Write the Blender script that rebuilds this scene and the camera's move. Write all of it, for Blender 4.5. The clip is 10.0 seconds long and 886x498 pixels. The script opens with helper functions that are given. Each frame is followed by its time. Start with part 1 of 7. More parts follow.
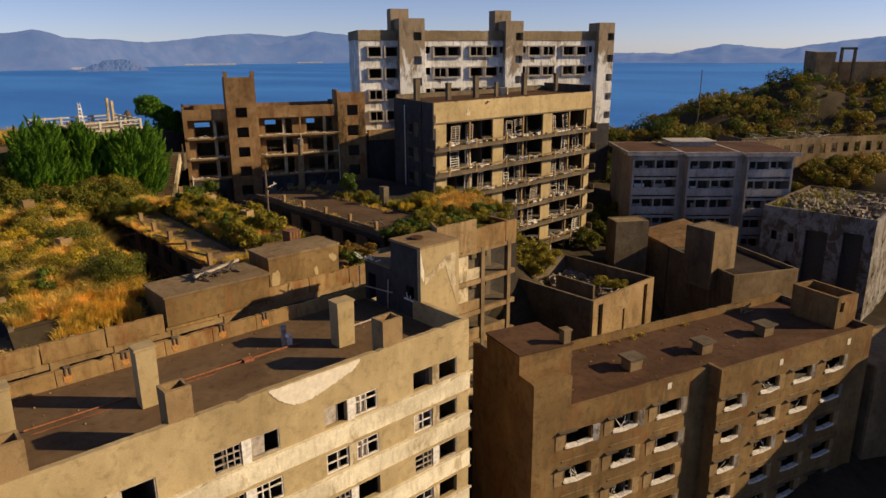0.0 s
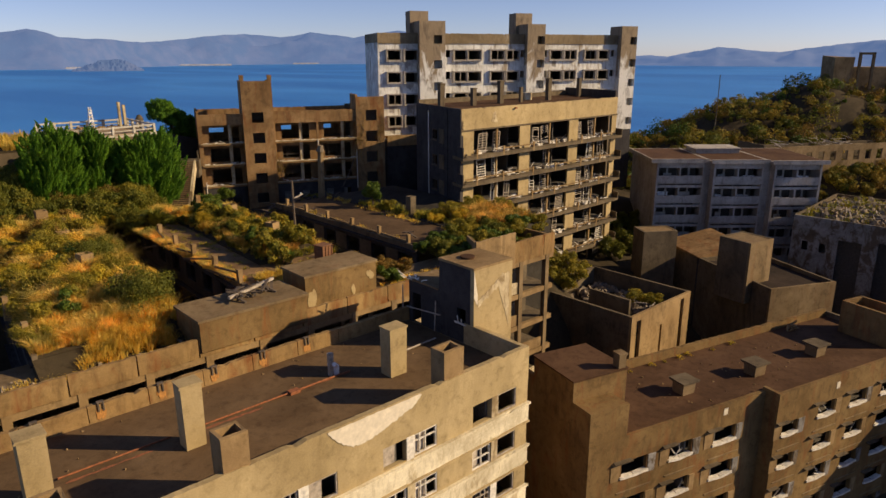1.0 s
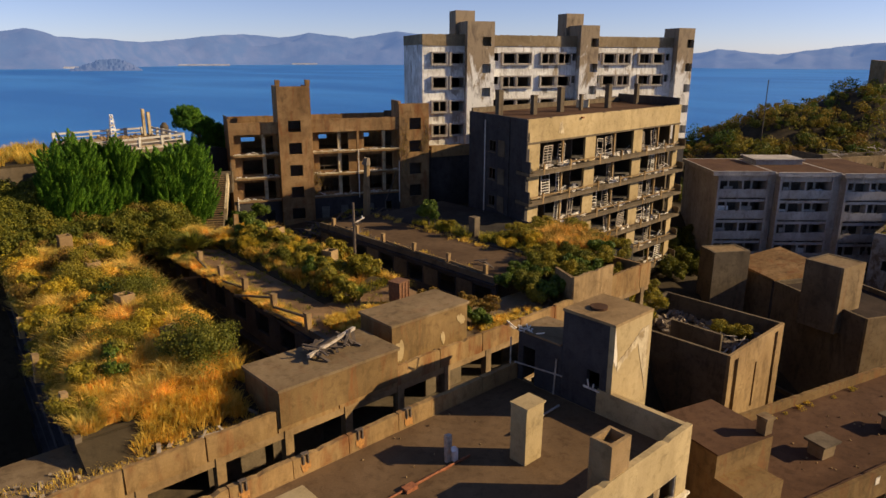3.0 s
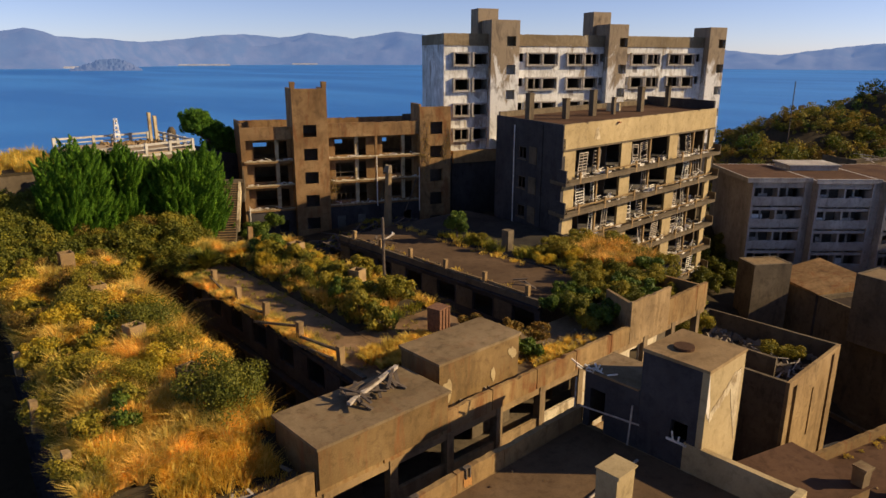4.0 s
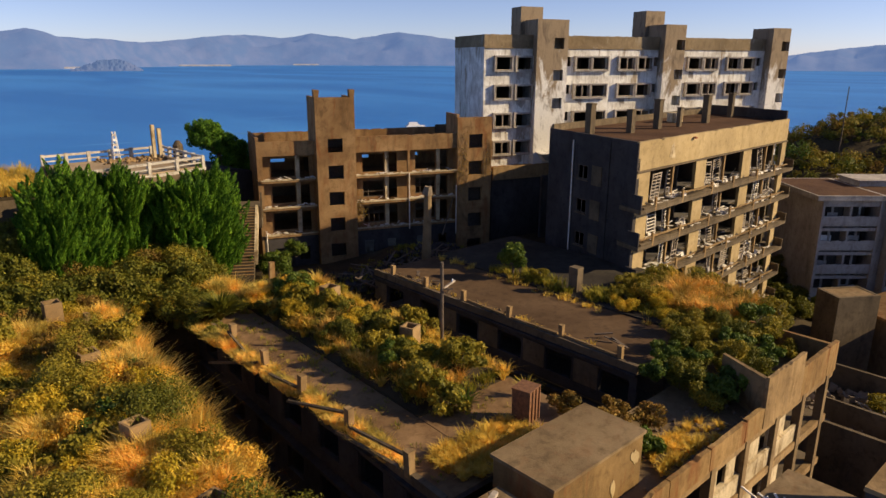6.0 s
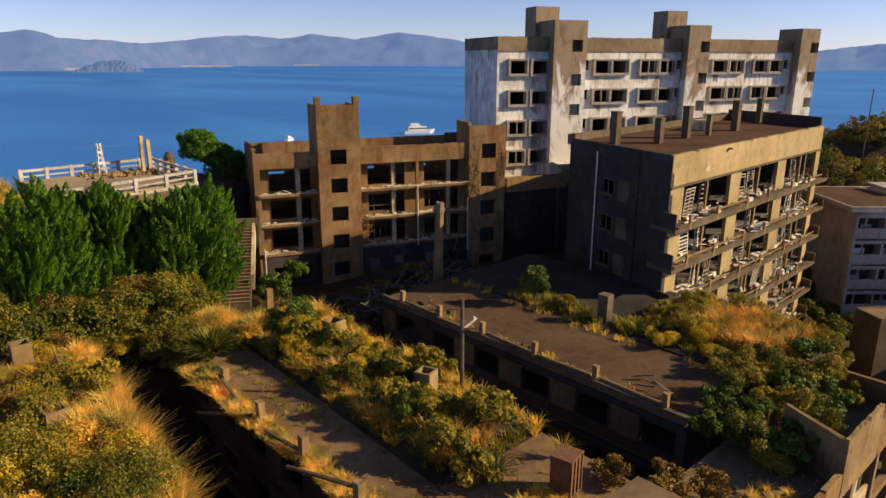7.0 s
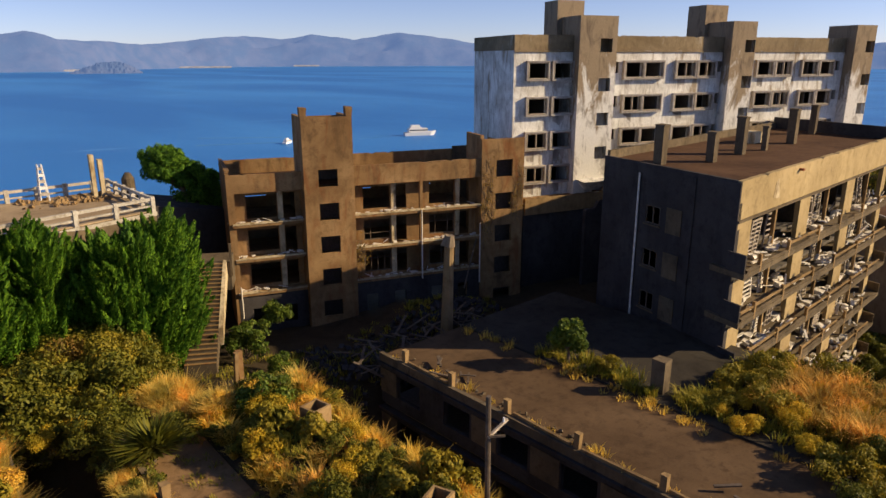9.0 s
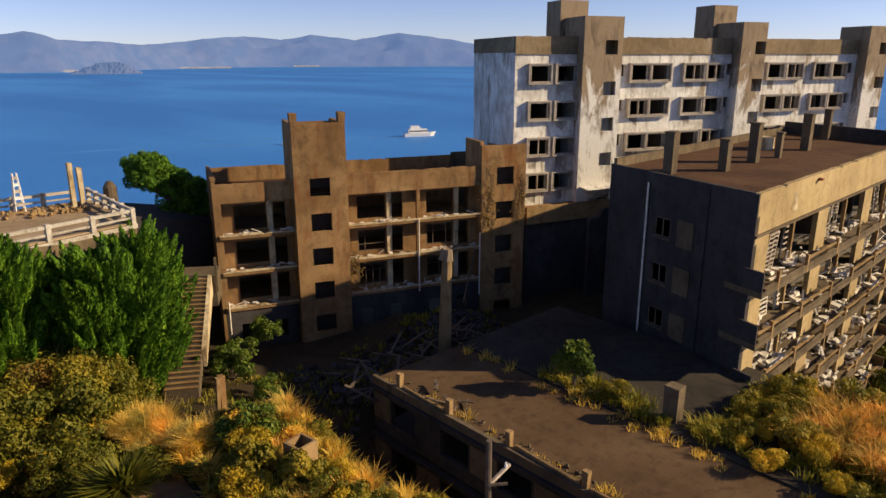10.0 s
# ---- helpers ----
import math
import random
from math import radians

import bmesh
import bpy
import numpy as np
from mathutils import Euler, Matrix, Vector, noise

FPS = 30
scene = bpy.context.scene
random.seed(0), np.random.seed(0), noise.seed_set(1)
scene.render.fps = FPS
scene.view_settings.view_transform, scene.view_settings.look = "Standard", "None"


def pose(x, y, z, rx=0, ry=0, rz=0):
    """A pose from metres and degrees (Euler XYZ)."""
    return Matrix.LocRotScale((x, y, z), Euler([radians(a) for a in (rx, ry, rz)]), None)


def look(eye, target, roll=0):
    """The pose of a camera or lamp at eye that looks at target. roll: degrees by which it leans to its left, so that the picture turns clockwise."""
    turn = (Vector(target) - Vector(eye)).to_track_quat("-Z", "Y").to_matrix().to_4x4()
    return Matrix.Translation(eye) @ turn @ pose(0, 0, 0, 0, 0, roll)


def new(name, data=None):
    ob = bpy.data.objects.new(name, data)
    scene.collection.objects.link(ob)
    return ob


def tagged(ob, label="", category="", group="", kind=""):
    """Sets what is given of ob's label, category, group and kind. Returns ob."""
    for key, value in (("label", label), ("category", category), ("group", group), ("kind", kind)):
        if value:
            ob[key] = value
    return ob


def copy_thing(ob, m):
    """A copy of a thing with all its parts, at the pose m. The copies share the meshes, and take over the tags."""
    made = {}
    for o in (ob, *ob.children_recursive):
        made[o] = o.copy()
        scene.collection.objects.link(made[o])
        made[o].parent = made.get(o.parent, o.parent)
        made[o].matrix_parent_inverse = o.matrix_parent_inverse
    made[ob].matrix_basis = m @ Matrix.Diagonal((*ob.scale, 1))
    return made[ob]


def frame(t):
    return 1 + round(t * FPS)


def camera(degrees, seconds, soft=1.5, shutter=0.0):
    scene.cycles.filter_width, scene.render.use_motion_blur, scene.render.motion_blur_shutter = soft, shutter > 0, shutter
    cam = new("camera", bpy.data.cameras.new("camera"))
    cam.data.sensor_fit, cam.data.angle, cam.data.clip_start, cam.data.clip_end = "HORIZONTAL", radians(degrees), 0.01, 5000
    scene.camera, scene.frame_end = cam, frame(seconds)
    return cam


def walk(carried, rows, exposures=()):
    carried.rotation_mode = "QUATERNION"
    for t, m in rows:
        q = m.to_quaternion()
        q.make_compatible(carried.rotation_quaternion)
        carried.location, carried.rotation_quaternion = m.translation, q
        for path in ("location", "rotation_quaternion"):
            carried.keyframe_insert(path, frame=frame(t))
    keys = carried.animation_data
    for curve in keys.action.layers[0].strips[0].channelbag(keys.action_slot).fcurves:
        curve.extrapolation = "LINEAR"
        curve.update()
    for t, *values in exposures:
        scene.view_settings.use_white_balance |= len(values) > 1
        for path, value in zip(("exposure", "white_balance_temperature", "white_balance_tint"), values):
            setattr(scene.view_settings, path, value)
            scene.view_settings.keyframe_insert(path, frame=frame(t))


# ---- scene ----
cam = camera(66.0, 10.0)
PATH = [
    (0, (-3.154, -2.965, 57.068), (-1.867, -1.538, 56.516), -0.4),
    (0.5, (-3.502, -0.712, 57.212), (-2.209, 0.711, 56.662), -0.3),
    (1, (-3.699, 1.825, 57.37), (-2.4, 3.243, 56.822), -0.1),
    (1.5, (-3.679, 4.395, 57.581), (-2.377, 5.812, 57.033), 0.0),
    (2, (-3.648, 7.049, 57.673), (-2.345, 8.464, 57.126), 0.1),
    (2.5, (-3.571, 9.555, 57.653), (-2.266, 10.969, 57.107), 0.1),
    (4, (-1.929, 17.625, 57.674), (-0.623, 19.038, 57.129), 0.2),
    (4.5, (-1.155, 20.288, 57.734), (0.151, 21.701, 57.189), 0.2),
    (5, (-0.4, 22.896, 57.828), (0.906, 24.309, 57.283), 0.3),
    (5.5, (0.462, 25.289, 57.894), (1.768, 26.703, 57.35), 0.3),
    (7, (4.262, 31.997, 58.347), (5.565, 33.413, 57.804), 0.1),
    (7.5, (5.855, 34.157, 58.512), (7.158, 35.574, 57.969), 0.0),
    (8, (7.447, 36.168, 58.515), (8.75, 37.585, 57.972), -0.0),
    (8.5, (9.034, 38.05, 58.497), (10.336, 39.467, 57.954), -0.1),
    (9, (10.557, 39.791, 58.496), (11.859, 41.209, 57.953), -0.1),
    (9.5, (11.568, 40.816, 58.516), (12.869, 42.235, 57.972), -0.2),
    (10, (12.487, 41.657, 58.664), (13.789, 43.075, 58.122), -0.1),
]
walk(cam, [(t, look(eye, target, roll)) for t, eye, target, roll in PATH], exposures=[(0, 0.16), (3, 0.35), (6, 0.43), (10, 0.46)])

# ---- world, sun, exposure ----
SUN_TO = Vector((0.71, -0.704, 0.0)).normalized() * math.cos(radians(25)) + Vector((0, 0, math.sin(radians(25))))
world = bpy.data.worlds.new("world")
scene.world = world
world.use_nodes = True
wn = world.node_tree
wn.nodes.clear()
sky = wn.nodes.new("ShaderNodeTexSky")
sky.sky_type = "NISHITA"
sky.sun_disc = False
sky.sun_elevation = radians(25)
sky.sun_rotation = math.atan2(SUN_TO.x, SUN_TO.y)
sky.air_density, sky.dust_density, sky.ozone_density = 0.8, 1.0, 2.2
sky.altitude = 2000
sky_bg = wn.nodes.new("ShaderNodeBackground")
sky_bg.inputs["Strength"].default_value = 0.08
sky_out = wn.nodes.new("ShaderNodeOutputWorld")
sky_tint = wn.nodes.new("ShaderNodeMix")
sky_tint.data_type, sky_tint.blend_type = "RGBA", "MULTIPLY"
sky_tint.inputs[0].default_value = 1.0
sky_tint.inputs[7].default_value = (1.15, 1.02, 1.18, 1)
wn.links.new(sky.outputs[0], sky_tint.inputs[6])
wn.links.new(sky_tint.outputs[2], sky_bg.inputs[0])
wn.links.new(sky_bg.outputs[0], sky_out.inputs[0])

sun_data = bpy.data.lights.new("sun", "SUN")
sun_data.energy, sun_data.angle, sun_data.color = 5.0, radians(0.6), (1.0, 0.78, 0.49)
sun = new("sun", sun_data)
sun.matrix_world = look(SUN_TO * 300, (0, 0, 0))


# ---- materials ----
def nodes_of(name):
    m = bpy.data.materials.new(name)
    m.use_nodes = True
    nt = m.node_tree
    bsdf = nt.nodes["Principled BSDF"]
    return m, nt, bsdf


def link(nt, a, b):
    nt.links.new(a, b)


def noise_node(nt, vec, scale, detail=5.0, rough=0.6, distort=0.0):
    n = nt.nodes.new("ShaderNodeTexNoise")
    n.inputs["Scale"].default_value = scale
    n.inputs["Detail"].default_value = detail
    n.inputs["Roughness"].default_value = rough
    n.inputs["Distortion"].default_value = distort
    link(nt, vec, n.inputs["Vector"])
    return n.outputs["Fac"]


def ramp(nt, fac, lo, hi, c0=(0, 0, 0, 1), c1=(1, 1, 1, 1)):
    r = nt.nodes.new("ShaderNodeValToRGB")
    r.color_ramp.elements[0].position, r.color_ramp.elements[1].position = lo, hi
    r.color_ramp.elements[0].color, r.color_ramp.elements[1].color = c0, c1
    link(nt, fac, r.inputs[0])
    return r.outputs[0]


def mix(nt, fac, a, b, mode="MIX"):
    m = nt.nodes.new("ShaderNodeMix")
    m.data_type, m.blend_type = "RGBA", mode
    for sock, v in ((m.inputs[0], fac), (m.inputs[6], a), (m.inputs[7], b)):
        if hasattr(v, "is_linked"):
            link(nt, v, sock)
        elif isinstance(v, (int, float)):
            sock.default_value = v
        else:
            sock.default_value = (*v, 1)
    return m.outputs[2]


def world_vec(nt, sx=1.0, sy=1.0, sz=1.0):
    g = nt.nodes.new("ShaderNodeNewGeometry")
    m = nt.nodes.new("ShaderNodeMapping")
    m.inputs["Scale"].default_value = (sx, sy, sz)
    link(nt, g.outputs["Position"], m.inputs["Vector"])
    return m.outputs[0]


def bump(nt, bsdf, height, strength=0.4, distance=0.05):
    b = nt.nodes.new("ShaderNodeBump")
    b.inputs["Strength"].default_value, b.inputs["Distance"].default_value = strength, distance
    link(nt, height, b.inputs["Height"])
    link(nt, b.outputs[0], bsdf.inputs["Normal"])


def weathered(name, base, pale, dark, streak=0.55, patch=0.5, rough=0.92, relief=0.5, rust=0.0):
    """Old mineral surface: two tones in large patches, run-down streaks, fine grain, small chips."""
    m, nt, bsdf = nodes_of(name)
    v, vs = world_vec(nt), world_vec(nt, 1.3, 1.3, 0.3)
    big = noise_node(nt, v, 0.24, 6, 0.6, 0.8)
    mid = noise_node(nt, v, 1.7, 6, 0.7, 0.3)
    fine = noise_node(nt, v, 11.0, 4, 0.7)
    run = noise_node(nt, vs, 0.9, 4, 0.6, 0.9)
    col = mix(nt, ramp(nt, big, 0.5 - 0.12 / max(patch, 0.1), 0.62), base, pale)
    col = mix(nt, ramp(nt, mid, 0.5, 0.78), col, tuple(0.66 * c for c in base))
    sm = nt.nodes.new("ShaderNodeMath")
    sm.operation = "MULTIPLY"
    sm.inputs[1].default_value = streak
    where = mix(nt, 1.0, ramp(nt, run, 0.48, 0.74), ramp(nt, noise_node(nt, v, 0.5, 3, 0.5), 0.38, 0.6), "MULTIPLY")
    link(nt, where, sm.inputs[0])
    col = mix(nt, sm.outputs[0], col, dark)
    if rust > 0:
        rm = nt.nodes.new("ShaderNodeMath")
        rm.operation = "MULTIPLY"
        rm.inputs[1].default_value = rust
        link(nt, ramp(nt, noise_node(nt, vs, 0.7, 5, 0.6, 1.0), 0.52, 0.68), rm.inputs[0])
        col = mix(nt, rm.outputs[0], col, (0.22, 0.075, 0.025))
    soft = noise_node(nt, world_vec(nt, 0.5, 0.5, 0.25), 0.5, 4, 0.55, 0.5)
    col = mix(nt, 0.6, col, ramp(nt, soft, 0.35, 0.62, (0.62, 0.60, 0.58, 1), (1.08, 1.08, 1.08, 1)), "MULTIPLY")
    col = mix(nt, 0.3, col, ramp(nt, fine, 0.3, 0.75, (0.5, 0.5, 0.5, 1), (1.15, 1.15, 1.15, 1)), "MULTIPLY")
    link(nt, col, bsdf.inputs["Base Color"])
    bsdf.inputs["Roughness"].default_value = rough
    bsdf.inputs["Specular IOR Level"].default_value = 0.1
    h = mix(nt, 0.5, fine, mid)
    bump(nt, bsdf, h, relief, 0.06)
    return m


def peeling(name, paint, under, dark, amount=0.5, scale=0.5, tall=0.22):
    """Paint or plaster that has come off in patches, with dark run-down stains."""
    m, nt, bsdf = nodes_of(name)
    v, vs = world_vec(nt), world_vec(nt, 1.4, 1.4, tall)
    off = ramp(nt, noise_node(nt, vs, scale, 8, 0.72, 0.5), amount - 0.03, amount + 0.05)
    fine = noise_node(nt, v, 9.0, 4, 0.7)
    col = mix(nt, off, paint, under)
    grime = noise_node(nt, world_vec(nt, 0.7, 0.7, 1.1), 0.3, 6, 0.62, 0.8)
    col = mix(nt, 0.7, col, ramp(nt, grime, 0.4, 0.62, (1.05, 1.05, 1.05, 1), (0.58, 0.55, 0.50, 1)), "MULTIPLY")
    run = ramp(nt, noise_node(nt, vs, 2.2, 6, 0.7, 0.3), 0.48, 0.72)
    sm = nt.nodes.new("ShaderNodeMath")
    sm.operation = "MULTIPLY"
    sm.inputs[1].default_value = 0.6
    link(nt, run, sm.inputs[0])
    col = mix(nt, sm.outputs[0], col, dark)
    col = mix(nt, 0.4, col, ramp(nt, fine, 0.3, 0.75, (0.5, 0.5, 0.5, 1), (1.1, 1.1, 1.1, 1)), "MULTIPLY")
    link(nt, col, bsdf.inputs["Base Color"])
    bsdf.inputs["Roughness"].default_value = 0.88
    bsdf.inputs["Specular IOR Level"].default_value = 0.1
    bump(nt, bsdf, mix(nt, 0.5, fine, off), 0.45, 0.05)
    return m


def washed_tower(name, paint, stain, dark, level):
    """Whitewash with old brown rain staining that has run down from the tower heads."""
    m, nt, bsdf = nodes_of(name)
    g = nt.nodes.new("ShaderNodeNewGeometry")
    sep = nt.nodes.new("ShaderNodeSeparateXYZ")
    link(nt, g.outputs["Position"], sep.inputs[0])
    v = world_vec(nt)
    n1 = noise_node(nt, world_vec(nt, 1.0, 1.0, 0.45), 0.55, 7, 0.72, 0.6)
    s = nt.nodes.new("ShaderNodeMath")
    s.operation = "MULTIPLY_ADD"
    s.inputs[1].default_value, s.inputs[2].default_value = 24.0, -12.0
    link(nt, n1, s.inputs[0])
    add = nt.nodes.new("ShaderNodeMath")
    add.operation = "ADD"
    link(nt, sep.outputs[2], add.inputs[0])
    link(nt, s.outputs[0], add.inputs[1])
    mr = nt.nodes.new("ShaderNodeMapRange")
    mr.inputs[1].default_value, mr.inputs[2].default_value = level - 1.2, level + 1.2
    link(nt, add.outputs[0], mr.inputs[0])
    fine = noise_node(nt, v, 9.0, 4, 0.7)
    col = mix(nt, mr.outputs[0], paint, stain)
    col = mix(nt, ramp(nt, noise_node(nt, world_vec(nt, 1, 1, 0.4), 1.0, 7, 0.72, 0.5), 0.5, 0.7), col, dark)
    col = mix(nt, 0.4, col, ramp(nt, fine, 0.3, 0.75, (0.5, 0.5, 0.5, 1), (1.1, 1.1, 1.1, 1)), "MULTIPLY")
    link(nt, col, bsdf.inputs["Base Color"])
    bsdf.inputs["Roughness"].default_value = 0.9
    bsdf.inputs["Specular IOR Level"].default_value = 0.1
    bump(nt, bsdf, fine, 0.45, 0.05)
    return m


def plant(name, tones, rough=0.6, through_light=0.25, patch_size=0.8, low=(0.42, 0.5, 0.42), high=(1.35, 1.2, 1.05)):
    """Leaves or blades, each piece with its own tone."""
    m, nt, bsdf = nodes_of(name)
    g = nt.nodes.new("ShaderNodeNewGeometry")
    r = nt.nodes.new("ShaderNodeValToRGB")
    els = r.color_ramp.elements
    while len(els) < len(tones):
        els.new(0.5)
    for k, tone in enumerate(tones):
        els[k].position, els[k].color = k / (len(tones) - 1), (*tone, 1)
    link(nt, g.outputs["Random Per Island"], r.inputs[0])
    patch = noise_node(nt, world_vec(nt), patch_size, 3, 0.6)
    col = mix(nt, 0.8, r.outputs[0], ramp(nt, patch, 0.35, 0.65, (*low, 1), (*high, 1)), "MULTIPLY")
    link(nt, col, bsdf.inputs["Base Color"])
    bsdf.inputs["Roughness"].default_value = rough
    bsdf.inputs["Specular IOR Level"].default_value = 0.2
    out = nt.nodes["Material Output"]
    tr = nt.nodes.new("ShaderNodeBsdfTranslucent")
    link(nt, col, tr.inputs[0])
    ms = nt.nodes.new("ShaderNodeMixShader")
    ms.inputs[0].default_value = through_light
    link(nt, bsdf.outputs[0], ms.inputs[1])
    link(nt, tr.outputs[0], ms.inputs[2])
    link(nt, ms.outputs[0], out.inputs[0])
    return m


def plain(name, colour, rough=0.7, metal=0.0, vary=0.35, scale=6.0):
    m, nt, bsdf = nodes_of(name)
    n = noise_node(nt, world_vec(nt), scale, 5, 0.65)
    col = mix(nt, ramp(nt, n, 0.3, 0.7), tuple(c * (1 - vary) for c in colour), tuple(min(1, c * (1 + vary)) for c in colour))
    link(nt, col, bsdf.inputs["Base Color"])
    bsdf.inputs["Roughness"].default_value, bsdf.inputs["Metallic"].default_value = rough, metal
    bump(nt, bsdf, n, 0.25, 0.02)
    return m


def water_material():
    m, nt, bsdf = nodes_of("sea_water")
    v = world_vec(nt)
    big = noise_node(nt, world_vec(nt, 1.0, 0.35, 1.0), 0.004, 4, 0.55, 0.5)
    col = mix(nt, ramp(nt, big, 0.4, 0.65), (0.022, 0.16, 0.50), (0.05, 0.25, 0.64))
    wisp = noise_node(nt, world_vec(nt, 0.12, 0.45, 1.0), 0.05, 5, 0.6, 1.2)
    col = mix(nt, ramp(nt, wisp, 0.64, 0.78), col, (0.18, 0.40, 0.74))
    link(nt, col, bsdf.inputs["Base Color"])
    bsdf.inputs["Roughness"].default_value = 0.45
    bsdf.inputs["Specular IOR Level"].default_value = 0.35
    rip = noise_node(nt, v, 0.35, 6, 0.7, 0.3)
    bump(nt, bsdf, rip, 0.35, 1.0)
    return m


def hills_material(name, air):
    """Far land; the haze of kilometres of air is put in as bluish glow."""
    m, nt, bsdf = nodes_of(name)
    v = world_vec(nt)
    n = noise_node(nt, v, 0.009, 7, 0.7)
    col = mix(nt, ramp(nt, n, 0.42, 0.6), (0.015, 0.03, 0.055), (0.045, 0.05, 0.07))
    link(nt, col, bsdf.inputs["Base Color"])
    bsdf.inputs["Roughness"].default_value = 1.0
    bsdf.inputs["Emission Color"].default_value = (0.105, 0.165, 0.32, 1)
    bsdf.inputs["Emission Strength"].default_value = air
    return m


CONC = weathered("ochre_concrete", (0.245, 0.155, 0.07), (0.37, 0.25, 0.12), (0.075, 0.05, 0.03), 0.6)
CONC_R = weathered("brown_stained_concrete", (0.19, 0.13, 0.065), (0.29, 0.205, 0.11), (0.055, 0.038, 0.022), 0.6, rust=0.2)
# Grimy concrete made darker still: shade is put into its colour.
SHADE_GRIME = weathered("shade_and_grime_concrete", (0.046, 0.042, 0.042), (0.078, 0.07, 0.066), (0.024, 0.021, 0.02), 0.6)
# Shade over the yard is put into this earth's colour.
YARD = weathered("shade_dark_earth", (0.042, 0.036, 0.029), (0.075, 0.064, 0.048), (0.022, 0.019, 0.016), 0.2)
# Darker concrete; on walls away from the sun it carries their shade.
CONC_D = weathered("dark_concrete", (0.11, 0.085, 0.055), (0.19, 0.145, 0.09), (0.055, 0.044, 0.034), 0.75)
CONC_B = weathered("brown_concrete", (0.235, 0.135, 0.058), (0.37, 0.23, 0.105), (0.065, 0.04, 0.024), 0.75, patch=0.8, rust=0.6)
CONC_G = weathered("grey_concrete", (0.39, 0.345, 0.295), (0.52, 0.47, 0.41), (0.14, 0.12, 0.10), 0.6)
PALE = peeling("peeling_plaster", (0.66, 0.54, 0.34), (0.38, 0.28, 0.15), (0.14, 0.095, 0.055), 0.55, 0.7, 0.55)
WHITE = peeling("peeling_whitewash", (0.84, 0.82, 0.75), (0.44, 0.36, 0.26), (0.17, 0.125, 0.085), 0.58, 0.55, 0.36)
WASHED = peeling("washed_out_parapet", (0.30, 0.225, 0.13), (0.46, 0.40, 0.30), (0.12, 0.085, 0.05), 0.6, 0.5, 0.6)
TOWER = washed_tower("stained_tower_render", (0.76, 0.73, 0.66), (0.31, 0.235, 0.15), (0.14, 0.105, 0.075), 55.0)
OCHRE = weathered("smooth_ochre_concrete", (0.40, 0.295, 0.14), (0.49, 0.37, 0.19), (0.17, 0.12, 0.06), 0.3, relief=0.3)
BAND = peeling("banded_pale_render", (0.84, 0.74, 0.52), (0.56, 0.45, 0.27), (0.34, 0.25, 0.14), 0.6, 0.5, 0.5)
TENEMENT = weathered("olive_ochre_concrete", (0.17, 0.104, 0.041), (0.265, 0.17, 0.07), (0.058, 0.038, 0.021), 0.6, patch=0.7, rust=0.55)
RUSTED = weathered("rust_run_concrete", (0.27, 0.162, 0.066), (0.37, 0.24, 0.10), (0.09, 0.052, 0.026), 0.6, rust=0.75)
# Shade on the low roofs is put into this dark colour.
ROOF_SHADE = weathered("shade_dark_roof", (0.035, 0.026, 0.02), (0.06, 0.042, 0.03), (0.018, 0.014, 0.011), 0.3, relief=0.3)
STAIN = plain("orange_rust_stain", (0.40, 0.185, 0.045), 0.9, vary=0.4, scale=9.0)
BLOTCH = peeling("blotched_lime_render", (0.30, 0.28, 0.255), (0.15, 0.115, 0.08), (0.06, 0.048, 0.04), 0.5, 0.55, 0.9)
DEBRIS = plain("bleached_debris", (0.66, 0.60, 0.50), 0.85, vary=0.35, scale=4.0)
TANFLOOR = weathered("dry_earth_floor", (0.33, 0.24, 0.14), (0.44, 0.33, 0.2), (0.16, 0.115, 0.07), 0.2, relief=0.3)
PLASTER = plain("bare_pale_plaster", (0.66, 0.57, 0.42), 0.9, vary=0.15, scale=3.0)
ROOF = weathered("roof_asphalt", (0.125, 0.075, 0.037), (0.18, 0.115, 0.06), (0.042, 0.03, 0.02), 0.3, relief=0.3)
ROOF_R = weathered("roof_red_brown", (0.085, 0.044, 0.023), (0.125, 0.068, 0.036), (0.04, 0.023, 0.014), 0.3, relief=0.3)
SOIL = weathered("soil", (0.045, 0.035, 0.02), (0.075, 0.055, 0.03), (0.04, 0.034, 0.022), 0.2)
ROCK = weathered("rubble_stone", (0.19, 0.145, 0.10), (0.30, 0.24, 0.17), (0.07, 0.06, 0.05), 0.3)
RUST = plain("rusty_iron", (0.25, 0.085, 0.03), 0.85, vary=0.5)
WOOD = plain("bleached_wood", (0.36, 0.30, 0.23), 0.85, vary=0.45, scale=3.0)
WOOD_D = plain("dark_wood", (0.10, 0.072, 0.048), 0.85, vary=0.45, scale=3.0)
RAIL = peeling("chipped_white_rail", (0.60, 0.56, 0.48), (0.36, 0.30, 0.22), (0.16, 0.12, 0.09), 0.6, 1.2, 0.8)
WHITE_P = plain("white_paint", (0.72, 0.70, 0.66), 0.6, vary=0.15)
GLASS_D = plain("dirty_glass", (0.05, 0.055, 0.06), 0.25, vary=0.4)
# Gloom of rooms and hollows is put into this colour.
DARK = plain("shade_dark_interior", (0.10, 0.085, 0.07), 0.95)
BEACH = plain("pale_strand", (0.34, 0.35, 0.40), 0.95, vary=0.3, scale=0.05)
SEA = water_material()
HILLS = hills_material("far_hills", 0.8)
BARK = plain("bark", (0.13, 0.095, 0.06), 0.9, vary=0.4)
GRASS_Y = plant("dry_grass", [(0.70, 0.44, 0.065), (0.81, 0.575, 0.10), (0.88, 0.665, 0.17), (0.73, 0.51, 0.075)], 0.7, 0.5, low=(0.62, 0.64, 0.55), high=(1.2, 1.12, 1.0))
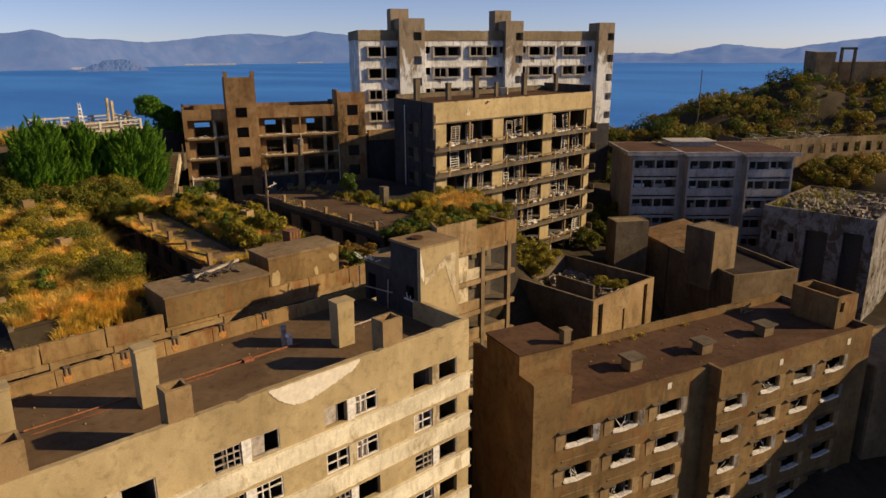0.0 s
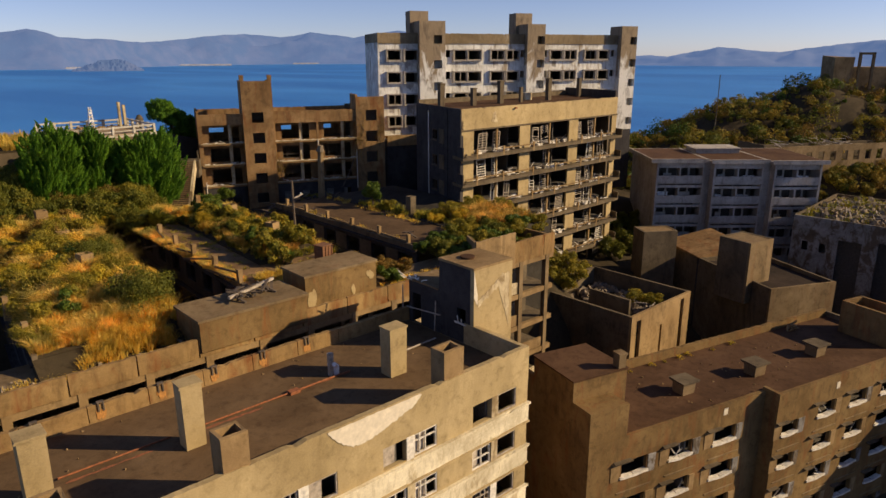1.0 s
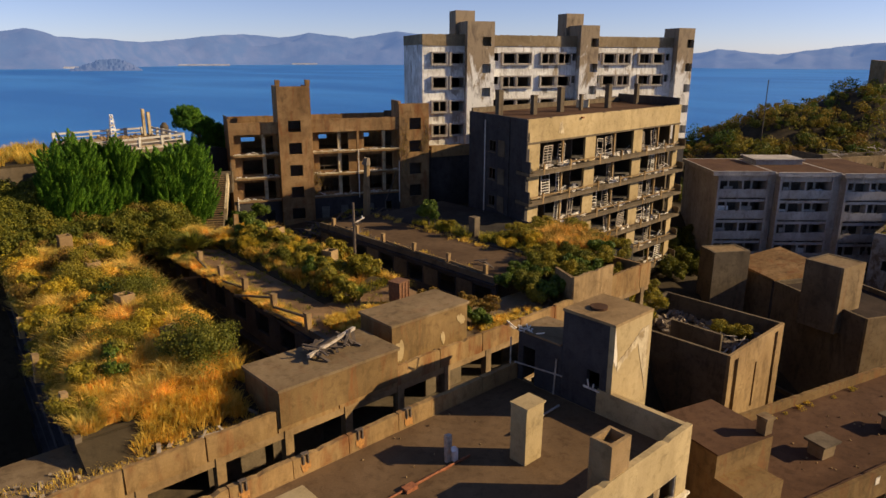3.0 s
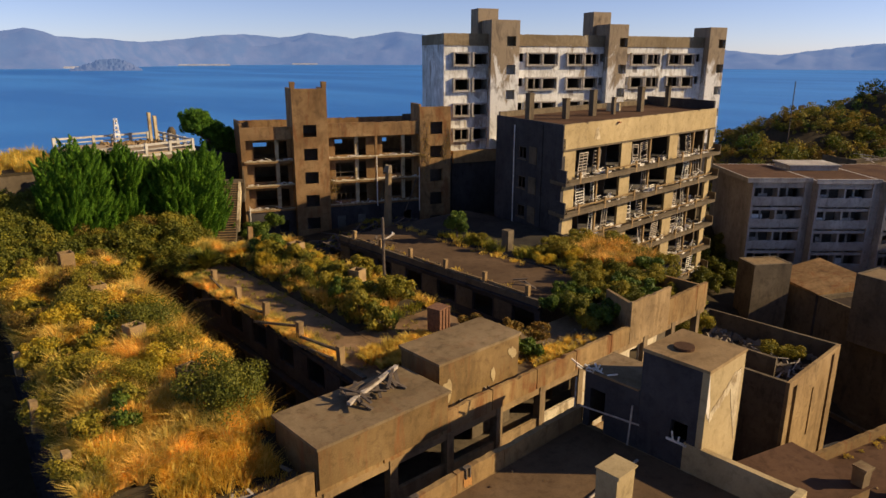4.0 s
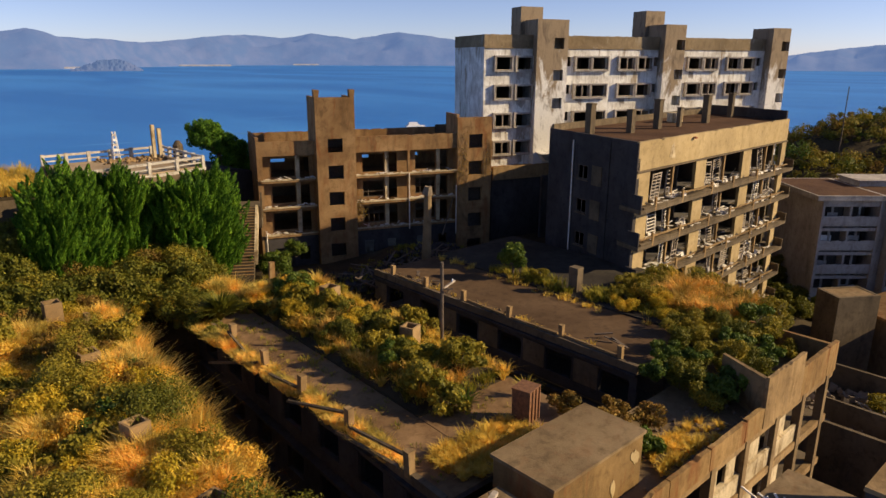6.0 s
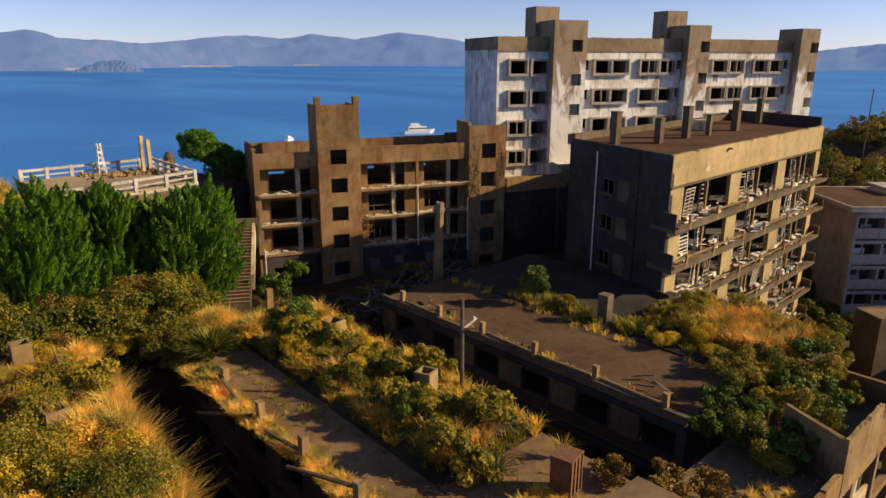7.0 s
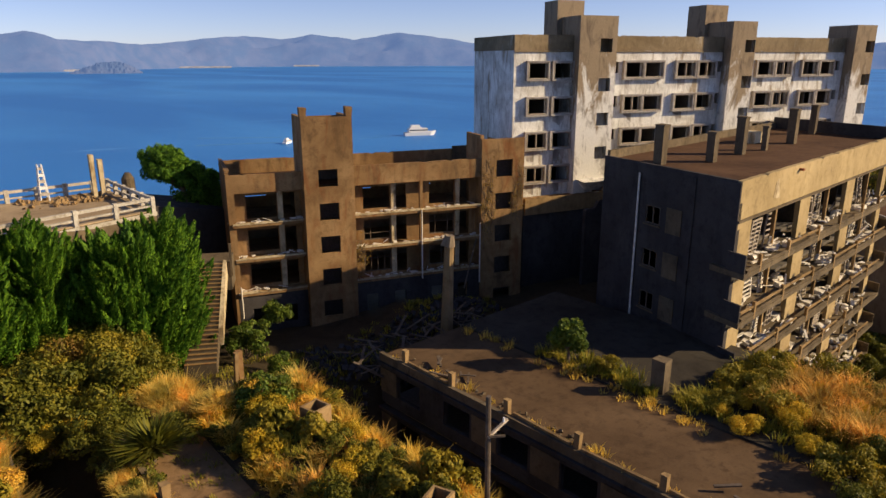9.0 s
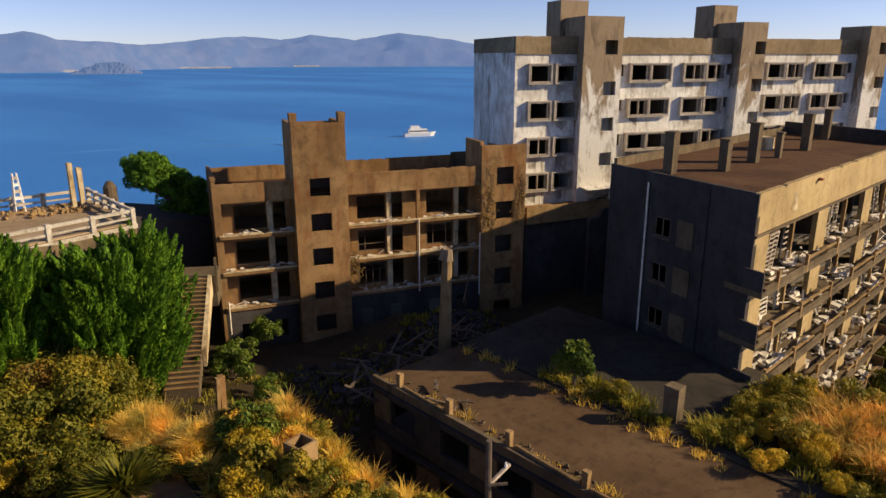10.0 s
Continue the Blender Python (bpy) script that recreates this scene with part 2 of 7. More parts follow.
GRASS_G = plant("green_grass", [(0.16, 0.18, 0.022), (0.30, 0.28, 0.035), (0.46, 0.36, 0.05)], 0.7, 0.35)
STRAW = plant("bright_straw", [(0.78, 0.54, 0.10), (0.93, 0.72, 0.22), (0.86, 0.62, 0.15)], 0.7, 0.5)
LEAF_GOLD = plant("golden_leaves", [(0.70, 0.43, 0.05), (0.80, 0.52, 0.075), (0.88, 0.60, 0.12), (0.66, 0.42, 0.045)], 0.65, 0.4, low=(0.7, 0.74, 0.66), high=(1.2, 1.12, 1.0))
REED = plant("rust_reeds", [(0.58, 0.32, 0.06), (0.72, 0.43, 0.09), (0.80, 0.54, 0.16)], 0.75, 0.35)
LEAF_G = plant("dark_leaves", [(0.065, 0.11, 0.014), (0.10, 0.15, 0.02), (0.16, 0.205, 0.025)], 0.5, 0.25)
LEAF_O = plant("olive_leaves", [(0.21, 0.185, 0.022), (0.28, 0.235, 0.026), (0.38, 0.30, 0.032)], 0.6, 0.3)
LEAF_Y = plant("yellow_green_leaves", [(0.46, 0.36, 0.028), (0.56, 0.41, 0.03), (0.66, 0.46, 0.045), (0.42, 0.34, 0.026)], 0.6, 0.35, low=(0.6, 0.66, 0.58), high=(1.3, 1.15, 1.0))
LEAF_B = plant("russet_leaves", [(0.20, 0.115, 0.025), (0.28, 0.165, 0.03), (0.20, 0.155, 0.03)], 0.65, 0.25)
NEEDLE = plant("conifer_needles", [(0.03, 0.085, 0.007), (0.075, 0.18, 0.012), (0.17, 0.31, 0.02)], 0.65, 0.06)
LEAF_M = plant("mid_olive_leaves", [(0.10, 0.11, 0.014), (0.15, 0.152, 0.018), (0.22, 0.205, 0.022)], 0.6, 0.25)
WOODS = plant("hill_scrub", [(0.13, 0.13, 0.024), (0.19, 0.175, 0.03), (0.25, 0.21, 0.034), (0.16, 0.16, 0.026)], 0.8, 0.15, 0.13, (0.45, 0.6, 0.5), (2.3, 1.55, 1.0))


# ---- building helpers ----
class Solid:
    """Gathers boxes, prisms and tubes into one mesh."""

    def __init__(self):
        self.v, self.f = [], []

    def hexa(self, pts):
        k = len(self.v)
        self.v += [tuple(p) for p in pts]
        self.f += [tuple(k + i for i in q) for q in ((0, 3, 2, 1), (4, 5, 6, 7), (0, 1, 5, 4), (1, 2, 6, 5), (2, 3, 7, 6), (3, 0, 4, 7))]
        return self

    def box(self, x0, x1, y0, y1, z0, z1):
        return self.hexa([(x0, y0, z0), (x1, y0, z0), (x1, y1, z0), (x0, y1, z0), (x0, y0, z1), (x1, y0, z1), (x1, y1, z1), (x0, y1, z1)])

    def beam(self, a, b, w, h):
        """A square bar from a to b."""
        a, b = Vector(a), Vector(b)
        d = (b - a).normalized()
        s = d.cross((0, 0, 1))
        s = s.normalized() if s.length > 1e-3 else Vector((1, 0, 0))
        u = s.cross(d).normalized()
        s, u = s * w / 2, u * h / 2
        return self.hexa([a - s - u, b - s - u, b + s - u, a + s - u, a - s + u, b - s + u, b + s + u, a + s + u])

    def tube(self, a, b, r0, r1=None, n=8):
        r1 = r0 if r1 is None else r1
        a, b = Vector(a), Vector(b)
        q = (b - a).to_track_quat("Z", "Y")
        k = len(self.v)
        for c, r in ((a, r0), (b, r1)):
            for i in range(n):
                t = 2 * math.pi * i / n
                self.v.append(tuple(c + q @ Vector((r * math.cos(t), r * math.sin(t), 0))))
        self.f += [(k + i, k + (i + 1) % n, k + n + (i + 1) % n, k + n + i) for i in range(n)]
        self.f += [tuple(k + n - 1 - i for i in range(n)), tuple(k + n + i for i in range(n))]
        return self

    def wall(self, u0, u1, z0, z1, holes, y0, y1):
        """A wall in the plane of x and z, between y0 and y1, with holes (u0, u1, z0, z1) through it."""
        hs = [(max(a, u0), min(b, u1), max(c, z0), min(d, z1)) for a, b, c, d in holes]
        hs = [h for h in hs if h[1] > h[0] + 1e-4 and h[3] > h[2] + 1e-4]
        us = sorted({round(q, 4) for q in (u0, u1, *[h[0] for h in hs], *[h[1] for h in hs])})
        zs = sorted({round(q, 4) for q in (z0, z1, *[h[2] for h in hs], *[h[3] for h in hs])})
        nu, nz = len(us) - 1, len(zs) - 1
        full = {}
        for i in range(nu):
            for j in range(nz):
                a, c = (us[i] + us[i + 1]) / 2, (zs[j] + zs[j + 1]) / 2
                full[i, j] = not any(h[0] < a < h[1] and h[2] < c < h[3] for h in hs)
        at = {}

        def corner(i, j, y):
            if (i, j, y) not in at:
                at[i, j, y] = len(self.v)
                self.v.append((us[i], y, zs[j]))
            return at[i, j, y]

        for (i, j), solid in full.items():
            if not solid:
                continue
            p = [corner(i + a, j + c, y) for y in (y0, y1) for a, c in ((0, 0), (1, 0), (1, 1), (0, 1))]
            self.f += [(p[0], p[1], p[2], p[3]), (p[5], p[4], p[7], p[6])]
            for di, dj, q in ((-1, 0, (0, 3, 7, 4)), (1, 0, (1, 5, 6, 2)), (0, -1, (0, 4, 5, 1)), (0, 1, (3, 2, 6, 7))):
                if not full.get((i + di, j + dj), False):
                    self.f.append(tuple(p[k] for k in q))
        return self

    def strip(self, us, lo, hi, y0, y1):
        """An upright sheet of plaster between two ragged edges."""
        k, n = len(self.v), len(us)
        for u, a, c in zip(us, lo, hi):
            self.v += [(u, y0, a), (u, y0, c), (u, y1, c), (u, y1, a)]
        for i in range(n - 1):
            p, q = k + 4 * i, k + 4 * i + 4
            self.f += [(p, q, q + 1, p + 1), (p + 1, q + 1, q + 2, p + 2), (p + 2, q + 2, q + 3, p + 3), (p + 3, q + 3, q, p)]
        self.f += [(k, k + 1, k + 2, k + 3), (k + 4 * n - 1, k + 4 * n - 2, k + 4 * n - 3, k + 4 * n - 4)]
        return self

    def ragged(self, u0, u1, y0, y1, z0, z1, amp=0.03, seed=1, chips=0.07):
        """A low wall along x with a worn, chipped top."""
        rng = random.Random(seed)
        n = max(3, int((u1 - u0) / 0.3))
        us = [u0 + (u1 - u0) * i / n for i in range(n + 1)]
        hi = [z1 + rng.uniform(-amp, amp * 0.4) - (rng.uniform(0.03, 0.12) if rng.random() < chips else 0) for _ in us]
        return self.strip(us, [z0] * (n + 1), hi, y0, y1)

    def mesh(self, name, jitter=0.0, seed=1):
        v = np.array(self.v, float)
        if jitter:
            rng = np.random.default_rng(seed)
            key = {}
            for i, p in enumerate(np.round(v, 3)):
                key.setdefault(tuple(p), []).append(i)
            for ids in key.values():
                v[ids] += rng.normal(0, jitter, 3)
        me = bpy.data.meshes.new(name)
        me.from_pydata(v.tolist(), [], self.f)
        me.update()
        return me


def thing(name, label, category, x, y, z, yaw=0.0, group="", kind=""):
    e = new(name)
    e.matrix_world = pose(x, y, z, 0, 0, yaw)
    return tagged(e, label, category, group, kind)


def part(name, solid, material, parent, label="", m=None, jitter=0.0):
    """One mesh object under a thing or a part; solid may be a ready mesh to share."""
    me = solid if isinstance(solid, bpy.types.Mesh) else solid.mesh(name, jitter)
    if not me.materials:
        me.materials.append(material)
    ob = new(name, me)
    ob.parent = parent
    if m is not None:
        ob.matrix_basis = m
    return tagged(ob, label)


def lone(name, solid, material, label, category, m=None, group="", kind="", jitter=0.0):
    """A thing that is one mesh."""
    me = solid if isinstance(solid, bpy.types.Mesh) else solid.mesh(name, jitter)
    if not me.materials:
        me.materials.append(material)
    ob = new(name, me)
    if m is not None:
        ob.matrix_world = m
    return tagged(ob, label, category, group, kind)


def bulk_mesh(name, verts, faces_tri):
    """A mesh from arrays of points and triangles."""
    me = bpy.data.meshes.new(name)
    me.vertices.add(len(verts))
    me.vertices.foreach_set("co", np.asarray(verts, np.float32).ravel())
    n = len(faces_tri)
    me.loops.add(n * 3)
    me.loops.foreach_set("vertex_index", np.asarray(faces_tri, np.int32).ravel())
    me.polygons.add(n)
    me.polygons.foreach_set("loop_start", np.arange(0, n * 3, 3, dtype=np.int32))
    me.update(calc_edges=True)
    me.validate()
    return me


# ---- ground, sea, far land ----
LEVELS = [(-50, 0, 16), (0, 0, 14), (30, 0, 12), (70, -5, 12), (110, -10, 14), (30, 38, 15), (30, 25, 12), (50, 30, 14), (70, 38, 18), (62, 50, 26),
          (85, 42, 21), (-25, 45, 22), (15, 55, 22), (30, 55, 23), (52, 50, 35), (62, 54, 32), (78, 53, 29), (44, 76, 39.6), (30, 78, 39.4), (20, 78, 40.8),
          (60, 76, 38.5), (80, 74, 37), (100, 72, 34), (5, 80, 40), (-12, 72, 39), (35, 100, 40), (60, 102, 35), (90, 92, 33), (107, 68, 33), (130, 62, 39)]
LEVELS += [(15, 47, 24), (15, 60, 24), (15, 67, 25), (29.6, 47, 24), (29.6, 60, 24), (29.6, 67, 25), (0, 45, 24), (0, 58, 24), (-1, 68, 26), (22, 60, 24), (35, 60, 24), (8, 55, 24), (8, 66, 25), (22, 72.5, 41.0), (25.5, 74, 40.9), (34, 72.5, 39.5), (14, 73, 38.5), (8, 78, 40.2),
           (158, 60, 50.5), (150, 80, 41.5), (150, 99, 36), (130, 84, 38), (180, 50, 52), (205, 60, 47), (116, 36, 26), (140, 40, 36), (100, 28, 22), (95, 52, 26), (170, 20, 46)]
LEVELS += [(200, 90, 28), (235, 100, 20), (190, 112, 18), (220, 80, 30), (172, 96, 31), (146, 70, 47.5), (138, 68, 45), (130, 68, 41.5), (160, 106, 28), (245, 60, 30), (236, 118, 14), (215, 104, 20), (186, 84, 37), (250, 85, 20), (140, 104, 31), (175, 75, 43), (210, 122, 12)]
LV = np.array(LEVELS, float)


def ground_height(x, y):
    """Lie of the island: hollow among the blocks, a hill behind the grey block, cliffs at the shore."""
    x, y = np.asarray(x, float), np.asarray(y, float)
    d2 = (x[..., None] - LV[:, 0]) ** 2 + (y[..., None] - LV[:, 1]) ** 2 + 6
    w = d2**-1.7
    h = (w * LV[:, 2]).sum(-1) / w.sum(-1)
    shore = np.minimum(np.minimum((x + 80) / 12, (260 - x) / 12), np.minimum((y + 80) / 12, (118 + 0.06 * np.clip(x - 60, 0, 200) - y) / 9))
    return np.where(shore < 1, -4 + (h + 4) * np.clip(shore, 0, 1), h)


def terrain():
    xs, ys = np.arange(-90, 271, 2.5), np.arange(-90, 141, 2.5)
    gx, gy = np.meshgrid(xs, ys, indexing="ij")
    rng = np.random.default_rng(3)
    gz = ground_height(gx, gy) + rng.normal(0, 0.15, gx.shape)
    nx, ny = gx.shape
    idx = np.arange(nx * ny).reshape(nx, ny)
    a, b, c, d = idx[:-1, :-1].ravel(), idx[1:, :-1].ravel(), idx[1:, 1:].ravel(), idx[:-1, 1:].ravel()
    tri = np.concatenate([np.stack([a, b, c], 1), np.stack([a, c, d], 1)])
    me = bulk_mesh("ground", np.stack([gx.ravel(), gy.ravel(), gz.ravel()], 1), tri)
    lone("ground", me, SOIL, "brown rubble-strewn soil of the ruined island", "ground", kind="structure")


terrain()
lone("water", Solid().box(-5000, 5200, -5000, 5200, -8, 0), SEA, "calm deep blue sea with faint ripples", "sea", kind="structure")


def ridge(name, bearings, dists, skyline, depth, seed, label, mat=HILLS):
    """Far hills round the island: by bearing (degrees from +x), the shore's distance and the skyline's elevation in degrees."""
    rng = np.random.default_rng(seed)
    n, rows = 260, 8
    deg = np.linspace(bearings[0], bearings[-1], n)
    order = np.argsort(bearings)
    base = np.interp(deg, np.array(bearings)[order], np.array(dists)[order])
    elev = np.interp(deg, np.array(bearings)[order], np.array(skyline)[order])
    ang = np.radians(deg)
    small = sum(np.interp(np.linspace(0, k, n), np.arange(k + 1), rng.normal(0, 0.05 / (k / 24) ** 0.8, k + 1)) for k in (40, 90, 200))
    v = []
    for r in range(rows):
        f = r / (rows - 1)
        lift = np.sin(f * math.pi / 2) ** 1.15
        wob = np.interp(np.linspace(0, 36, n), np.arange(37), rng.normal(0, 0.16, 37)) * f * (1 - f) * 4
        rad = base + depth * f
        top = 57.5 + (base + depth) * np.tan(np.radians(elev + small))
        z = np.maximum(-1, top * np.clip(lift + wob, 0, 1)) - 1.5 * (1 - f)
        v.append(np.stack([rad * np.cos(ang), rad * np.sin(ang), z], 1))
    v = np.concatenate(v)
    idx = np.arange(rows * n).reshape(rows, n)
    a, b, c, d = idx[:-1, :-1].ravel(), idx[:-1, 1:].ravel(), idx[1:, 1:].ravel(), idx[1:, :-1].ravel()
    me = bulk_mesh(name, v, np.concatenate([np.stack([a, c, b], 1), np.stack([a, d, c], 1)]))
    lone(name, me, mat, label, "hills", kind="structure")


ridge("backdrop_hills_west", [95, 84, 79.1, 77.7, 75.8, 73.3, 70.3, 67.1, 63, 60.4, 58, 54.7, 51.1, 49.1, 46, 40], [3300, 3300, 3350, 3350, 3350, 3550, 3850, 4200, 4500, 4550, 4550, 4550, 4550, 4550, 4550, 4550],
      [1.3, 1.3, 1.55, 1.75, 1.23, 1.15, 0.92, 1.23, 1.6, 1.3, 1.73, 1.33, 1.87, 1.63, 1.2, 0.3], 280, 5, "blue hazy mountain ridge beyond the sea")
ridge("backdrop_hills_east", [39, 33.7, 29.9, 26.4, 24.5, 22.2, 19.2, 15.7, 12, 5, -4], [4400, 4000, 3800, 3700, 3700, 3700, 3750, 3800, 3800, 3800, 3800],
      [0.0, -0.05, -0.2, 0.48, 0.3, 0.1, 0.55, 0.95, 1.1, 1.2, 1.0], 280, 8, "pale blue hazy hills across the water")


def beach(a0, a1, dist, label):
    """A pale strand at the foot of the far hills."""
    s = Solid()
    n = 14
    for i in range(n):
        t0, t1 = (math.radians(a0 + (a1 - a0) * k / n) for k in (i, i + 1))
        r0, r1 = dist - 12, dist + 5
        s.hexa([(r0 * math.cos(t0), r0 * math.sin(t0), 0.0), (r0 * math.cos(t1), r0 * math.sin(t1), 0.0), (r1 * math.cos(t1), r1 * math.sin(t1), 0.0), (r1 * math.cos(t0), r1 * math.sin(t0), 0.0),
                (r0 * math.cos(t0), r0 * math.sin(t0), 4.0), (r0 * math.cos(t1), r0 * math.sin(t1), 3.0), (r1 * math.cos(t1), r1 * math.sin(t1), 9.0), (r1 * math.cos(t0), r1 * math.sin(t0), 9.0)])
    lone("backdrop_beach", s, BEACH, label, "beach", kind="structure")


# Nearer land: less haze glow is put into its material.
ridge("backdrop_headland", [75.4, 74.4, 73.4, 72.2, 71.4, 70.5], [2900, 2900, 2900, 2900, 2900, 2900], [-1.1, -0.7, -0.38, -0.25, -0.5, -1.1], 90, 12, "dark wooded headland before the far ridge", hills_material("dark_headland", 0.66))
beach(70.2, 64.2, 4120, "thin pale strand below the far hills")
beach(77.0, 73.6, 3380, "thin pale strand below the far hills")
beach(59.5, 57.5, 4530, "thin pale strand below the far hills")


# ---- buildings ----
def building(name, label, x, y, yaw, z0=0.0, group=""):
    return thing(name, label, "building", x, y, z0, yaw, group)


def skewed(b, k):
    """Lays a block out on a skewed plan: its side walls lean by k metres a metre of depth."""
    for me in {o.data for o in b.children_recursive if o.type == "MESH"}:
        n = len(me.vertices)
        co = np.empty(n * 3, np.float32)
        me.vertices.foreach_get("co", co)
        co = co.reshape(-1, 3)
        co[:, 0] += k * co[:, 1]
        me.vertices.foreach_set("co", co.ravel())
        me.update()


def window_mesh(w, h, bars_u=1, bars_z=0, t=0.07, proud=0.0, seed=0, broken=0.0):
    """A timber window frame for a hole of that size, with bars, some of them gone; its lower left corner at the origin."""
    rng = random.Random(seed)
    cu = [(w * i / (bars_u + 1), rng.random() >= broken) for i in range(1, bars_u + 1)]
    cz = [(h * i / (bars_z + 1), rng.random() >= broken) for i in range(1, bars_z + 1)]
    us = [t] + [q for c, kept in cu if kept for q in (c - t * 0.4, c + t * 0.4)] + [w - t]
    zs = [t] + [q for c, kept in cz if kept for q in (c - t * 0.35, c + t * 0.35)] + [h - t]
    panes = [(us[a], us[a + 1], zs[e], zs[e + 1]) for a in range(0, len(us), 2) for e in range(0, len(zs), 2)]
    return Solid().wall(0, w, 0, h, panes, 0.06 - proud, 0.16).mesh("window")


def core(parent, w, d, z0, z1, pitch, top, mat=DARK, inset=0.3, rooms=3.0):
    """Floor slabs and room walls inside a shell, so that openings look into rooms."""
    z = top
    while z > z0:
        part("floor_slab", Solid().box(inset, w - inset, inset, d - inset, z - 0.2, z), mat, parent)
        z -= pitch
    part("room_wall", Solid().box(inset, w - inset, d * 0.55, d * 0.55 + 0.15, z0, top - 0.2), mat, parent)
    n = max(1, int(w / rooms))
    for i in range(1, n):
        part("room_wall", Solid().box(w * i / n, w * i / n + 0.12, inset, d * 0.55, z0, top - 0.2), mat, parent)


def chimney(parent, x, y, z, w, d, h, mat, cap=0.12, name="chimney"):
    s = Solid().box(x - w / 2, x + w / 2, y - d / 2, y + d / 2, z, z + h)
    if cap:
        s.box(x - w / 2 - 0.06, x + w / 2 + 0.06, y - d / 2 - 0.06, y + d / 2 + 0.06, z + h, z + h + cap)
    return part(name, s, mat, parent, jitter=0.02)


# the near block with the flat roof
def near_block():
    b = building("apartment_block", "ochre concrete apartment block with peeling pale bands and flat roof", -8, 24.85, 0)
    W, D, Z0, ZR = 32.0, 10.65, 12.0, 40.1
    holes, wins = [], []
    for f in range(9):
        zt = 39.3 - 2.75 * f
        for k in range(-2, 3):
            for a, c in ((7.45 + 6.05 * k, 1.4), (9.4 + 6.05 * k, 1.5)):
                u = a + 8
                if 0.4 < u < W - 1.6:
                    holes.append((u, u + c, zt - 1.2, zt))
                    wins.append((u, c, zt - 1.2, f, k))
    part("front_wall", Solid().wall(0, W, Z0, ZR, holes, 0, 0.28), OCHRE, b)
    part("parapet", Solid().ragged(0, W, -0.02, 0.28, ZR - 0.7, 41.5, 0.02, 2, 0.05), OCHRE, b)
    part("parapet", Solid().box(W - 0.3, W, 0.28, 5.0, ZR, 41.45), OCHRE, b)
    part("end_wall", Solid().box(W - 0.3, W, 0.3, D, Z0, ZR), CONC, b)
    part("back_wall", Solid().box(0, W - 0.3, D - 0.3, D, Z0, ZR), CONC, b)
    for f in range(9):
        zt = 39.3 - 2.75 * f
        band = part("spandrel", Solid().ragged(0, W + 0.05, -0.09, -0.002, zt - 2.55, zt - 1.27, 0.012, 70 + f, 0.02), BAND, b, "bright cream-washed spandrel band")
        part("string_course", Solid().ragged(0, W + 0.12, -0.2, -0.092, zt - 1.42, zt - 1.28, 0.012, 90 + f, 0.08), BAND, band)
        part("string_course", Solid().ragged(0, W + 0.1, -0.15, -0.092, zt - 2.6, zt - 2.47, 0.012, 110 + f, 0.08), OCHRE, band)
    meshes = [window_mesh(1.4, 1.2, 1, 1, seed=1), window_mesh(1.5, 1.2, 3, 2, seed=2, broken=0.2), window_mesh(1.4, 1.2, 3, 2, seed=3, broken=0.3), window_mesh(1.5, 1.2, 2, 1, seed=4, broken=0.4)]
    rng = random.Random(5)
    for u, c, z, f, k in wins:
        if c < 1.45:
            part("jamb_panel", Solid().box(u + 1.43, u + 1.92, -0.05, -0.002, z - 0.05, z + 1.22), DEBRIS if rng.random() < 0.6 else PALE, b, jitter=0.015)
        if rng.random() < 0.3:
            part("shutter", Solid().box(u + 0.08, u + c * rng.uniform(0.35, 0.6), 0.17, 0.2, z + 0.06, z + 1.14), WOOD, b, jitter=0.02)
        if rng.random() < 0.85:
            me = meshes[(0, 2)[rng.random() < 0.5]] if c < 1.45 else meshes[(1, 3)[rng.random() < 0.4]]
            part("window", me, WOOD if rng.random() < 0.7 else DEBRIS, b, m=Matrix.Translation((u, -0.03, z)))
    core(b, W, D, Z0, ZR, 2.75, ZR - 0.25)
    part("roof", Solid().box(0.3, W - 0.3, 0.3, D - 0.3, ZR - 0.2, ZR), ROOF, b)
    rng2 = random.Random(8)
    us = [18.5 + 0.11 * i for i in range(50)]
    edge = [(18.5, 41.35), (18.6, 41.2), (19.2, 40.57), (19.8, 40.22), (20.6, 40.17), (21.6, 40.38), (22.7, 40.72), (23.4, 40.9), (23.9, 41.35)]
    lo = [float(np.interp(u, [e[0] for e in edge], [e[1] for e in edge])) + rng2.uniform(-0.06, 0.05) for u in us]
    part("bare_plaster", Solid().strip(us, lo, [max(41.42 + rng2.uniform(-0.02, 0.02), q + 0.04) for q in lo], -0.052, -0.041), PLASTER, b, "ragged sheet of pale bare plaster")
    # back parapet in cast panels with iron brackets
    for i in range(11):
        u0 = 0.02 + i * 2.9
        part("parapet_panel", Solid().ragged(u0, min(u0 + 2.84, W), D - 0.26, D + 0.02, ZR, 41.0 + 0.02 * (i % 3), 0.025, 40 + i, 0.08), RUSTED, b, jitter=0.01)
    for i in range(1, 9):
        u0 = 2.9 * i + 0.6
        s = Solid().box(u0 - 0.15, u0 - 0.08, D - 0.33, D - 0.27, 40.62, 41.08).box(u0 + 0.08, u0 + 0.15, D - 0.33, D - 0.27, 40.62, 41.08)
        s.box(u0 - 0.17, u0 + 0.17, D - 0.30, D - 0.1, 41.08, 41.12)
        part("bracket", s, WOOD_D, b, "dark rusted iron bracket")
        rr = random.Random(i)
        us = [u0 - 0.24 + 0.06 * k for k in range(9)]
        lo = [40.12 + 0.45 * abs(k - 4) / 4 * rr.random() + rr.uniform(0, 0.12) for k in range(9)]
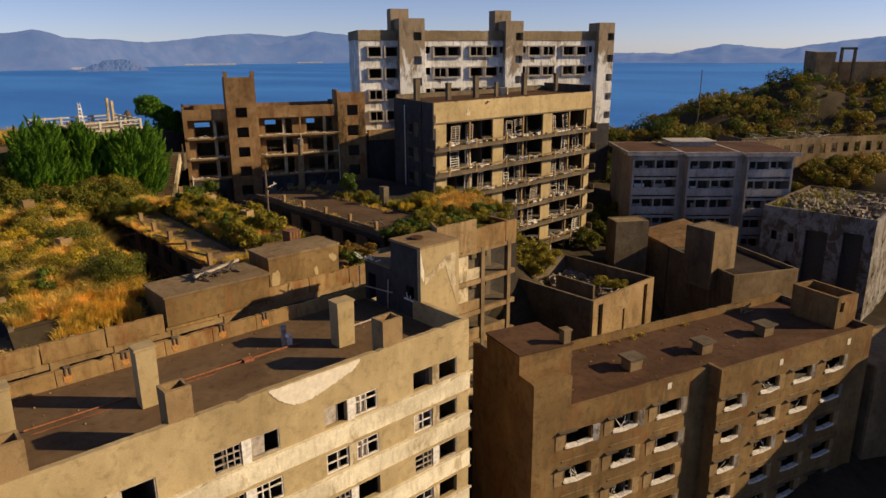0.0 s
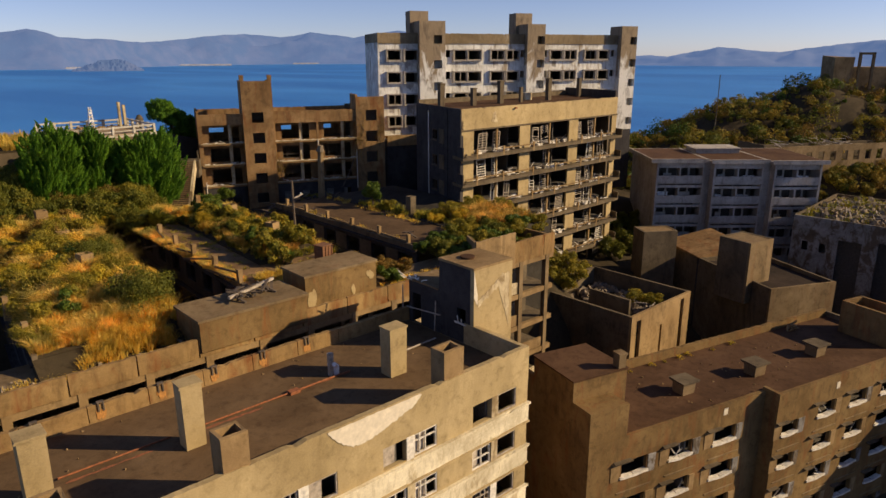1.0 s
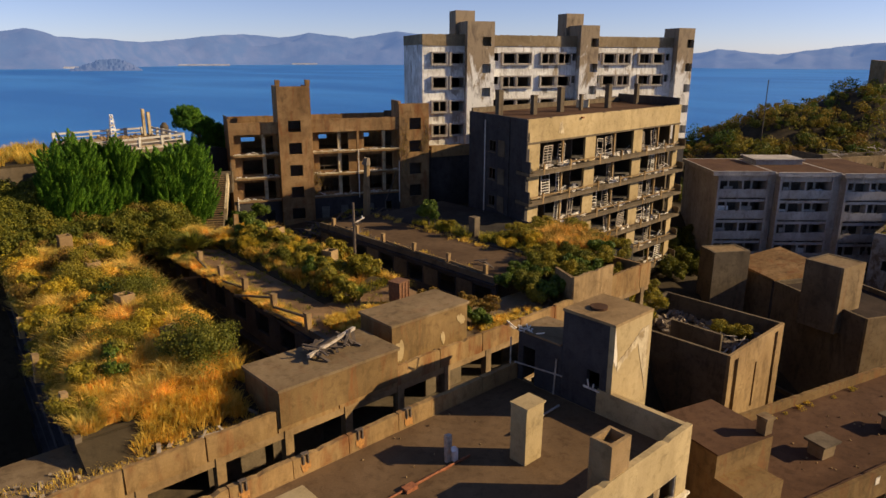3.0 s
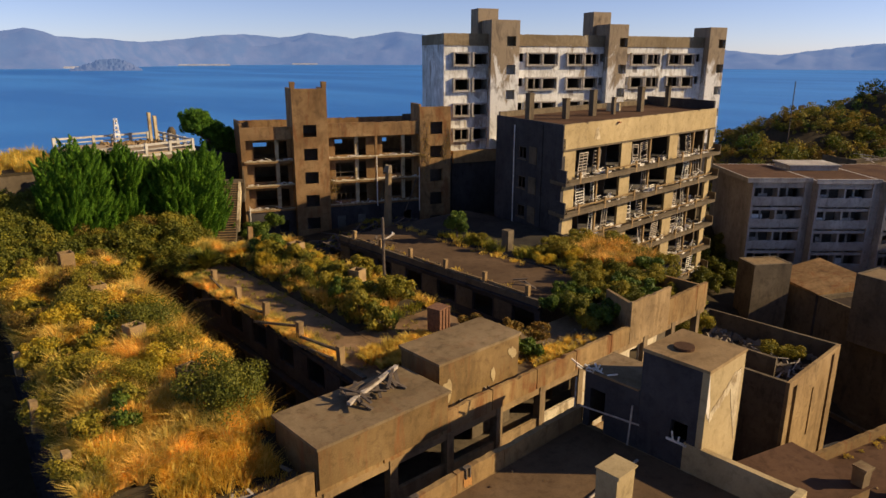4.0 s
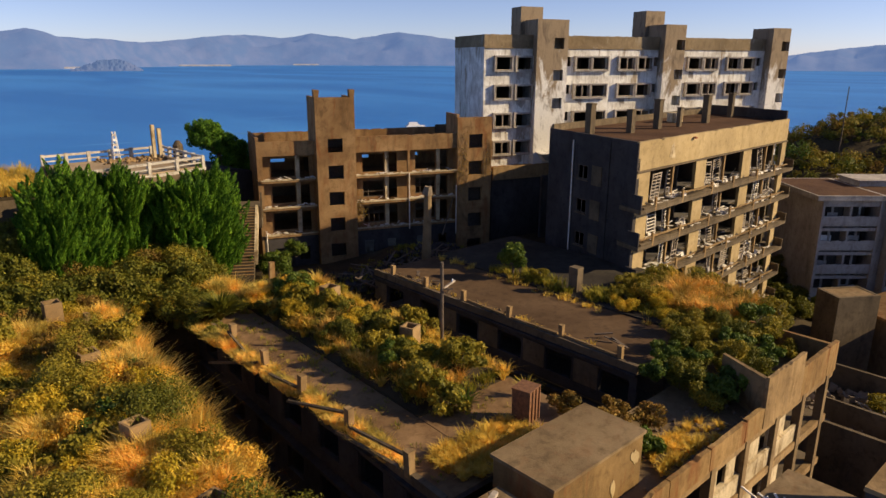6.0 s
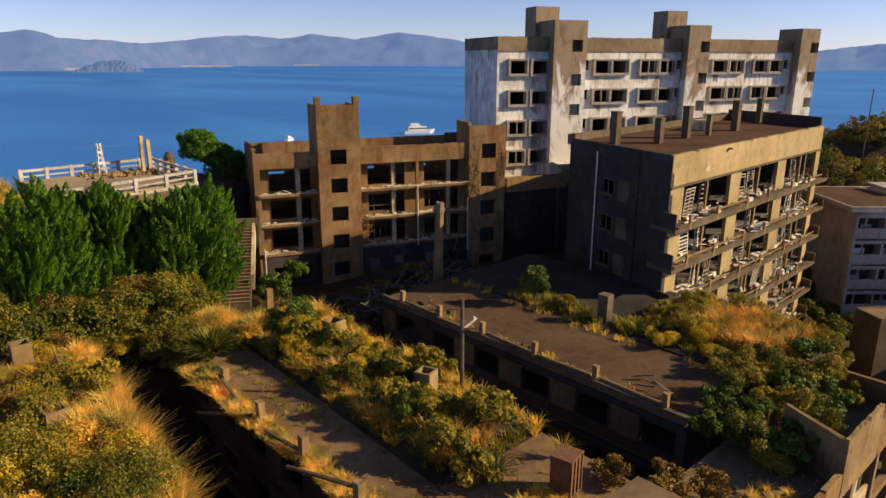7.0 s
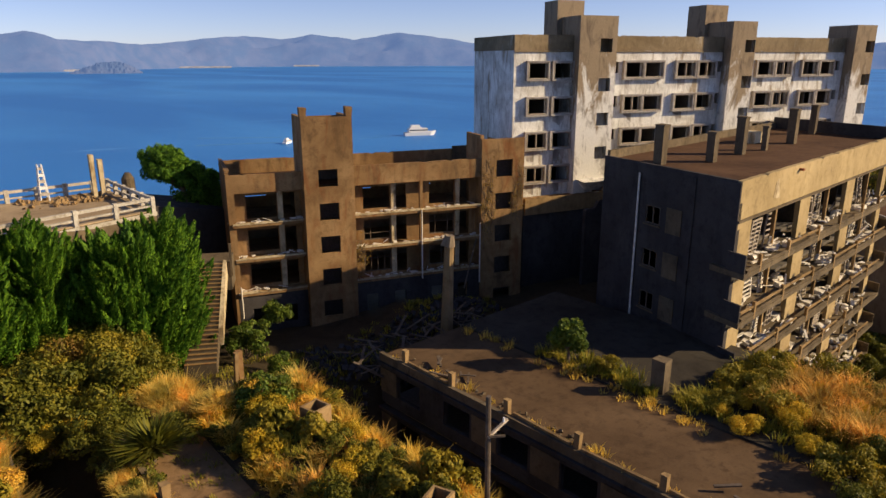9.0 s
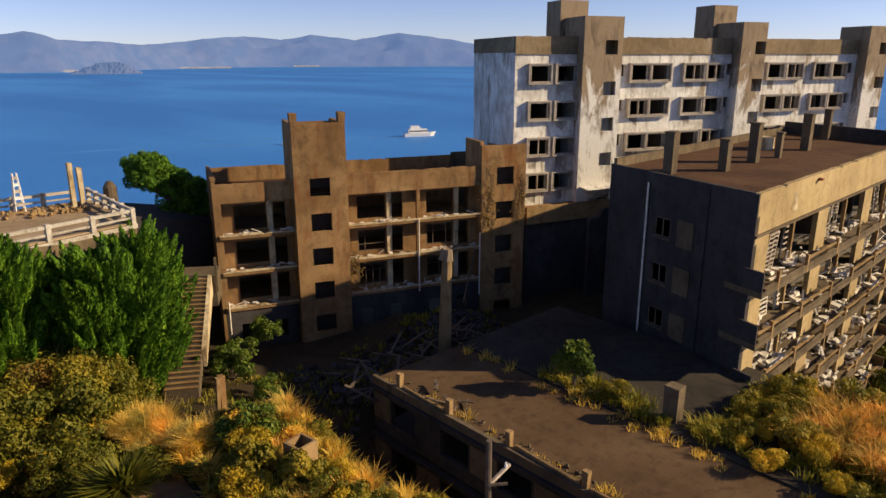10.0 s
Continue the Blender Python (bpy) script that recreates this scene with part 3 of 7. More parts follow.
        part("rust_stain", Solid().strip(us, lo, [40.66 + rr.uniform(-0.05, 0.06) for _ in us], D - 0.288, D - 0.282), STAIN, b)
    # flues
    for x, y, w, d, h in ((6.6, 30.1, 0.95, 0.8, 3.1), (18.0, 29.6, 1.15, 0.9, 2.75), (0.3, 30.2, 1.0, 0.9, 3.0)):
        chimney(b, x + 8, y - 24.85, ZR, w, d, h, OCHRE)
    for x, w in ((6.3, 1.15), (18.2, 1.35), (-0.3, 1.3)):
        u = x + 8
        s = Solid()
        z1 = 43.0
        for a, c, e, g in ((u - w / 2, u + w / 2, 0.05, 0.2), (u - w / 2, u + w / 2, 0.95, 1.1), (u - w / 2, u - w / 2 + 0.15, 0.2, 0.95), (u + w / 2 - 0.15, u + w / 2, 0.2, 0.95)):
            s.box(a, c, e, g, ZR, z1)
        s.box(u - w / 2 + 0.15, u + w / 2 - 0.15, 0.2, 0.95, ZR, z1 - 0.5)
        part("flue", s, CONC, b, jitter=0.02)
    return b


near_block()


def stair_tower():
    b = building("stair_tower", "concrete stair tower with patched render at the block's end", 23.75, 29.05, 0)
    part("wall", Solid().wall(0, 3.4, 12, 45.0, [], 0, 0.3), OCHRE, b)
    rr = random.Random(4)
    us = [0.06 * i for i in range(6)]
    part("bare_plaster", Solid().strip(us, [43.3 - 0.1 * i + rr.uniform(-0.1, 0.1) for i in range(6)], [44.9 - 0.28 * i + rr.uniform(-0.08, 0.05) for i in range(6)], -0.02, -0.004), PLASTER, b, "pale chipped corner plaster")
    us = [0.36 + 0.12 * i for i in range(24)]
    part("bare_plaster", Solid().strip(us, [(42.6 + 0.5 * (u - 0.3) if u < 2.2 else 43.4 - 2.9 * (u - 2.2)) + rr.uniform(-0.09, 0.09) for u in us], [42.95 + 0.62 * (u - 0.3) - (0.5 * (u - 2.4) if u > 2.4 else 0) + rr.uniform(-0.09, 0.09) for u in us], -0.02, -0.004), PALE, b, "sheet of pale patched plaster")
    # West wall: its shaded face is put into a darker material.
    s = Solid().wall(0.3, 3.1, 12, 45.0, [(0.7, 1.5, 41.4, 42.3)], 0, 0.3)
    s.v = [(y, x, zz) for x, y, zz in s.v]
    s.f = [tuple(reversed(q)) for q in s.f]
    part("wall", s, SHADE_GRIME, b)
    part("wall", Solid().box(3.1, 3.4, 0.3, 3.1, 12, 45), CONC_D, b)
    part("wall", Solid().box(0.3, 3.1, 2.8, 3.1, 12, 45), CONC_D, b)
    part("roof", Solid().hexa([(-0.06, -0.06, 45.0), (3.46, -0.06, 45.0), (3.46, 3.16, 45.0), (-0.06, 3.16, 45.0), (-0.02, -0.02, 45.14), (3.42, -0.02, 45.14), (3.42, 3.12, 45.14), (-0.02, 3.12, 45.14)]), CONC, b, jitter=0.02)
    part("manhole", Solid().tube((1.3, 1.9, 45.1), (1.3, 1.9, 45.28), 0.46, n=16), ROOF_R, b, "rusty brown round hatch")
    # Annex walls take their shade into the dark colour.
    annex = part("annex", Solid().box(2.3, 2.5, 3.3, 6.1, 40.1, 43.0).box(0.2, 2.3, 5.9, 6.1, 40.1, 43.0), SHADE_GRIME, b, "low dark annex with a door opening", jitter=0.02)
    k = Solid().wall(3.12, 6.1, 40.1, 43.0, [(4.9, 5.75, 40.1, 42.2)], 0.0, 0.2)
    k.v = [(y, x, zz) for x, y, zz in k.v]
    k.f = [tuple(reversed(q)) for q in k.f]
    part("wall", k, SHADE_GRIME, annex)
    part("roof_slab", Solid().box(-0.1, 2.6, 3.13, 6.2, 43.0, 43.14), CONC_R, annex, jitter=0.04)
    rr = random.Random(6)
    k = Solid()
    for _ in range(16):
        q = Vector((rr.uniform(-0.35, 0.2), rr.uniform(4.9, 6.2), 43.14))
        k.beam(q, q + Vector((rr.uniform(-0.5, 0.3), rr.uniform(-0.5, 0.5), rr.uniform(0.05, 0.45))), 0.07, 0.05)
    part("debris", k, DEBRIS, annex, "broken pale sticks on the slab")
    for q0, q1 in (((-0.04, 3.0, 41.35), (-0.04, 6.3, 41.05)), ((-0.05, 3.5, 40.1), (-0.05, 3.4, 42.2)), ((-0.3, 6.4, 40.1), (-0.3, 6.4, 42.6))):
        part("pipe", Solid().tube(q0, q1, 0.045, n=6), WOOD, annex, "pale thin pipe")
    part("sill", Solid().box(-0.1, 0.1, 0.62, 1.58, 41.28, 41.38), DEBRIS, b, "chipped pale sill", jitter=0.03)
    k = Solid().beam((-0.04, 1.3, 41.38), (-0.1, 1.35, 41.8), 0.07, 0.06).beam((-0.04, 1.05, 41.38), (-0.06, 1.0, 41.65), 0.06, 0.05)
    part("broken_frame", k, DEBRIS, b)
    return b


stair_tower()


# the long block with the roof garden and its wings
def garden_block():
    b = building("frame_building", "long concrete frame building with open galleries and roof garden", -14, 39.2, 0)
    W, D = 58.3, 5.2
    bays = [u for u in np.arange(0.6, W, 3.55)]
    for u in bays:
        part("column", Solid().box(u - 0.22, u + 0.22, -0.02, 0.42, 14, 40.0), CONC if u < 36 else CONC_R, b, jitter=0.015)
    for f in range(8):
        z = 40.0 - 3.0 * f
        part("beam", Solid().box(0, W, 0.03, 0.38, z - 0.45, z), CONC, b)
        part("floor_slab", Solid().box(0, W, 0.38, D, z - 0.3, z - 0.06), CONC_D, b)
        if f < 6:
            for i, u in enumerate(bays[:-1]):
                rng = random.Random(f * 31 + i)
                if rng.random() < 0.8:
                    part("breastwork", Solid().box(u + 0.23, u + 3.31, 0.1, 0.26, z - 2.95, z - 2.95 + rng.uniform(0.8, 1.15)), CONC if rng.random() < 0.6 else PALE, b, jitter=0.02)
                if rng.random() < 0.45:
                    s = Solid().wall(u + 0.23, u + 3.31, z - 3.0, z - 0.45, [(u + 0.7, u + 1.5, z - 1.9, z - 0.8), (u + 1.9, u + 2.7, z - 1.9, z - 0.8)], 2.2, 2.35)
                    part("inner_wall", s, CONC_D, b)
    part("back_wall", Solid().box(0, W, D - 0.2, D, 14, 40.0), CONC_D, b)
    part("roof", Solid().box(0, W, 0.3, D, 40.02, 40.3), weathered("dusty_roof_earth", (0.17, 0.115, 0.06), (0.26, 0.185, 0.10), (0.06, 0.042, 0.025), 0.3), b)
    for i, u in enumerate(np.arange(0.0, W - 1, 3.55)):
        if 47.0 <= u <= 51.0:
            continue
        part("parapet_panel", Solid().ragged(u + 0.03, min(u + 3.5, W), -0.06, 0.18, 40.0, 41.2 if u < 50 else 41.9, 0.035, i, 0.1), RUSTED, b, jitter=0.012)
    part("parapet_panel", Solid().ragged(46.2, 48.1, -0.06, 0.18, 40.0, 41.25, 0.035, 21, 0.1), RUSTED, b, jitter=0.012)
    part("parapet_panel", Solid().ragged(48.15, 52.85, -0.1, 0.1, 40.0, 42.8, 0.03, 22, 0.1), CONC, b, "tall blank concrete parapet panel", jitter=0.02)
    part("parapet_panel", Solid().ragged(52.9, 53.25, -0.06, 0.18, 40.0, 41.9, 0.03, 23, 0.1), RUSTED, b, jitter=0.012)
    part("parapet_panel", Solid().hexa([(48.2, 0.12, 40.3), (48.45, 0.12, 40.3), (50.6, 3.3, 40.3), (50.35, 3.3, 40.3), (48.2, 0.12, 42.7), (48.45, 0.12, 42.7), (50.6, 3.3, 42.3), (50.35, 3.3, 42.3)]), CONC, b, jitter=0.02)
    part("parapet_panel", Solid().box(W - 0.25, W, 0.2, D, 40.3, 41.6), RUSTED, b, jitter=0.02)
    for f in range(6):
        z = 40.0 - 3.0 * f
        s = Solid().wall(43.5, 52.2, z - 2.9, z - 0.45, [(44.3, 45.2, z - 1.9, z - 0.7), (46.2, 47.2, z - 1.9, z - 0.9), (48.9, 50.0, z - 2.0, z - 0.8)], 0.28, 0.42)
        part("infill_wall", s, PALE, b)
    return b


garden_block()


def roof_hut(name, label, x0, x1, y0, y1, z0, z1, mat, over=0.1):
    b = thing(name, label, "hut", x0, y0, z0)
    w, d, h = x1 - x0, y1 - y0, z1 - z0
    for q in ((0, w, 0, 0.2), (0, 0.2, 0.2, d), (w - 0.2, w, 0.2, d), (0.2, w - 0.2, d - 0.2, d)):
        part("wall", Solid().box(*q, 0, h), mat, b, jitter=0.01)
    part("roof_slab", Solid().box(-over, w + over, -over, d + over, h, h + 0.16), CONC_R if mat is TENEMENT else CONC, b, jitter=0.015)
    return b


roof_hut("roof_hut", "low flat-roofed concrete hut at the roof's edge", 10.95, 18.2, 39.0, 42.5, 40.3, 42.2, TENEMENT)
hut = roof_hut("roof_hut", "flat-roofed concrete hut with patched plaster front", 19.1, 25.1, 40.6, 43.6, 40.3, 42.75, TENEMENT)
rng_h = random.Random(31)
for u, z, w, h in ((5.1, 1.3, 0.7, 0.62), (3.75, 0.35, 0.35, 0.9), (0.1, 0.1, 0.75, 1.6)):
    us = [u + w * k / 11 for k in range(12)]
    edge = [math.sqrt(max(0.0, 1 - (2 * k / 11 - 1) ** 2)) * (0.75 + 0.45 * noise.noise(Vector((k * 0.45, u * 3, 1.7)))) for k in range(12)]
    tilt = rng_h.uniform(-0.3, 0.3)
    part("plaster_scrap", Solid().strip(us, [z + h / 2 * (1 - r) - 0.02 + tilt * (k / 11 - 0.5) - rng_h.uniform(0, 0.08) for k, r in enumerate(edge)], [z + h / 2 * (1 + 0.8 * r) + tilt * (k / 11 - 0.5) + rng_h.uniform(0, 0.08) for k, r in enumerate(edge)], -0.022, -0.012), OCHRE, hut, "scrap of pale plaster")


def wing(label, x0, x1, y0, y1, ztop, bays, bare=None):
    b = building("garden_wing", label, x0, y0, 0, group="wings of the roof garden")
    w, d = x1 - x0, y1 - y0
    for f in range(5):
        z = ztop - 3.0 * f
        holes = []
        step = d / bays
        for i in range(bays):
            holes.append((i * step + 0.5, i * step + step * 0.62, z - 2.3, z - 0.85))
        # Court walls: shade of the light wells is put into their colour.
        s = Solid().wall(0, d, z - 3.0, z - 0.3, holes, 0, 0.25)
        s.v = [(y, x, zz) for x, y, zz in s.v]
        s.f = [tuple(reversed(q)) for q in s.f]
        part("court_wall", s, SHADE_GRIME, b, jitter=0.01)
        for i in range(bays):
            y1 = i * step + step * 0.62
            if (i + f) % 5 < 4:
                part("wall_panel", Solid().box(-0.04, -0.002, y1 + 0.08, min(y1 + step * 0.38 + 0.3, d), z - 2.3, z - 0.75), bare or SHADE_GRIME, b, "paler patch of bare concrete wall", jitter=0.015)
        part("ledge", Solid().box(-0.25, -0.002, 0, d, z - 0.5, z - 0.3), SHADE_GRIME, b, jitter=0.03)
        part("floor_slab", Solid().box(0.26, w, 0, d, z - 0.3, z - 0.05), DARK, b)
    part("room_wall", Solid().box(w * 0.5, w * 0.5 + 0.2, 0.2, d, ztop - 15, ztop - 0.3), DARK, b)
    part("end_wall", Solid().box(w - 0.2, w, 0, d, ztop - 15, ztop - 0.3), CONC_D, b)
    part("kerb", Solid().box(-0.1, 0.18, 0, d, ztop - 0.29, ztop + 0.22), CONC_D, b, jitter=0.02)
    return b


def slant(x, y):
    """The two garden wings run a little askew: plan x of a spot on them, given as if they ran straight."""
    x, y = np.asarray(x, float), np.asarray(y, float)
    one = (x > 3.0) & (x < 11.6) & (y > 43) & (y < 74)
    two = (x > 18.4) & (x < 27.05) & (y > 47) & (y < 70.6)
    return x + np.where(one, 0.10 * (y - 44), 0) + np.where(two, 0.05 * (y - 44.4), 0)


def bed_height(x, y):
    """Lie of the two garden beds: low heaps of earth that fall away to their edges."""
    x, y = np.asarray(x, float), np.asarray(y, float)
    x = x - np.where(x < 15, 0.10 * (y - 44), 0.05 * (y - 44.4))
    lump = 0.5 + 0.5 * np.sin(0.9 * x + 0.7 * np.sin(0.5 * y)) * np.sin(0.62 * y + 0.9 * np.sin(0.7 * x))
    e1 = np.clip(np.minimum(np.minimum(x - 3.1, 11.45 - x) / 1.2, np.minimum(y - 42.8, 74 - y) / 2.5), 0, 1)
    e2 = np.clip(np.minimum(np.minimum(x - 20.4, 26.9 - x) / 1.5, np.minimum(y - 50, 70.5 - y) / 2.0), 0, 1)
    one = np.where((x > 3.1) & (x < 11.45) & (y > 42.8) & (y < 74), 41.17 + e1 * (0.25 + 0.95 * lump), 0)
    two = np.where((x > 20.4) & (x < 26.9) & (y > 50) & (y < 70.5), 41.22 + e2 * (0.3 + 0.6 * lump), 0)
    return np.maximum(one, two)


def mound_mesh(x0, x1, y0, y1):
    xs, ys = np.linspace(x0, x1, 24), np.linspace(y0, y1, 70)
    gx, gy = np.meshgrid(xs, ys, indexing="ij")
    gx = gx + (0.10 * (gy - 44) if x0 < 15 else 0.05 * (gy - 44.4))
    gz = np.maximum(bed_height(gx, gy), 41.1)
    idx = np.arange(gx.size).reshape(gx.shape)
    a, b, c, d = idx[:-1, :-1].ravel(), idx[1:, :-1].ravel(), idx[1:, 1:].ravel(), idx[:-1, 1:].ravel()
    return bulk_mesh("earth_mound", np.stack([gx.ravel(), gy.ravel(), gz.ravel()], 1), np.concatenate([np.stack([a, b, c], 1), np.stack([a, c, d], 1)]))


G1 = wing("overgrown garden wing under golden grass and shrubs", 3.0, 11.5, 42.6, 74, 41.2, 8)
part("roof_bed", Solid().box(0.2, 8.4, 0, 31.4, 40.9, 41.2), SOIL, G1)
skewed(G1, 0.10)
part("earth_mound", mound_mesh(3.2, 11.4, 42.9, 73.9), SOIL, G1, "lumpy dry earth", m=Matrix.Translation((-3.0, -42.6, 0)))
part("earth_bank", Solid().hexa([(-0.1, -1.5, 40.29), (8.2, -1.5, 40.29), (8.2, 0.25, 40.29), (-0.1, 0.25, 40.29), (-0.1, -1.5, 40.36), (8.2, -1.5, 40.36), (8.2, 0.25, 41.26), (-0.1, 0.25, 41.26)]), SOIL, G1, "bank of dry earth", jitter=0.04)
G2 = wing("garden wing with a worn concrete path between grass beds", 17.2, 27.0, 44.4, 70.5, 41.2, 7)
part("roof_bed", Solid().box(3.2, 9.7, 5.6, 26.1, 40.92, 41.25), SOIL, G2)
PATH_M = weathered("worn_path", (0.17, 0.098, 0.046), (0.29, 0.18, 0.088), (0.06, 0.038, 0.022), 0.5)
part("path", Solid().box(0.2, 3.19, 0, 26.1, 40.92, 41.2), PATH_M, G2, jitter=0.02)
part("path", Solid().box(3.2, 9.7, 0, 5.59, 40.92, 41.2), PATH_M, G2, jitter=0.02)
skewed(G2, 0.05)
part("earth_mound", mound_mesh(20.5, 26.8, 50.1, 70.4), SOIL, G2, "lumpy dry earth", m=Matrix.Translation((-17.2, -44.4, 0)))
G3 = wing("roof wing paved with dark asphalt and lined with posts", 33.6, 40.4, 46.0, 70.5, 41.0, 6, CONC_D)
part("roof_deck", Solid().box(0.2, 6.8, 0, 24.5, 40.72, 41.0), weathered("worn_asphalt_deck", (0.10, 0.061, 0.033), (0.145, 0.092, 0.05), (0.036, 0.026, 0.018), 0.4, relief=0.3), G3)


def post(x, y, z, h, w, mat, label, lean=0.0, kind_name="concrete_post"):
    s = Solid().box(-w / 2, w / 2, -w / 2, w / 2, 0, h)
    return lone(kind_name, s, mat, label, "post", pose(x, y, z, lean, lean * 0.6, 3), group="posts along the roof edges", jitter=0.02)


for i, y in enumerate((47.3, 51.6, 56.0, 60.3, 64.4, 68.4)):
    post(33.8, y, 40.98, 1.0, 0.28, CONC, "short weathered concrete post on the roof edge", lean=(i % 3 - 1) * 1.5)
for i, (x, y) in enumerate(((17.3, 46.6), (17.5, 51.2), (17.65, 55.6), (17.8, 59.6), (18.2, 64.3))):
    post(x, y, 41.18, 1.25, 0.34, CONC, "weathered concrete post beside the garden path", lean=(i % 3 - 1) * 2)

def fallen_rail(a, c, w, mat, label):
    lone("fallen_rail", Solid().beam(a, c, w, w), mat, label, "rail", group="fallen rails along the roof edges", jitter=0.02)


for a, c in (((17.3, 46.7, 42.1), (17.35, 51.0, 41.6)), ((17.0, 47.0, 41.6), (16.9, 51.4, 41.35)), ((17.45, 51.4, 42.1), (16.7, 55.4, 41.4)), ((17.5, 55.8, 41.7), (17.4, 59.5, 41.4)), ((17.5, 60.0, 41.6), (16.4, 63.9, 40.6)), ((18.0, 64.6, 41.9), (17.6, 60.2, 41.3))):
    fallen_rail(a, c, 0.13, CONC_D, "dark concrete rail leaning off its post")
for a, c in (((33.75, 47.5, 41.3), (33.9, 51.4, 41.28)), ((33.8, 51.9, 41.3), (33.7, 55.7, 41.28)), ((33.7, 56.3, 41.3), (33.9, 60.0, 41.28)), ((33.7, 64.6, 41.3), (33.8, 68.1, 41.28))):
    fallen_rail(a, c, 0.15, CONC, "weathered concrete rail lying along the roof edge")

# Bed top coloured dark for the shade that falls on it.
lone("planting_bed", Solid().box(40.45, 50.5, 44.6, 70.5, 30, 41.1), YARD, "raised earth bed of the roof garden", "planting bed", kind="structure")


# the dark block with balconies
def balcony_block():
    b = building("balcony_block", "dark apartment block with wrecked balconies full of broken timber", 49.3, 56.6, 1.8)
    W, D, Z0, ZT = 31.6, 11.5, 28.0, 51.6
    ZF, PITCH = 46.35, 3.02
    part("parapet", Solid().ragged(0, W, 0, 0.3, 49.25, ZT, 0.03, 3, 0.06), OCHRE, b)
    part("eave", Solid().box(-0.1, W + 0.1, -0.12, 0.0, 49.12, 49.28), CONC_D, b)
    # Parapets off the front: their shade is put into darker colours.
    part("parapet", Solid().box(0, 0.3, 0.3, D, 50.3, ZT - 0.02), SHADE_GRIME, b, jitter=0.01)
    part("parapet", Solid().box(W - 0.3, W, 0.3, D, 50.3, ZT + 0.85), SHADE_GRIME, b)
    part("parapet", Solid().box(0.3, W - 0.3, D - 0.3, D, 50.3, ZT + 0.35), CONC_D, b)
    part("roof", Solid().box(0.3, W - 0.3, 0.3, D - 0.3, 50.6, 51.35), ROOF_R, b)
    # side wall with small windows; its shade is put into the dark colour
    holes, sides = [], []
    for f in range(5):
        z = 49.2 - PITCH * f
        sides += [(4.1, 1.25, z - 1.9, 1.7), (5.9, 1.3, z - 1.6, 1.25)]
    holes = [(v, v + w, z, z + h) for v, w, z, h in sides if w > 1.27]
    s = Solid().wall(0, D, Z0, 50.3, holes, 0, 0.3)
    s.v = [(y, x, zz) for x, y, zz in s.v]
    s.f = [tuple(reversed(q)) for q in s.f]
    part("side_wall", s, SHADE_GRIME, b)
    part("pilaster", Solid().box(-0.16, -0.002, 0.0, 1.5, Z0, 51.5), SHADE_GRIME, b)
    part("pilaster", Solid().box(-0.10, -0.002, 3.2, 3.9, Z0, 51.3), SHADE_GRIME, b)
    for v, w, z, h in sides:
        if w < 1.27:
            part("patch", Solid().box(-0.06, -0.002, v, v + w, z, z + h), CONC_D, b, "lighter infilled wall panel")
        else:
            k = Solid()
            for e in (0.0, 0.6, 1.22):
                k.box(0.05, 0.13, v + e, v + e + 0.08, z, z + h)
            k.box(0.05, 0.13, v, v + w, z, z + 0.08).box(0.05, 0.13, v, v + w, z + h - 0.08, z + h)
            part("window", k, WOOD_D, b)
            part("sill", Solid().box(-0.14, 0.2, v - 0.1, v + w + 0.1, z - 0.1, z - 0.003), CONC_D, b)
    part("back_wall", Solid().box(0.3, W, D - 0.3, D, Z0, 50.3), CONC_D, b)
    part("end_wall", Solid().box(W - 0.3, W, 1.4, D - 0.3, Z0, 50.3), CONC_D, b)
    part("drainpipe", Solid().tube((-0.14, 7.9, 29), (-0.14, 7.9, 50.9), 0.08), DEBRIS, b, "pale drainpipe")
    bay = (W - 1.2) / 3
    for f in range(7):
        zf = ZF - PITCH * f
        top = 49.12 if f == 0 else zf + PITCH - 0.36
        part("balcony_slab", Solid().box(-0.45, W + 0.5, -1.0, 1.4, zf - 0.34, zf), CONC_D, b, jitter=0.02)
        # Left end panels: the shaded face is put into the colour.
        part("balcony_end", Solid().box(-0.45, -0.3, -0.98, 0.28, zf + 0.002, zf + 1.15), SHADE_GRIME, b, jitter=0.02)
        part("balcony_end", Solid().box(W + 0.35, W + 0.5, -0.98, 0.4, zf + 0.002, zf + 0.85), CONC_D, b, jitter=0.02)
        for k in range(4):
            u0 = k * bay
            part("pier", Solid().box(u0 - (0.0 if k else -0.02), min(u0 + (2.0 if k < 3 else 1.2), W), 0.0, 0.35, zf, top), OCHRE, b, jitter=0.015)
        for k in range(3):
            rng = random.Random(f * 7 + k)
            u0, u1 = k * bay + 2.0, (k + 1) * bay
            m = (u0 + u1) / 2
            for u in (k * bay + 1.9, m + 0.4):
                part("rail_post", Solid().box(u - 0.12, u + 0.12, -1.02, -0.84, zf - 0.3, zf + 0.8), CONC, b, jitter=0.02)
            for a, c in ((k * bay - 0.1, k * bay + 1.78), (k * bay + 2.02, m + 0.28), (m + 0.52, u1 - 0.1)):
                if rng.random() < 0.75:
                    part("balcony_rail", Solid().box(a, c, -0.98, -0.88, zf + 0.45, zf + 0.58), CONC, b, jitter=0.03)
            part("upstand", Solid().box(u0 - 2.0, u1, -1.0, -0.86, zf + 0.002, zf + 0.16), CONC_D, b, jitter=0.03)
            part("mid_post", Solid().box(m - 0.14, m + 0.1, 0.05, 0.3, zf, top), CONC, b, jitter=0.03)
            # broken sash frames and laths
            for q in range(3):
                if rng.random() < 0.55:
                    h = min(2.3, top - zf - 0.1)
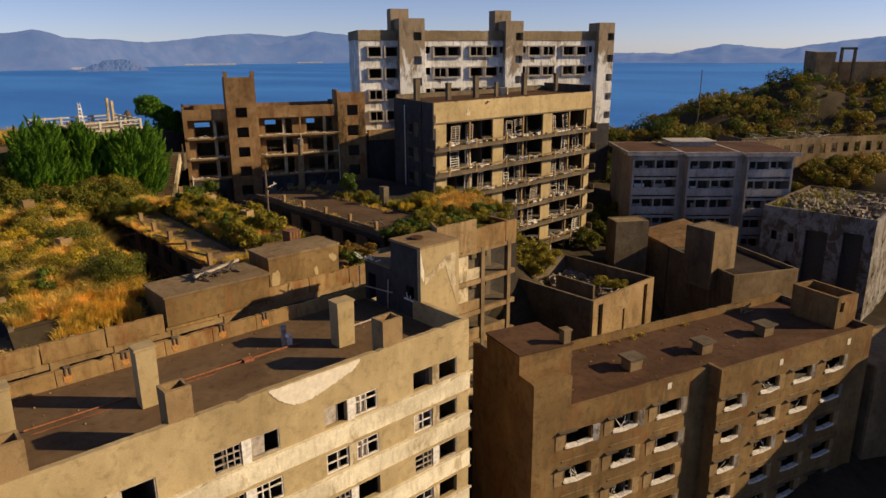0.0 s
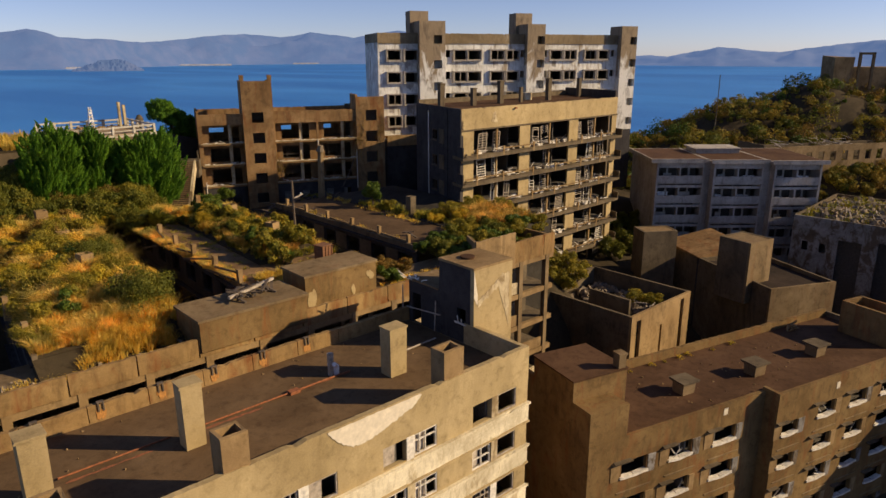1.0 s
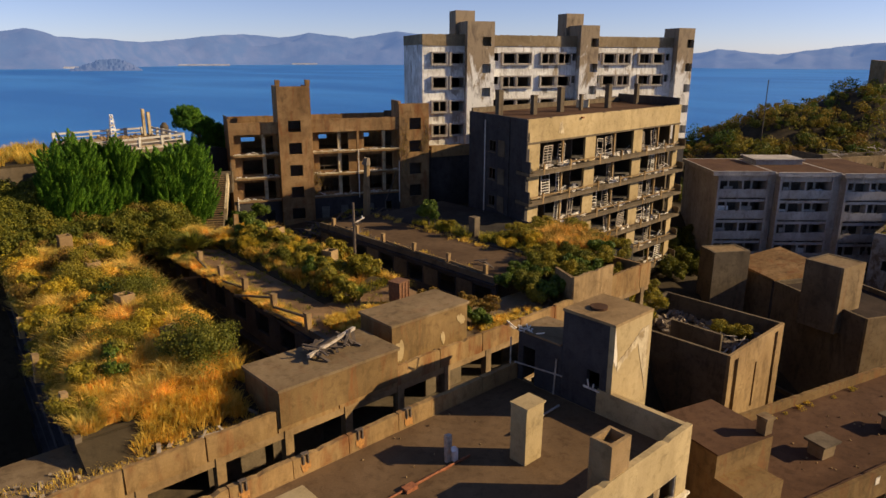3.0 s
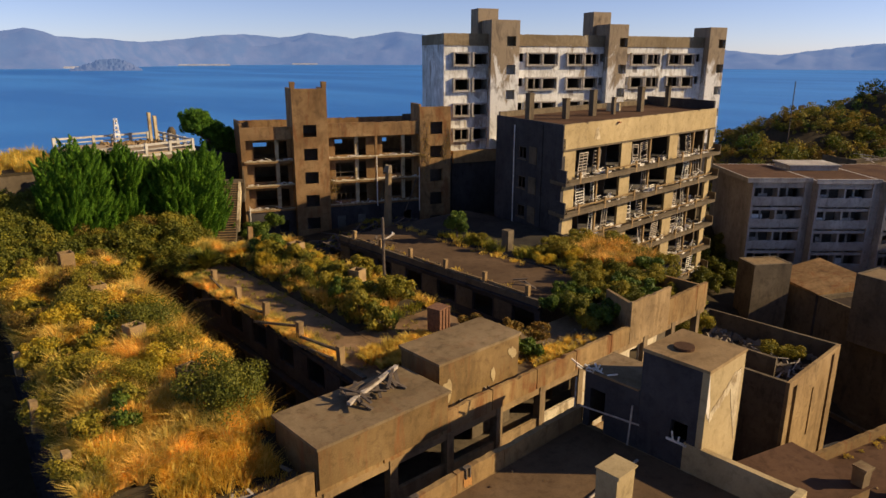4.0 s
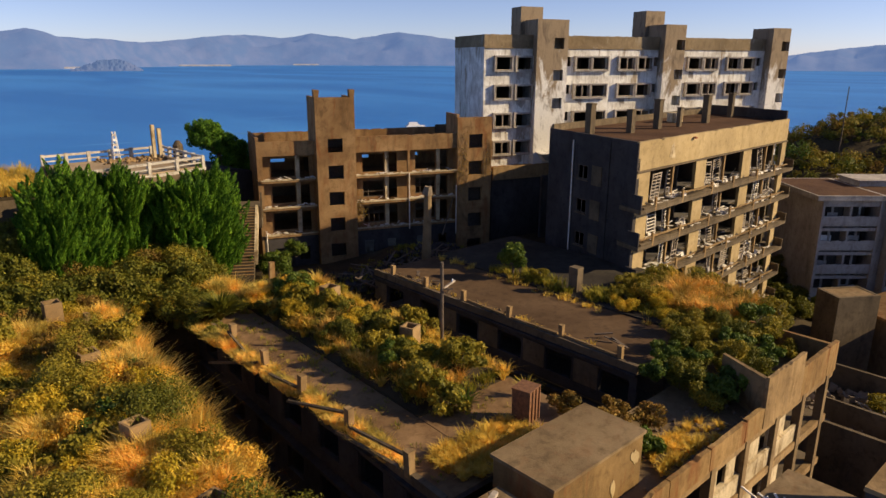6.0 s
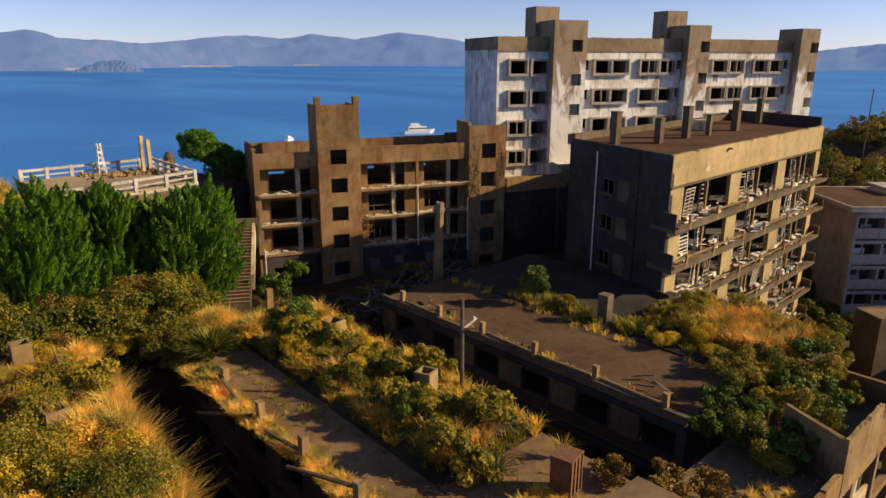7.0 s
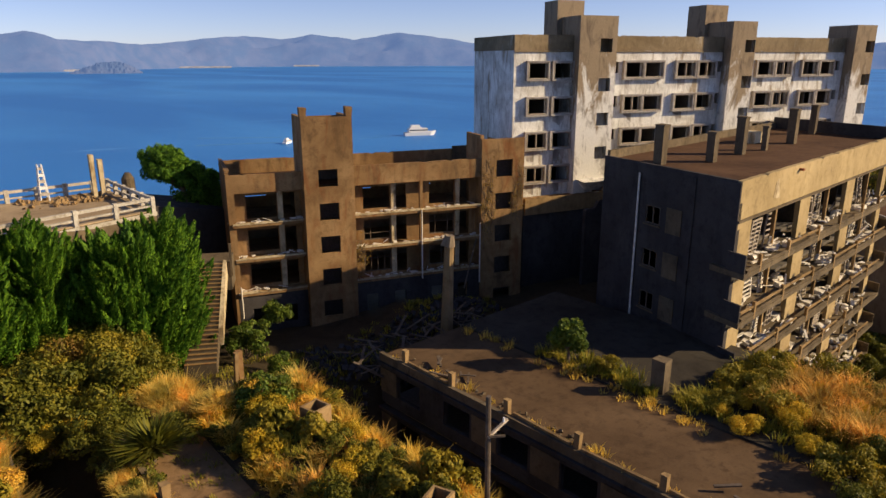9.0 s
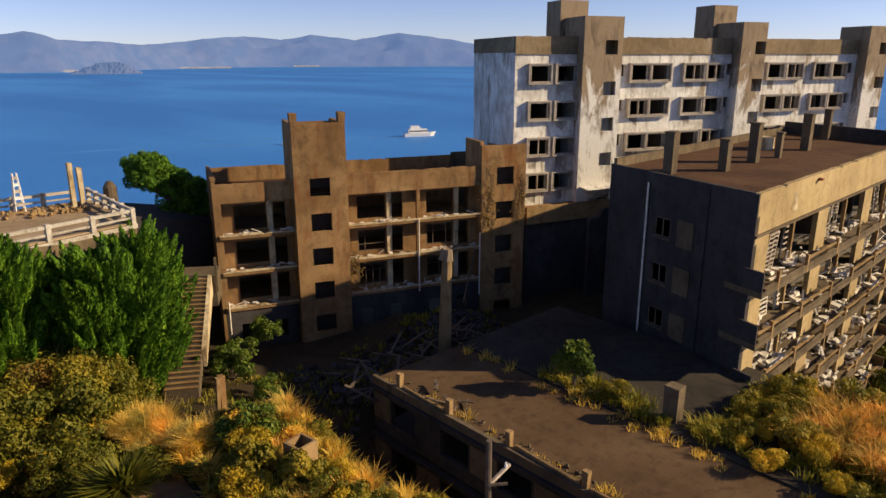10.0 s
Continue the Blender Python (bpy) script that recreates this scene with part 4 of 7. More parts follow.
                    me = window_mesh(rng.choice((1.0, 1.25, 1.5)), h, rng.choice((0, 1, 1)), rng.choice((5, 7, 9)), 0.09, 0, f * 5 + k * 3 + q, 0.25)
                    part("sliding_frame", me, rng.choice((DEBRIS, WOOD)), b, m=Matrix.Translation((u0 + 0.3 + q * 2.6 + rng.uniform(0, 0.9), rng.uniform(0.35, 0.7), zf)) @ pose(0, 0, 0, rng.uniform(-4, 6), rng.choice((-8, -1, 0, 0, 0, 0, 4)), 0))
            s = Solid()
            for q in range(rng.randint(14, 20)):
                a = Vector((u0 + rng.uniform(0, u1 - u0), rng.uniform(-0.75, 0.9), zf + 0.04 + rng.uniform(0, 0.4)))
                e = a + Vector((rng.uniform(-1.3, 1.3), rng.uniform(-0.4, 0.4), rng.uniform(-0.05, 0.7) * (q % 3 == 0)))
                s.beam(a, e, rng.uniform(0.06, 0.24), rng.uniform(0.03, 0.09))
            for q in range(6):
                c = Vector((u0 + rng.uniform(0.3, u1 - u0 - 0.3), rng.uniform(-0.6, 0.7), zf + 0.12))
                w, h = rng.uniform(0.15, 0.55), rng.uniform(0.08, 0.3)
                s.hexa([c + Vector((sx * w * rng.uniform(0.6, 1), sy * w * rng.uniform(0.5, 0.9), sz * h * rng.uniform(0.4, 1))) for sz in (-1, 1) for sx, sy in ((-1, -1), (1, -1), (1, 1), (-1, 1))])
            tagged(part("broken_timber", s, DEBRIS, b, "heap of bleached laths and plaster"), kind="stuff")
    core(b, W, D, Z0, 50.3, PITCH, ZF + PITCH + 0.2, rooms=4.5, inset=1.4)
    for u, v, w, h in ((1.7, 7.4, 0.75, 2.6), (5.9, 5.4, 0.66, 2.0), (11.1, 5.6, 0.72, 2.7), (14.8, 5.2, 0.45, 1.8), (20.8, 5.3, 0.72, 2.8), (29.4, 6.6, 0.6, 2.6)):
        chimney(b, u, v, 51.35, w, w, h, CONC_D, 0.12)
    part("roof_box", Solid().box(17.6, 19.2, 7.4, 8.6, 51.35, 52.3), PALE, b)
    part("drain_spout", Solid().box(9.0, 9.3, -0.3, -0.002, 51.2, 51.35), RUST, b)
    lump = Solid().hexa([(5.0, -0.012, 49.9), (6.0, -0.012, 49.8), (6.2, 0.02, 49.8), (5.0, 0.02, 49.9), (5.25, -0.012, 50.9), (5.6, -0.012, 51.1), (5.7, 0.02, 51.1), (5.25, 0.02, 50.9)])
    part("bare_patch", lump, PALE, b, "patch of pale bare plaster")
    return b


skewed(balcony_block(), 0.32)


# dark link wing between the brown ruin and the balcony block
def link_wing():
    b = building("link_wing", "low dark link wing with a sunlit concrete fascia", 56.6, 79.4, -17)
    part("fascia", Solid().ragged(-0.4, 9.4, -1.2, -0.95, 44.9, 46.4, 0.05, 7, 0.1), CONC, b)
    part("roof", Solid().box(-0.4, 9.4, -0.95, -0.1, 46.0, 46.3), CONC_B, b)
    # Closes the void below the fascia; its shade is in the colour.
    part("wall", Solid().wall(-0.4, 17.5, 36, 44.9, [(1.5, 3.2, 37, 40), (5, 6.6, 37, 40), (9, 10.4, 37, 40)], -0.9, -0.65), SHADE_GRIME, b, jitter=0.02)
    part("side_block", Solid().box(9.42, 18.0, -2.4, -1.5, 36, 46.6), SHADE_GRIME, b, jitter=0.05)
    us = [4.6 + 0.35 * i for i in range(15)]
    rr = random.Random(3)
    part("broken_wall", Solid().strip(us, [36.0] * 15, [45.4 + 0.55 * (i > 3) + 0.5 * (i > 10) + rr.uniform(-0.25, 0.25) for i in range(15)], -3.3, -2.9), SHADE_GRIME, b, "ragged dark wall stump")


link_wing()


# the tall white block
def white_block():
    b = building("white_block", "tall whitewashed apartment block with stained brown stair towers", 55.93, 80.2, -20.1)
    W, D, Z0 = 42.7, 11.0, 45.6
    pairs = [(1.3, 1.95), (3.85, 1.95), (11.4, 2.0), (13.6, 2.1), (17.3, 2.2), (19.9, 2.1), (27.4, 2.1), (29.9, 2.1), (33.6, 2.1), (36.1, 2.0)]
    small = [(6.0, 0.7), (10.2, 0.7), (22.4, 0.7), (26.3, 0.7), (38.6, 0.7)]
    holes = []
    # Plain added box; shade at the block's foot is put into its colour.
    part("base_storey", Solid().box(0.05, W - 0.05, -1.3, D, 36, 45.58), SHADE_GRIME, b, "dark windowless base storeys")
    for f in range(5):
        z = 58.0 - 3.03 * f
        holes += [(u, u + w, z - 1.4, z) for u, w in pairs] + [(u, u + w, z - 1.0, z) for u, w in small]
    part("front_wall", Solid().wall(0, W, Z0, 59.0, holes, 0, 0.3), WHITE, b)
    part("parapet", Solid().ragged(0, W, -0.06, 0.24, 59.0, 60.3, 0.04, 4, 0.06), WASHED, b)
    part("side_wall", Solid().box(0, 0.3, 0.3, D, Z0, 59.0), WHITE, b)
    part("parapet", Solid().box(-0.05, 0.25, 0.24, D, 59.0, 60.28), WASHED, b)
    part("parapet", Solid().box(0.25, W, D - 0.3, D, 59.0, 60.2), CONC_G, b)
    part("end_wall", Solid().box(W - 0.3, W, 0.3, D, Z0, 60.2), CONC_G, b)
    part("back_wall", Solid().box(0.3, W - 0.3, D - 0.3, D, Z0, 59.0), WHITE, b)
    part("roof", Solid().box(0.3, W - 0.3, 0.3, D - 0.3, 58.8, 59.2), ROOF, b)
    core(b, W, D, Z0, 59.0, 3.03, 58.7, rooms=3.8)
    shapes = {w: [window_mesh(w, 1.4, 1, 0, 0.09, 0.16, 3), window_mesh(w, 1.4, 2, 1, 0.08, 0.16, 4, 0.4), window_mesh(w, 1.4, 1, 0, 0.09, 0.16, 5, 1.0)] for w in {q for _, q in pairs}}
    rng = random.Random(9)
    for f in range(5):
        z = 58.0 - 3.03 * f
        for u, w in pairs:
            s = Solid().box(u - 0.14, u + w + 0.14, -0.42, -0.002, z + 0.02, z + 0.12).box(u - 0.14, u + w + 0.14, -0.42, -0.002, z - 1.56, z - 1.44)
            s.box(u - 0.14, u - 0.03, -0.4, -0.002, z - 1.44, z + 0.02).box(u + w + 0.03, u + w + 0.14, -0.4, -0.002, z - 1.44, z + 0.02)
            fr = part("window", s, CONC_G, b)
            part("sash", rng.choice(shapes[w]), WOOD, fr, m=Matrix.Translation((u, -0.25, z - 1.4)))
    rng = random.Random(19)
    part("string_course", Solid().ragged(0, W, -0.12, -0.002, 58.86, 59.0, 0.015, 41, 0.08), WASHED, b)
    for u, w in pairs[:8]:
        for f in range(5):
            if rng.random() < 0.55:
                z, k = 56.4 - 3.03 * f, rng.randint(5, 9)
                us = [u + w * rng.random() * 0.5 + 0.09 * i for i in range(k)]
                part("rain_stain", Solid().strip(us, [z - rng.uniform(0.15, 1.1) for _ in us], [z - 0.02] * k, -0.008, -0.003), CONC_G, b)
    # stair towers, tank houses above
    for u0, u1, zt, tank in ((5.9, 9.8, 61.9, True), (23.0, 26.0, 61.7, True), (39.8, 42.75, 61.6, False)):
        hs = [((u0 + u1) / 2 + 0.2, (u0 + u1) / 2 + 1.45, 60.0 - 3.03 * f - 1.15 - (0.35 if f else 0), 60.0 - 3.03 * f - (0.35 if f else 0)) for f in range(5)]
        t = part("stair_tower", Solid().wall(u0, u1, Z0, zt, hs, -1.2, -0.95), TOWER, b, "stained stair tower with square openings")
        for q in ((u0, u0 + 0.25, -0.95, 2.6, Z0, zt), (u1 - 0.25, u1, -0.95, 2.6, Z0, zt), (u0 + 0.25, u1 - 0.25, 2.35, 2.6, 59.3, zt)):
            part("tower_side", Solid().box(*q), TOWER, t)
        part("tower_roof", Solid().box(u0 + 0.25, u1 - 0.25, -0.95, 2.35, zt - 0.25, zt - 0.02), CONC_G, t)
        # Added backing behind the openings, coloured dark as interior shade.
        part("tower_back", Solid().box(u0 + 0.25, u1 - 0.25, 1.0, 1.2, Z0, zt - 0.3), DARK, t)
        if tank:
            part("tank_house", Solid().box(u0 - 0.5, u0 + 2.3, 2.62, 5.6, 59.2, 63.4), TOWER, b, jitter=0.01)
    part("entrance_canopy", Solid().hexa([(7.4, -1.7, 46.7), (8.3, -1.7, 46.7), (8.5, -1.22, 46.6), (7.2, -1.22, 46.6), (6.4, -2.5, 47.6), (9.3, -2.5, 47.6), (9.5, -1.22, 47.7), (6.2, -1.22, 47.7)]), TOWER, b)
    return b


skewed(white_block(), 0.13)


# the brown ruin with open rooms
def brown_ruin():
    b = building("brown_ruin", "roofless brown concrete ruin with open rooms and a stair tower", 37.45, 85.0, -21)
    Z0 = 37.0
    spans = ((-5.3, 0.0), (3.85, 9.55), (9.55, 15.0))
    for si, (a, c) in enumerate(spans):
        part("parapet", Solid().ragged(a, c, 0.0, 0.3, 48.72, 50.3 if si else 50.1, 0.03, 5 + si, 0.08), CONC_B, b)
        rng = random.Random(80 + si)
        for f in range(3):
            z = 46.35 - 2.72 * f
            h = 2.4 if f == 0 else 2.48
            part("floor_slab", Solid().box(a, c, -0.15, 6.5, z - 0.22, z), CONC_B, b, jitter=0.02)
            part("sill_beam", Solid().ragged(a, c, -0.18, 0.12, z, z + 0.12, 0.03, 30 + f + 5 * si, 0.2), PALE, b)
            # set-back inner wall: blank panel, wide opening, pale post, narrow opening
            hs = [(a + 1.15, a + 3.45, z + (0.3 if f else 0.2), z + 2.0), (a + 3.95, min(a + 4.85, c - 0.2), z + 0.05, z + 2.05)]
            inner = part("inner_wall", Solid().wall(a, c, z, z + h, hs, 1.0, 1.2), CONC_B, b)
            part("post", Solid().box(a + 3.5, a + 3.9, 0.86, 0.998, z, z + h - 0.01), PALE, inner, jitter=0.02)
            if si and f:
                part("window", window_mesh(2.3, 1.7, 3, 2, 0.07, 0, 8 * f + si, 0.45), WOOD_D, inner, m=Matrix.Translation((a + 1.15, 1.0, z + 0.3)))
            if f == 0:
                part("rear_wall", Solid().wall(a, c, z, z + h, [(a + 1.25, a + 3.3, z + 0.9, z + 2.05)], 6.2, 6.4), CONC_B, b)
            else:
                part("rear_wall", Solid().box(a, c, 6.2, 6.4, z, z + h), CONC_D, b)
            k = Solid()
            for _ in range(14):
                x, w = rng.uniform(a + 0.2, c - 0.2), rng.uniform(0.05, 0.2)
                p = Vector((x, rng.uniform(0.1, 0.7), z + w * 0.5))
                k.hexa([p + Vector((sx * w * rng.uniform(0.5, 1.3), sy * w * rng.uniform(0.5, 1), sz * w * 0.5 * rng.uniform(0.4, 1))) for sz in (-1, 1) for sx, sy in ((-1, -1), (1, -1), (1, 1), (-1, 1))])
            for _ in range(4):
                p = Vector((rng.uniform(a + 0.4, c - 0.4), rng.uniform(0.1, 0.6), z + 0.08))
                k.beam(p, p + Vector((rng.uniform(-0.9, 0.9), rng.uniform(-0.2, 0.2), rng.uniform(0, 0.3))), 0.07, 0.05)
            tagged(part("debris", k, DEBRIS, b, "fallen plaster and laths"), kind="stuff")
        # Ruin's foot: the shade there is put into a dark colour.
        part("base_wall", Solid().wall(a, c, Z0 - 1, 40.68, [(a + 1.0, a + 2.0, 38.2, 39.6), (a + 3.4, a + 4.4, 38.2, 39.6)], 0.0, 0.3), SHADE_GRIME, b, jitter=0.015)
        part("pier", Solid().box(a, a + 0.25, 0.0, 0.3, Z0, 49.2), CONC_B, b, jitter=0.02)
    for u, z0, z1 in ((9.62, 40.5, 46.4), (14.9, 39.5, 44.8), (-5.1, 39.0, 41.5)):
        part("pipe", Solid().tube((u, -0.24, z0), (u, -0.24, z1), 0.06), DEBRIS, b, "pale drainpipe")
    part("side_wall", Solid().box(-5.55, -5.3, 0, 6.6, Z0, 50.2), CONC_B, b, jitter=0.02)
    part("side_wall", Solid().box(18.7, 18.95, 0.3, 6.6, Z0, 51.2), CONC_B, b, jitter=0.02)
    part("roof", Solid().box(-5.3, 15.0, 0.3, 6.4, 49.0, 49.2), ROOF_R, b)
    part("parapet", Solid().ragged(-5.3, 15.0, 6.4, 6.65, 49.0, 50.35, 0.02, 9, 0.06), CONC_B, b)
    part("parapet", Solid().box(-5.55, -5.25, 0.3, 6.4, 50.2, 50.5), CONC_B, b, jitter=0.05)
    hs = [(1.1, 2.6, 50.3 - 2.62 * f - 1.35, 50.3 - 2.62 * f) for f in range(5)]
    t = part("stair_tower", Solid().wall(0, 3.85, Z0, 54.2, hs, -0.9, -0.65), CONC_B, b, jitter=0.01)
    for q in ((0, 0.3, -0.65, 3.0, Z0, 54.2), (3.55, 3.85, -0.65, 3.0, Z0, 54.2), (0.3, 3.55, 2.7, 3.0, 49.2, 54.0)):
        part("tower_side", Solid().box(*q), CONC_B, t, jitter=0.01)
    # Backing that darkens the tower's windows by its colour.
    part("tower_back", Solid().box(0.3, 3.55, 1.2, 1.4, Z0, 54.0), DARK, t)
    part("horn", Solid().box(-0.05, 0.45, -0.92, -0.2, 54.2, 54.9), CONC_B, t, jitter=0.03)
    part("horn", Solid().box(3.4, 3.9, -0.92, -0.2, 54.2, 54.9), CONC_B, t, jitter=0.03)
    part("rear_wall", Solid().box(0.0, 3.85, 6.2, 6.4, Z0, 49.0), CONC_D, b)
    part("rear_wall", Solid().box(15.0, 18.7, 6.2, 6.4, Z0, 50.6), CONC_D, b)
    hs = [(16.3, 17.9, 50.15 - 2.85 * f - 1.5, 50.15 - 2.85 * f) for f in range(5)]
    t = part("corner_tower", Solid().wall(15.0, 18.95, Z0, 51.9, hs, -0.25, 0.05), CONC_B, b, jitter=0.02)
    part("tower_side", Solid().box(15.0, 15.3, 0.05, 3, Z0, 52.2), CONC_B, t, jitter=0.02)
    part("tower_back", Solid().box(15.3, 18.7, 1.4, 1.6, Z0, 51.2), DARK, t)
    return b


brown_ruin()


# the block below with rooftop vents
TEN_X, TEN_Y, TEN_YAW = 29.84, 24.35, -15.0


def right_block():
    b = building("tenement_block", "brown concrete tenement with rows of broken windows and rooftop vents", TEN_X, TEN_Y, TEN_YAW)
    W, D, Z0, ZT = 36.6, 8.5, 8.0, 32.85
    left = [(2.95, 2.3), (7.4, 2.15), (11.8, 2.3)]
    right = [(17.9, 1.75), (22.1, 2.05), (26.2, 2.1), (30.4, 2.3)]
    step_u, head_u, proud = 17.1, 3.25, 1.2
    h1, h2, wins = [], [], []
    for f in range(7):
        z, q = 30.65 - 2.98 * f, 30.8 - 2.88 * f
        h1 += [(u, u + w, z - 1.2, z) for u, w in left]
        h2 += [(u, u + w, q - 1.2 - (0.5 if u < 20 else 0), q - (0.6 if u < 20 else 0)) for u, w in right]
        wins += [(u, w, z - 1.2, 1.2, 0.0) for u, w in left] + [(u, w, q - 1.2 - (0.5 if u < 20 else 0), 1.1 if u < 20 else 1.2, -proud) for u, w in right]
    part("front_wall", Solid().wall(0, step_u, Z0, ZT - 0.25, h1, 0, 0.3), TENEMENT, b)
    part("front_wall", Solid().wall(step_u, W, Z0, ZT, h2, -proud, -proud + 0.3), TENEMENT, b)
    part("front_wall", Solid().box(0, head_u, 0.004, 0.3, ZT - 0.25, 35.05), TENEMENT, b, jitter=0.02)
    part("step_wall", Solid().box(step_u, step_u + 0.3, -proud + 0.3, 0.3, Z0, ZT), TENEMENT, b)
    part("side_wall", Solid().box(0, 0.3, 0.3, D, Z0, 35.05), TENEMENT, b)
    part("end_wall", Solid().box(W - 0.3, W, -proud + 0.3, D, Z0, ZT), CONC_D, b)
    part("back_wall", Solid().ragged(0.3, W - 0.3, D - 0.3, D, Z0, ZT + 0.25, 0.04, 61, 0.06), TENEMENT, b)
    part("kerb", Solid().ragged(head_u, step_u, 0.3, 0.42, ZT - 0.6, ZT - 0.2, 0.03, 62, 0.1), ROOF_R, b, "rust-red brick kerb")
    part("roof", Solid().box(0.3, W - 0.3, 0.3, D - 0.3, ZT - 0.8, ZT - 0.5), ROOF_R, b)
    part("roof", Solid().box(step_u + 0.3, W - 0.3, -proud + 0.3, 0.3, ZT - 0.8, ZT - 0.5), ROOF_R, b)
    core(b, W, D, Z0, ZT - 1, 2.95, ZT - 1.0)
    rng = random.Random(44)
    for u, w, z, h, y in wins:
        us = [u - 0.12 + (w + 0.24) * k / 8 for k in range(9)]
        sag = rng.uniform(0.05, 0.16)
        part("sill", Solid().strip(us, [z - 0.16 + sag * abs(k - 4) / 4 - rng.uniform(0, 0.04) for k in range(9)], [z - 0.003 + sag * abs(k - 4) / 4 for k in range(9)], y - 0.12, y + 0.28), DEBRIS, b, "chipped whitewashed sill")
        part("hood", Solid().box(u - 0.75, u + w * rng.uniform(0.1, 0.35), y - 0.32, y - 0.002, z + h + 0.06, z + h + 0.18), CONC_D, b, jitter=0.035)
        part("panel", Solid().box(u + w + 0.12, u + w + rng.uniform(0.6, 0.85), y - 0.05, y - 0.002, z - 0.25, z + h - 0.05), BLOTCH if rng.random() < 0.4 else CONC, b, jitter=0.02)
        if u < 18:
            part("panel", Solid().box(u - 0.95, u - 0.14, y - 0.05, y - 0.002, z - 0.15, z + h - 0.05), CONC, b, "pale patched wall panel", jitter=0.02)
        part("ledge", Solid().box(u - 0.3, u + w + 0.5, y - 0.07, y - 0.002, z - 1.25, z - 1.12), CONC_R, b, jitter=0.03)
        if rng.random() < 0.4:
            k = Solid()
            for _ in range(rng.randint(3, 7)):
                a = Vector((u + rng.uniform(0.1, w - 0.1), y + rng.uniform(0.1, 0.5), z + 0.05))
                k.beam(a, a + Vector((rng.uniform(-0.7, 0.7), rng.uniform(-0.1, 0.2), rng.uniform(0.05, 0.75))), 0.07, 0.05)
            part("broken_frame", k, DEBRIS if rng.random() < 0.6 else WOOD, b)
    part("stair_head", Solid().box(0.02, 4.6, 1.9, 6.4, ZT, 36.45), TENEMENT, b, jitter=0.02)
    part("stair_head_roof", Solid().box(-0.06, 4.68, 1.82, 6.48, 36.45, 36.6), ROOF_R, b, jitter=0.03)
    chimney(b, 4.15, 2.2, 36.6, 0.62, 0.62, 0.95, CONC_R, 0.16)
    part("ledge", Solid().box(0.3, head_u, 0.3, 1.9, ZT - 0.5, 35.0), TENEMENT, b, jitter=0.02)
    for u, v in ((11.8, 3.2), (19.3, 2.8), (27.1, 2.9)):
        part("roof_vent", Solid().box(u - 0.62, u + 0.62, v - 0.55, v + 0.55, ZT - 0.5, ZT + 0.45), CONC_R, b, jitter=0.03)
        part("vent_cap", Solid().box(u - 0.85, u + 0.85, v - 0.75, v + 0.75, ZT + 0.45, ZT + 0.62), CONC_D, b, jitter=0.03)
    t = part("stair_head", Solid().wall(33.7, 36.6, ZT - 0.5, 35.4, [(34.1, 34.7, 33.9, 34.9)], 0.6, 0.9), TENEMENT, b, "roofless stair head", jitter=0.03)
    for q in ((33.7, 34.0, 0.9, 5.2), (36.3, 36.6, 0.9, 5.2), (34.0, 36.3, 4.9, 5.2)):
        part("wall", Solid().box(*q, ZT - 0.5, 35.4), TENEMENT, t, jitter=0.03)
    part("floor", Solid().box(34.0, 36.3, 0.9, 4.9, 34.2, 34.4), CONC_D, t)
    k = Solid()
    rng = random.Random(46)
    for _ in range(9):
        q = Vector((30.0 + rng.uniform(-0.7, 0.9), 7.5 + rng.uniform(-0.3, 0.3), ZT - 0.48))
        k.beam(q, q + Vector((rng.uniform(-0.8, 0.8), rng.uniform(-0.4, 0.4), rng.uniform(0.1, 0.8))), 0.16, 0.1)
    part("debris", k, CONC, b, "broken slabs on the roof")
    rng = random.Random(45)
    for u in (12.6, 24.0, 33.0):
        part("bare_patch", Solid().strip([u + 0.07 * k for k in range(7)], [31.75 - rng.uniform(0, 0.12) for _ in range(7)], [32.2 + rng.uniform(0, 0.1) for _ in range(7)], (-proud if u > step_u else 0) - 0.03, (-proud if u > step_u else 0) - 0.004), PLASTER, b, "pale patch of bare plaster")
    return b


right_block()


def square_block():
    b = building("roofless_block", "roofless concrete block with plants and rubble inside", 51.5, 34.95, 0)
    W, D, Z0, ZT = 11.3, 12.5, 10, 32.85
    part("front_wall", Solid().wall(0, W, Z0, ZT, [(0.9, 1.7, 20, 32.2), (5.4, 5.8, 26, 30.6), (9.3, 10.0, 20, 32.4)], 0, 0.3), CONC, b, jitter=0.01)
    # Walls beside the sunlit front carry shade in a darker concrete.
    part("side_wall", Solid().box(0, 0.3, 0.3, D, Z0, ZT), CONC_D, b, jitter=0.02)
    part("side_wall", Solid().box(W - 0.3, W, 0.3, D, Z0, ZT), CONC_D, b, jitter=0.02)
    part("back_wall", Solid().box(0.3, W - 0.3, D - 0.3, D, Z0, ZT), CONC_D, b, jitter=0.02)
    part("floor_slab", Solid().box(0.3, W - 0.3, 0.3, D - 0.3, 30.6, 30.9), SOIL, b)
    part("partition", Solid().box(3.4, 3.7, 2.5, 7.5, 30.9, 33.1), CONC_D, b, jitter=0.04)
    # Dark backing behind the wall slots; shade is in its colour.
    part("inner_face", Solid().box(0.3, W - 0.3, 0.6, 0.8, Z0, 31), DARK, b)
    return b


square_block()


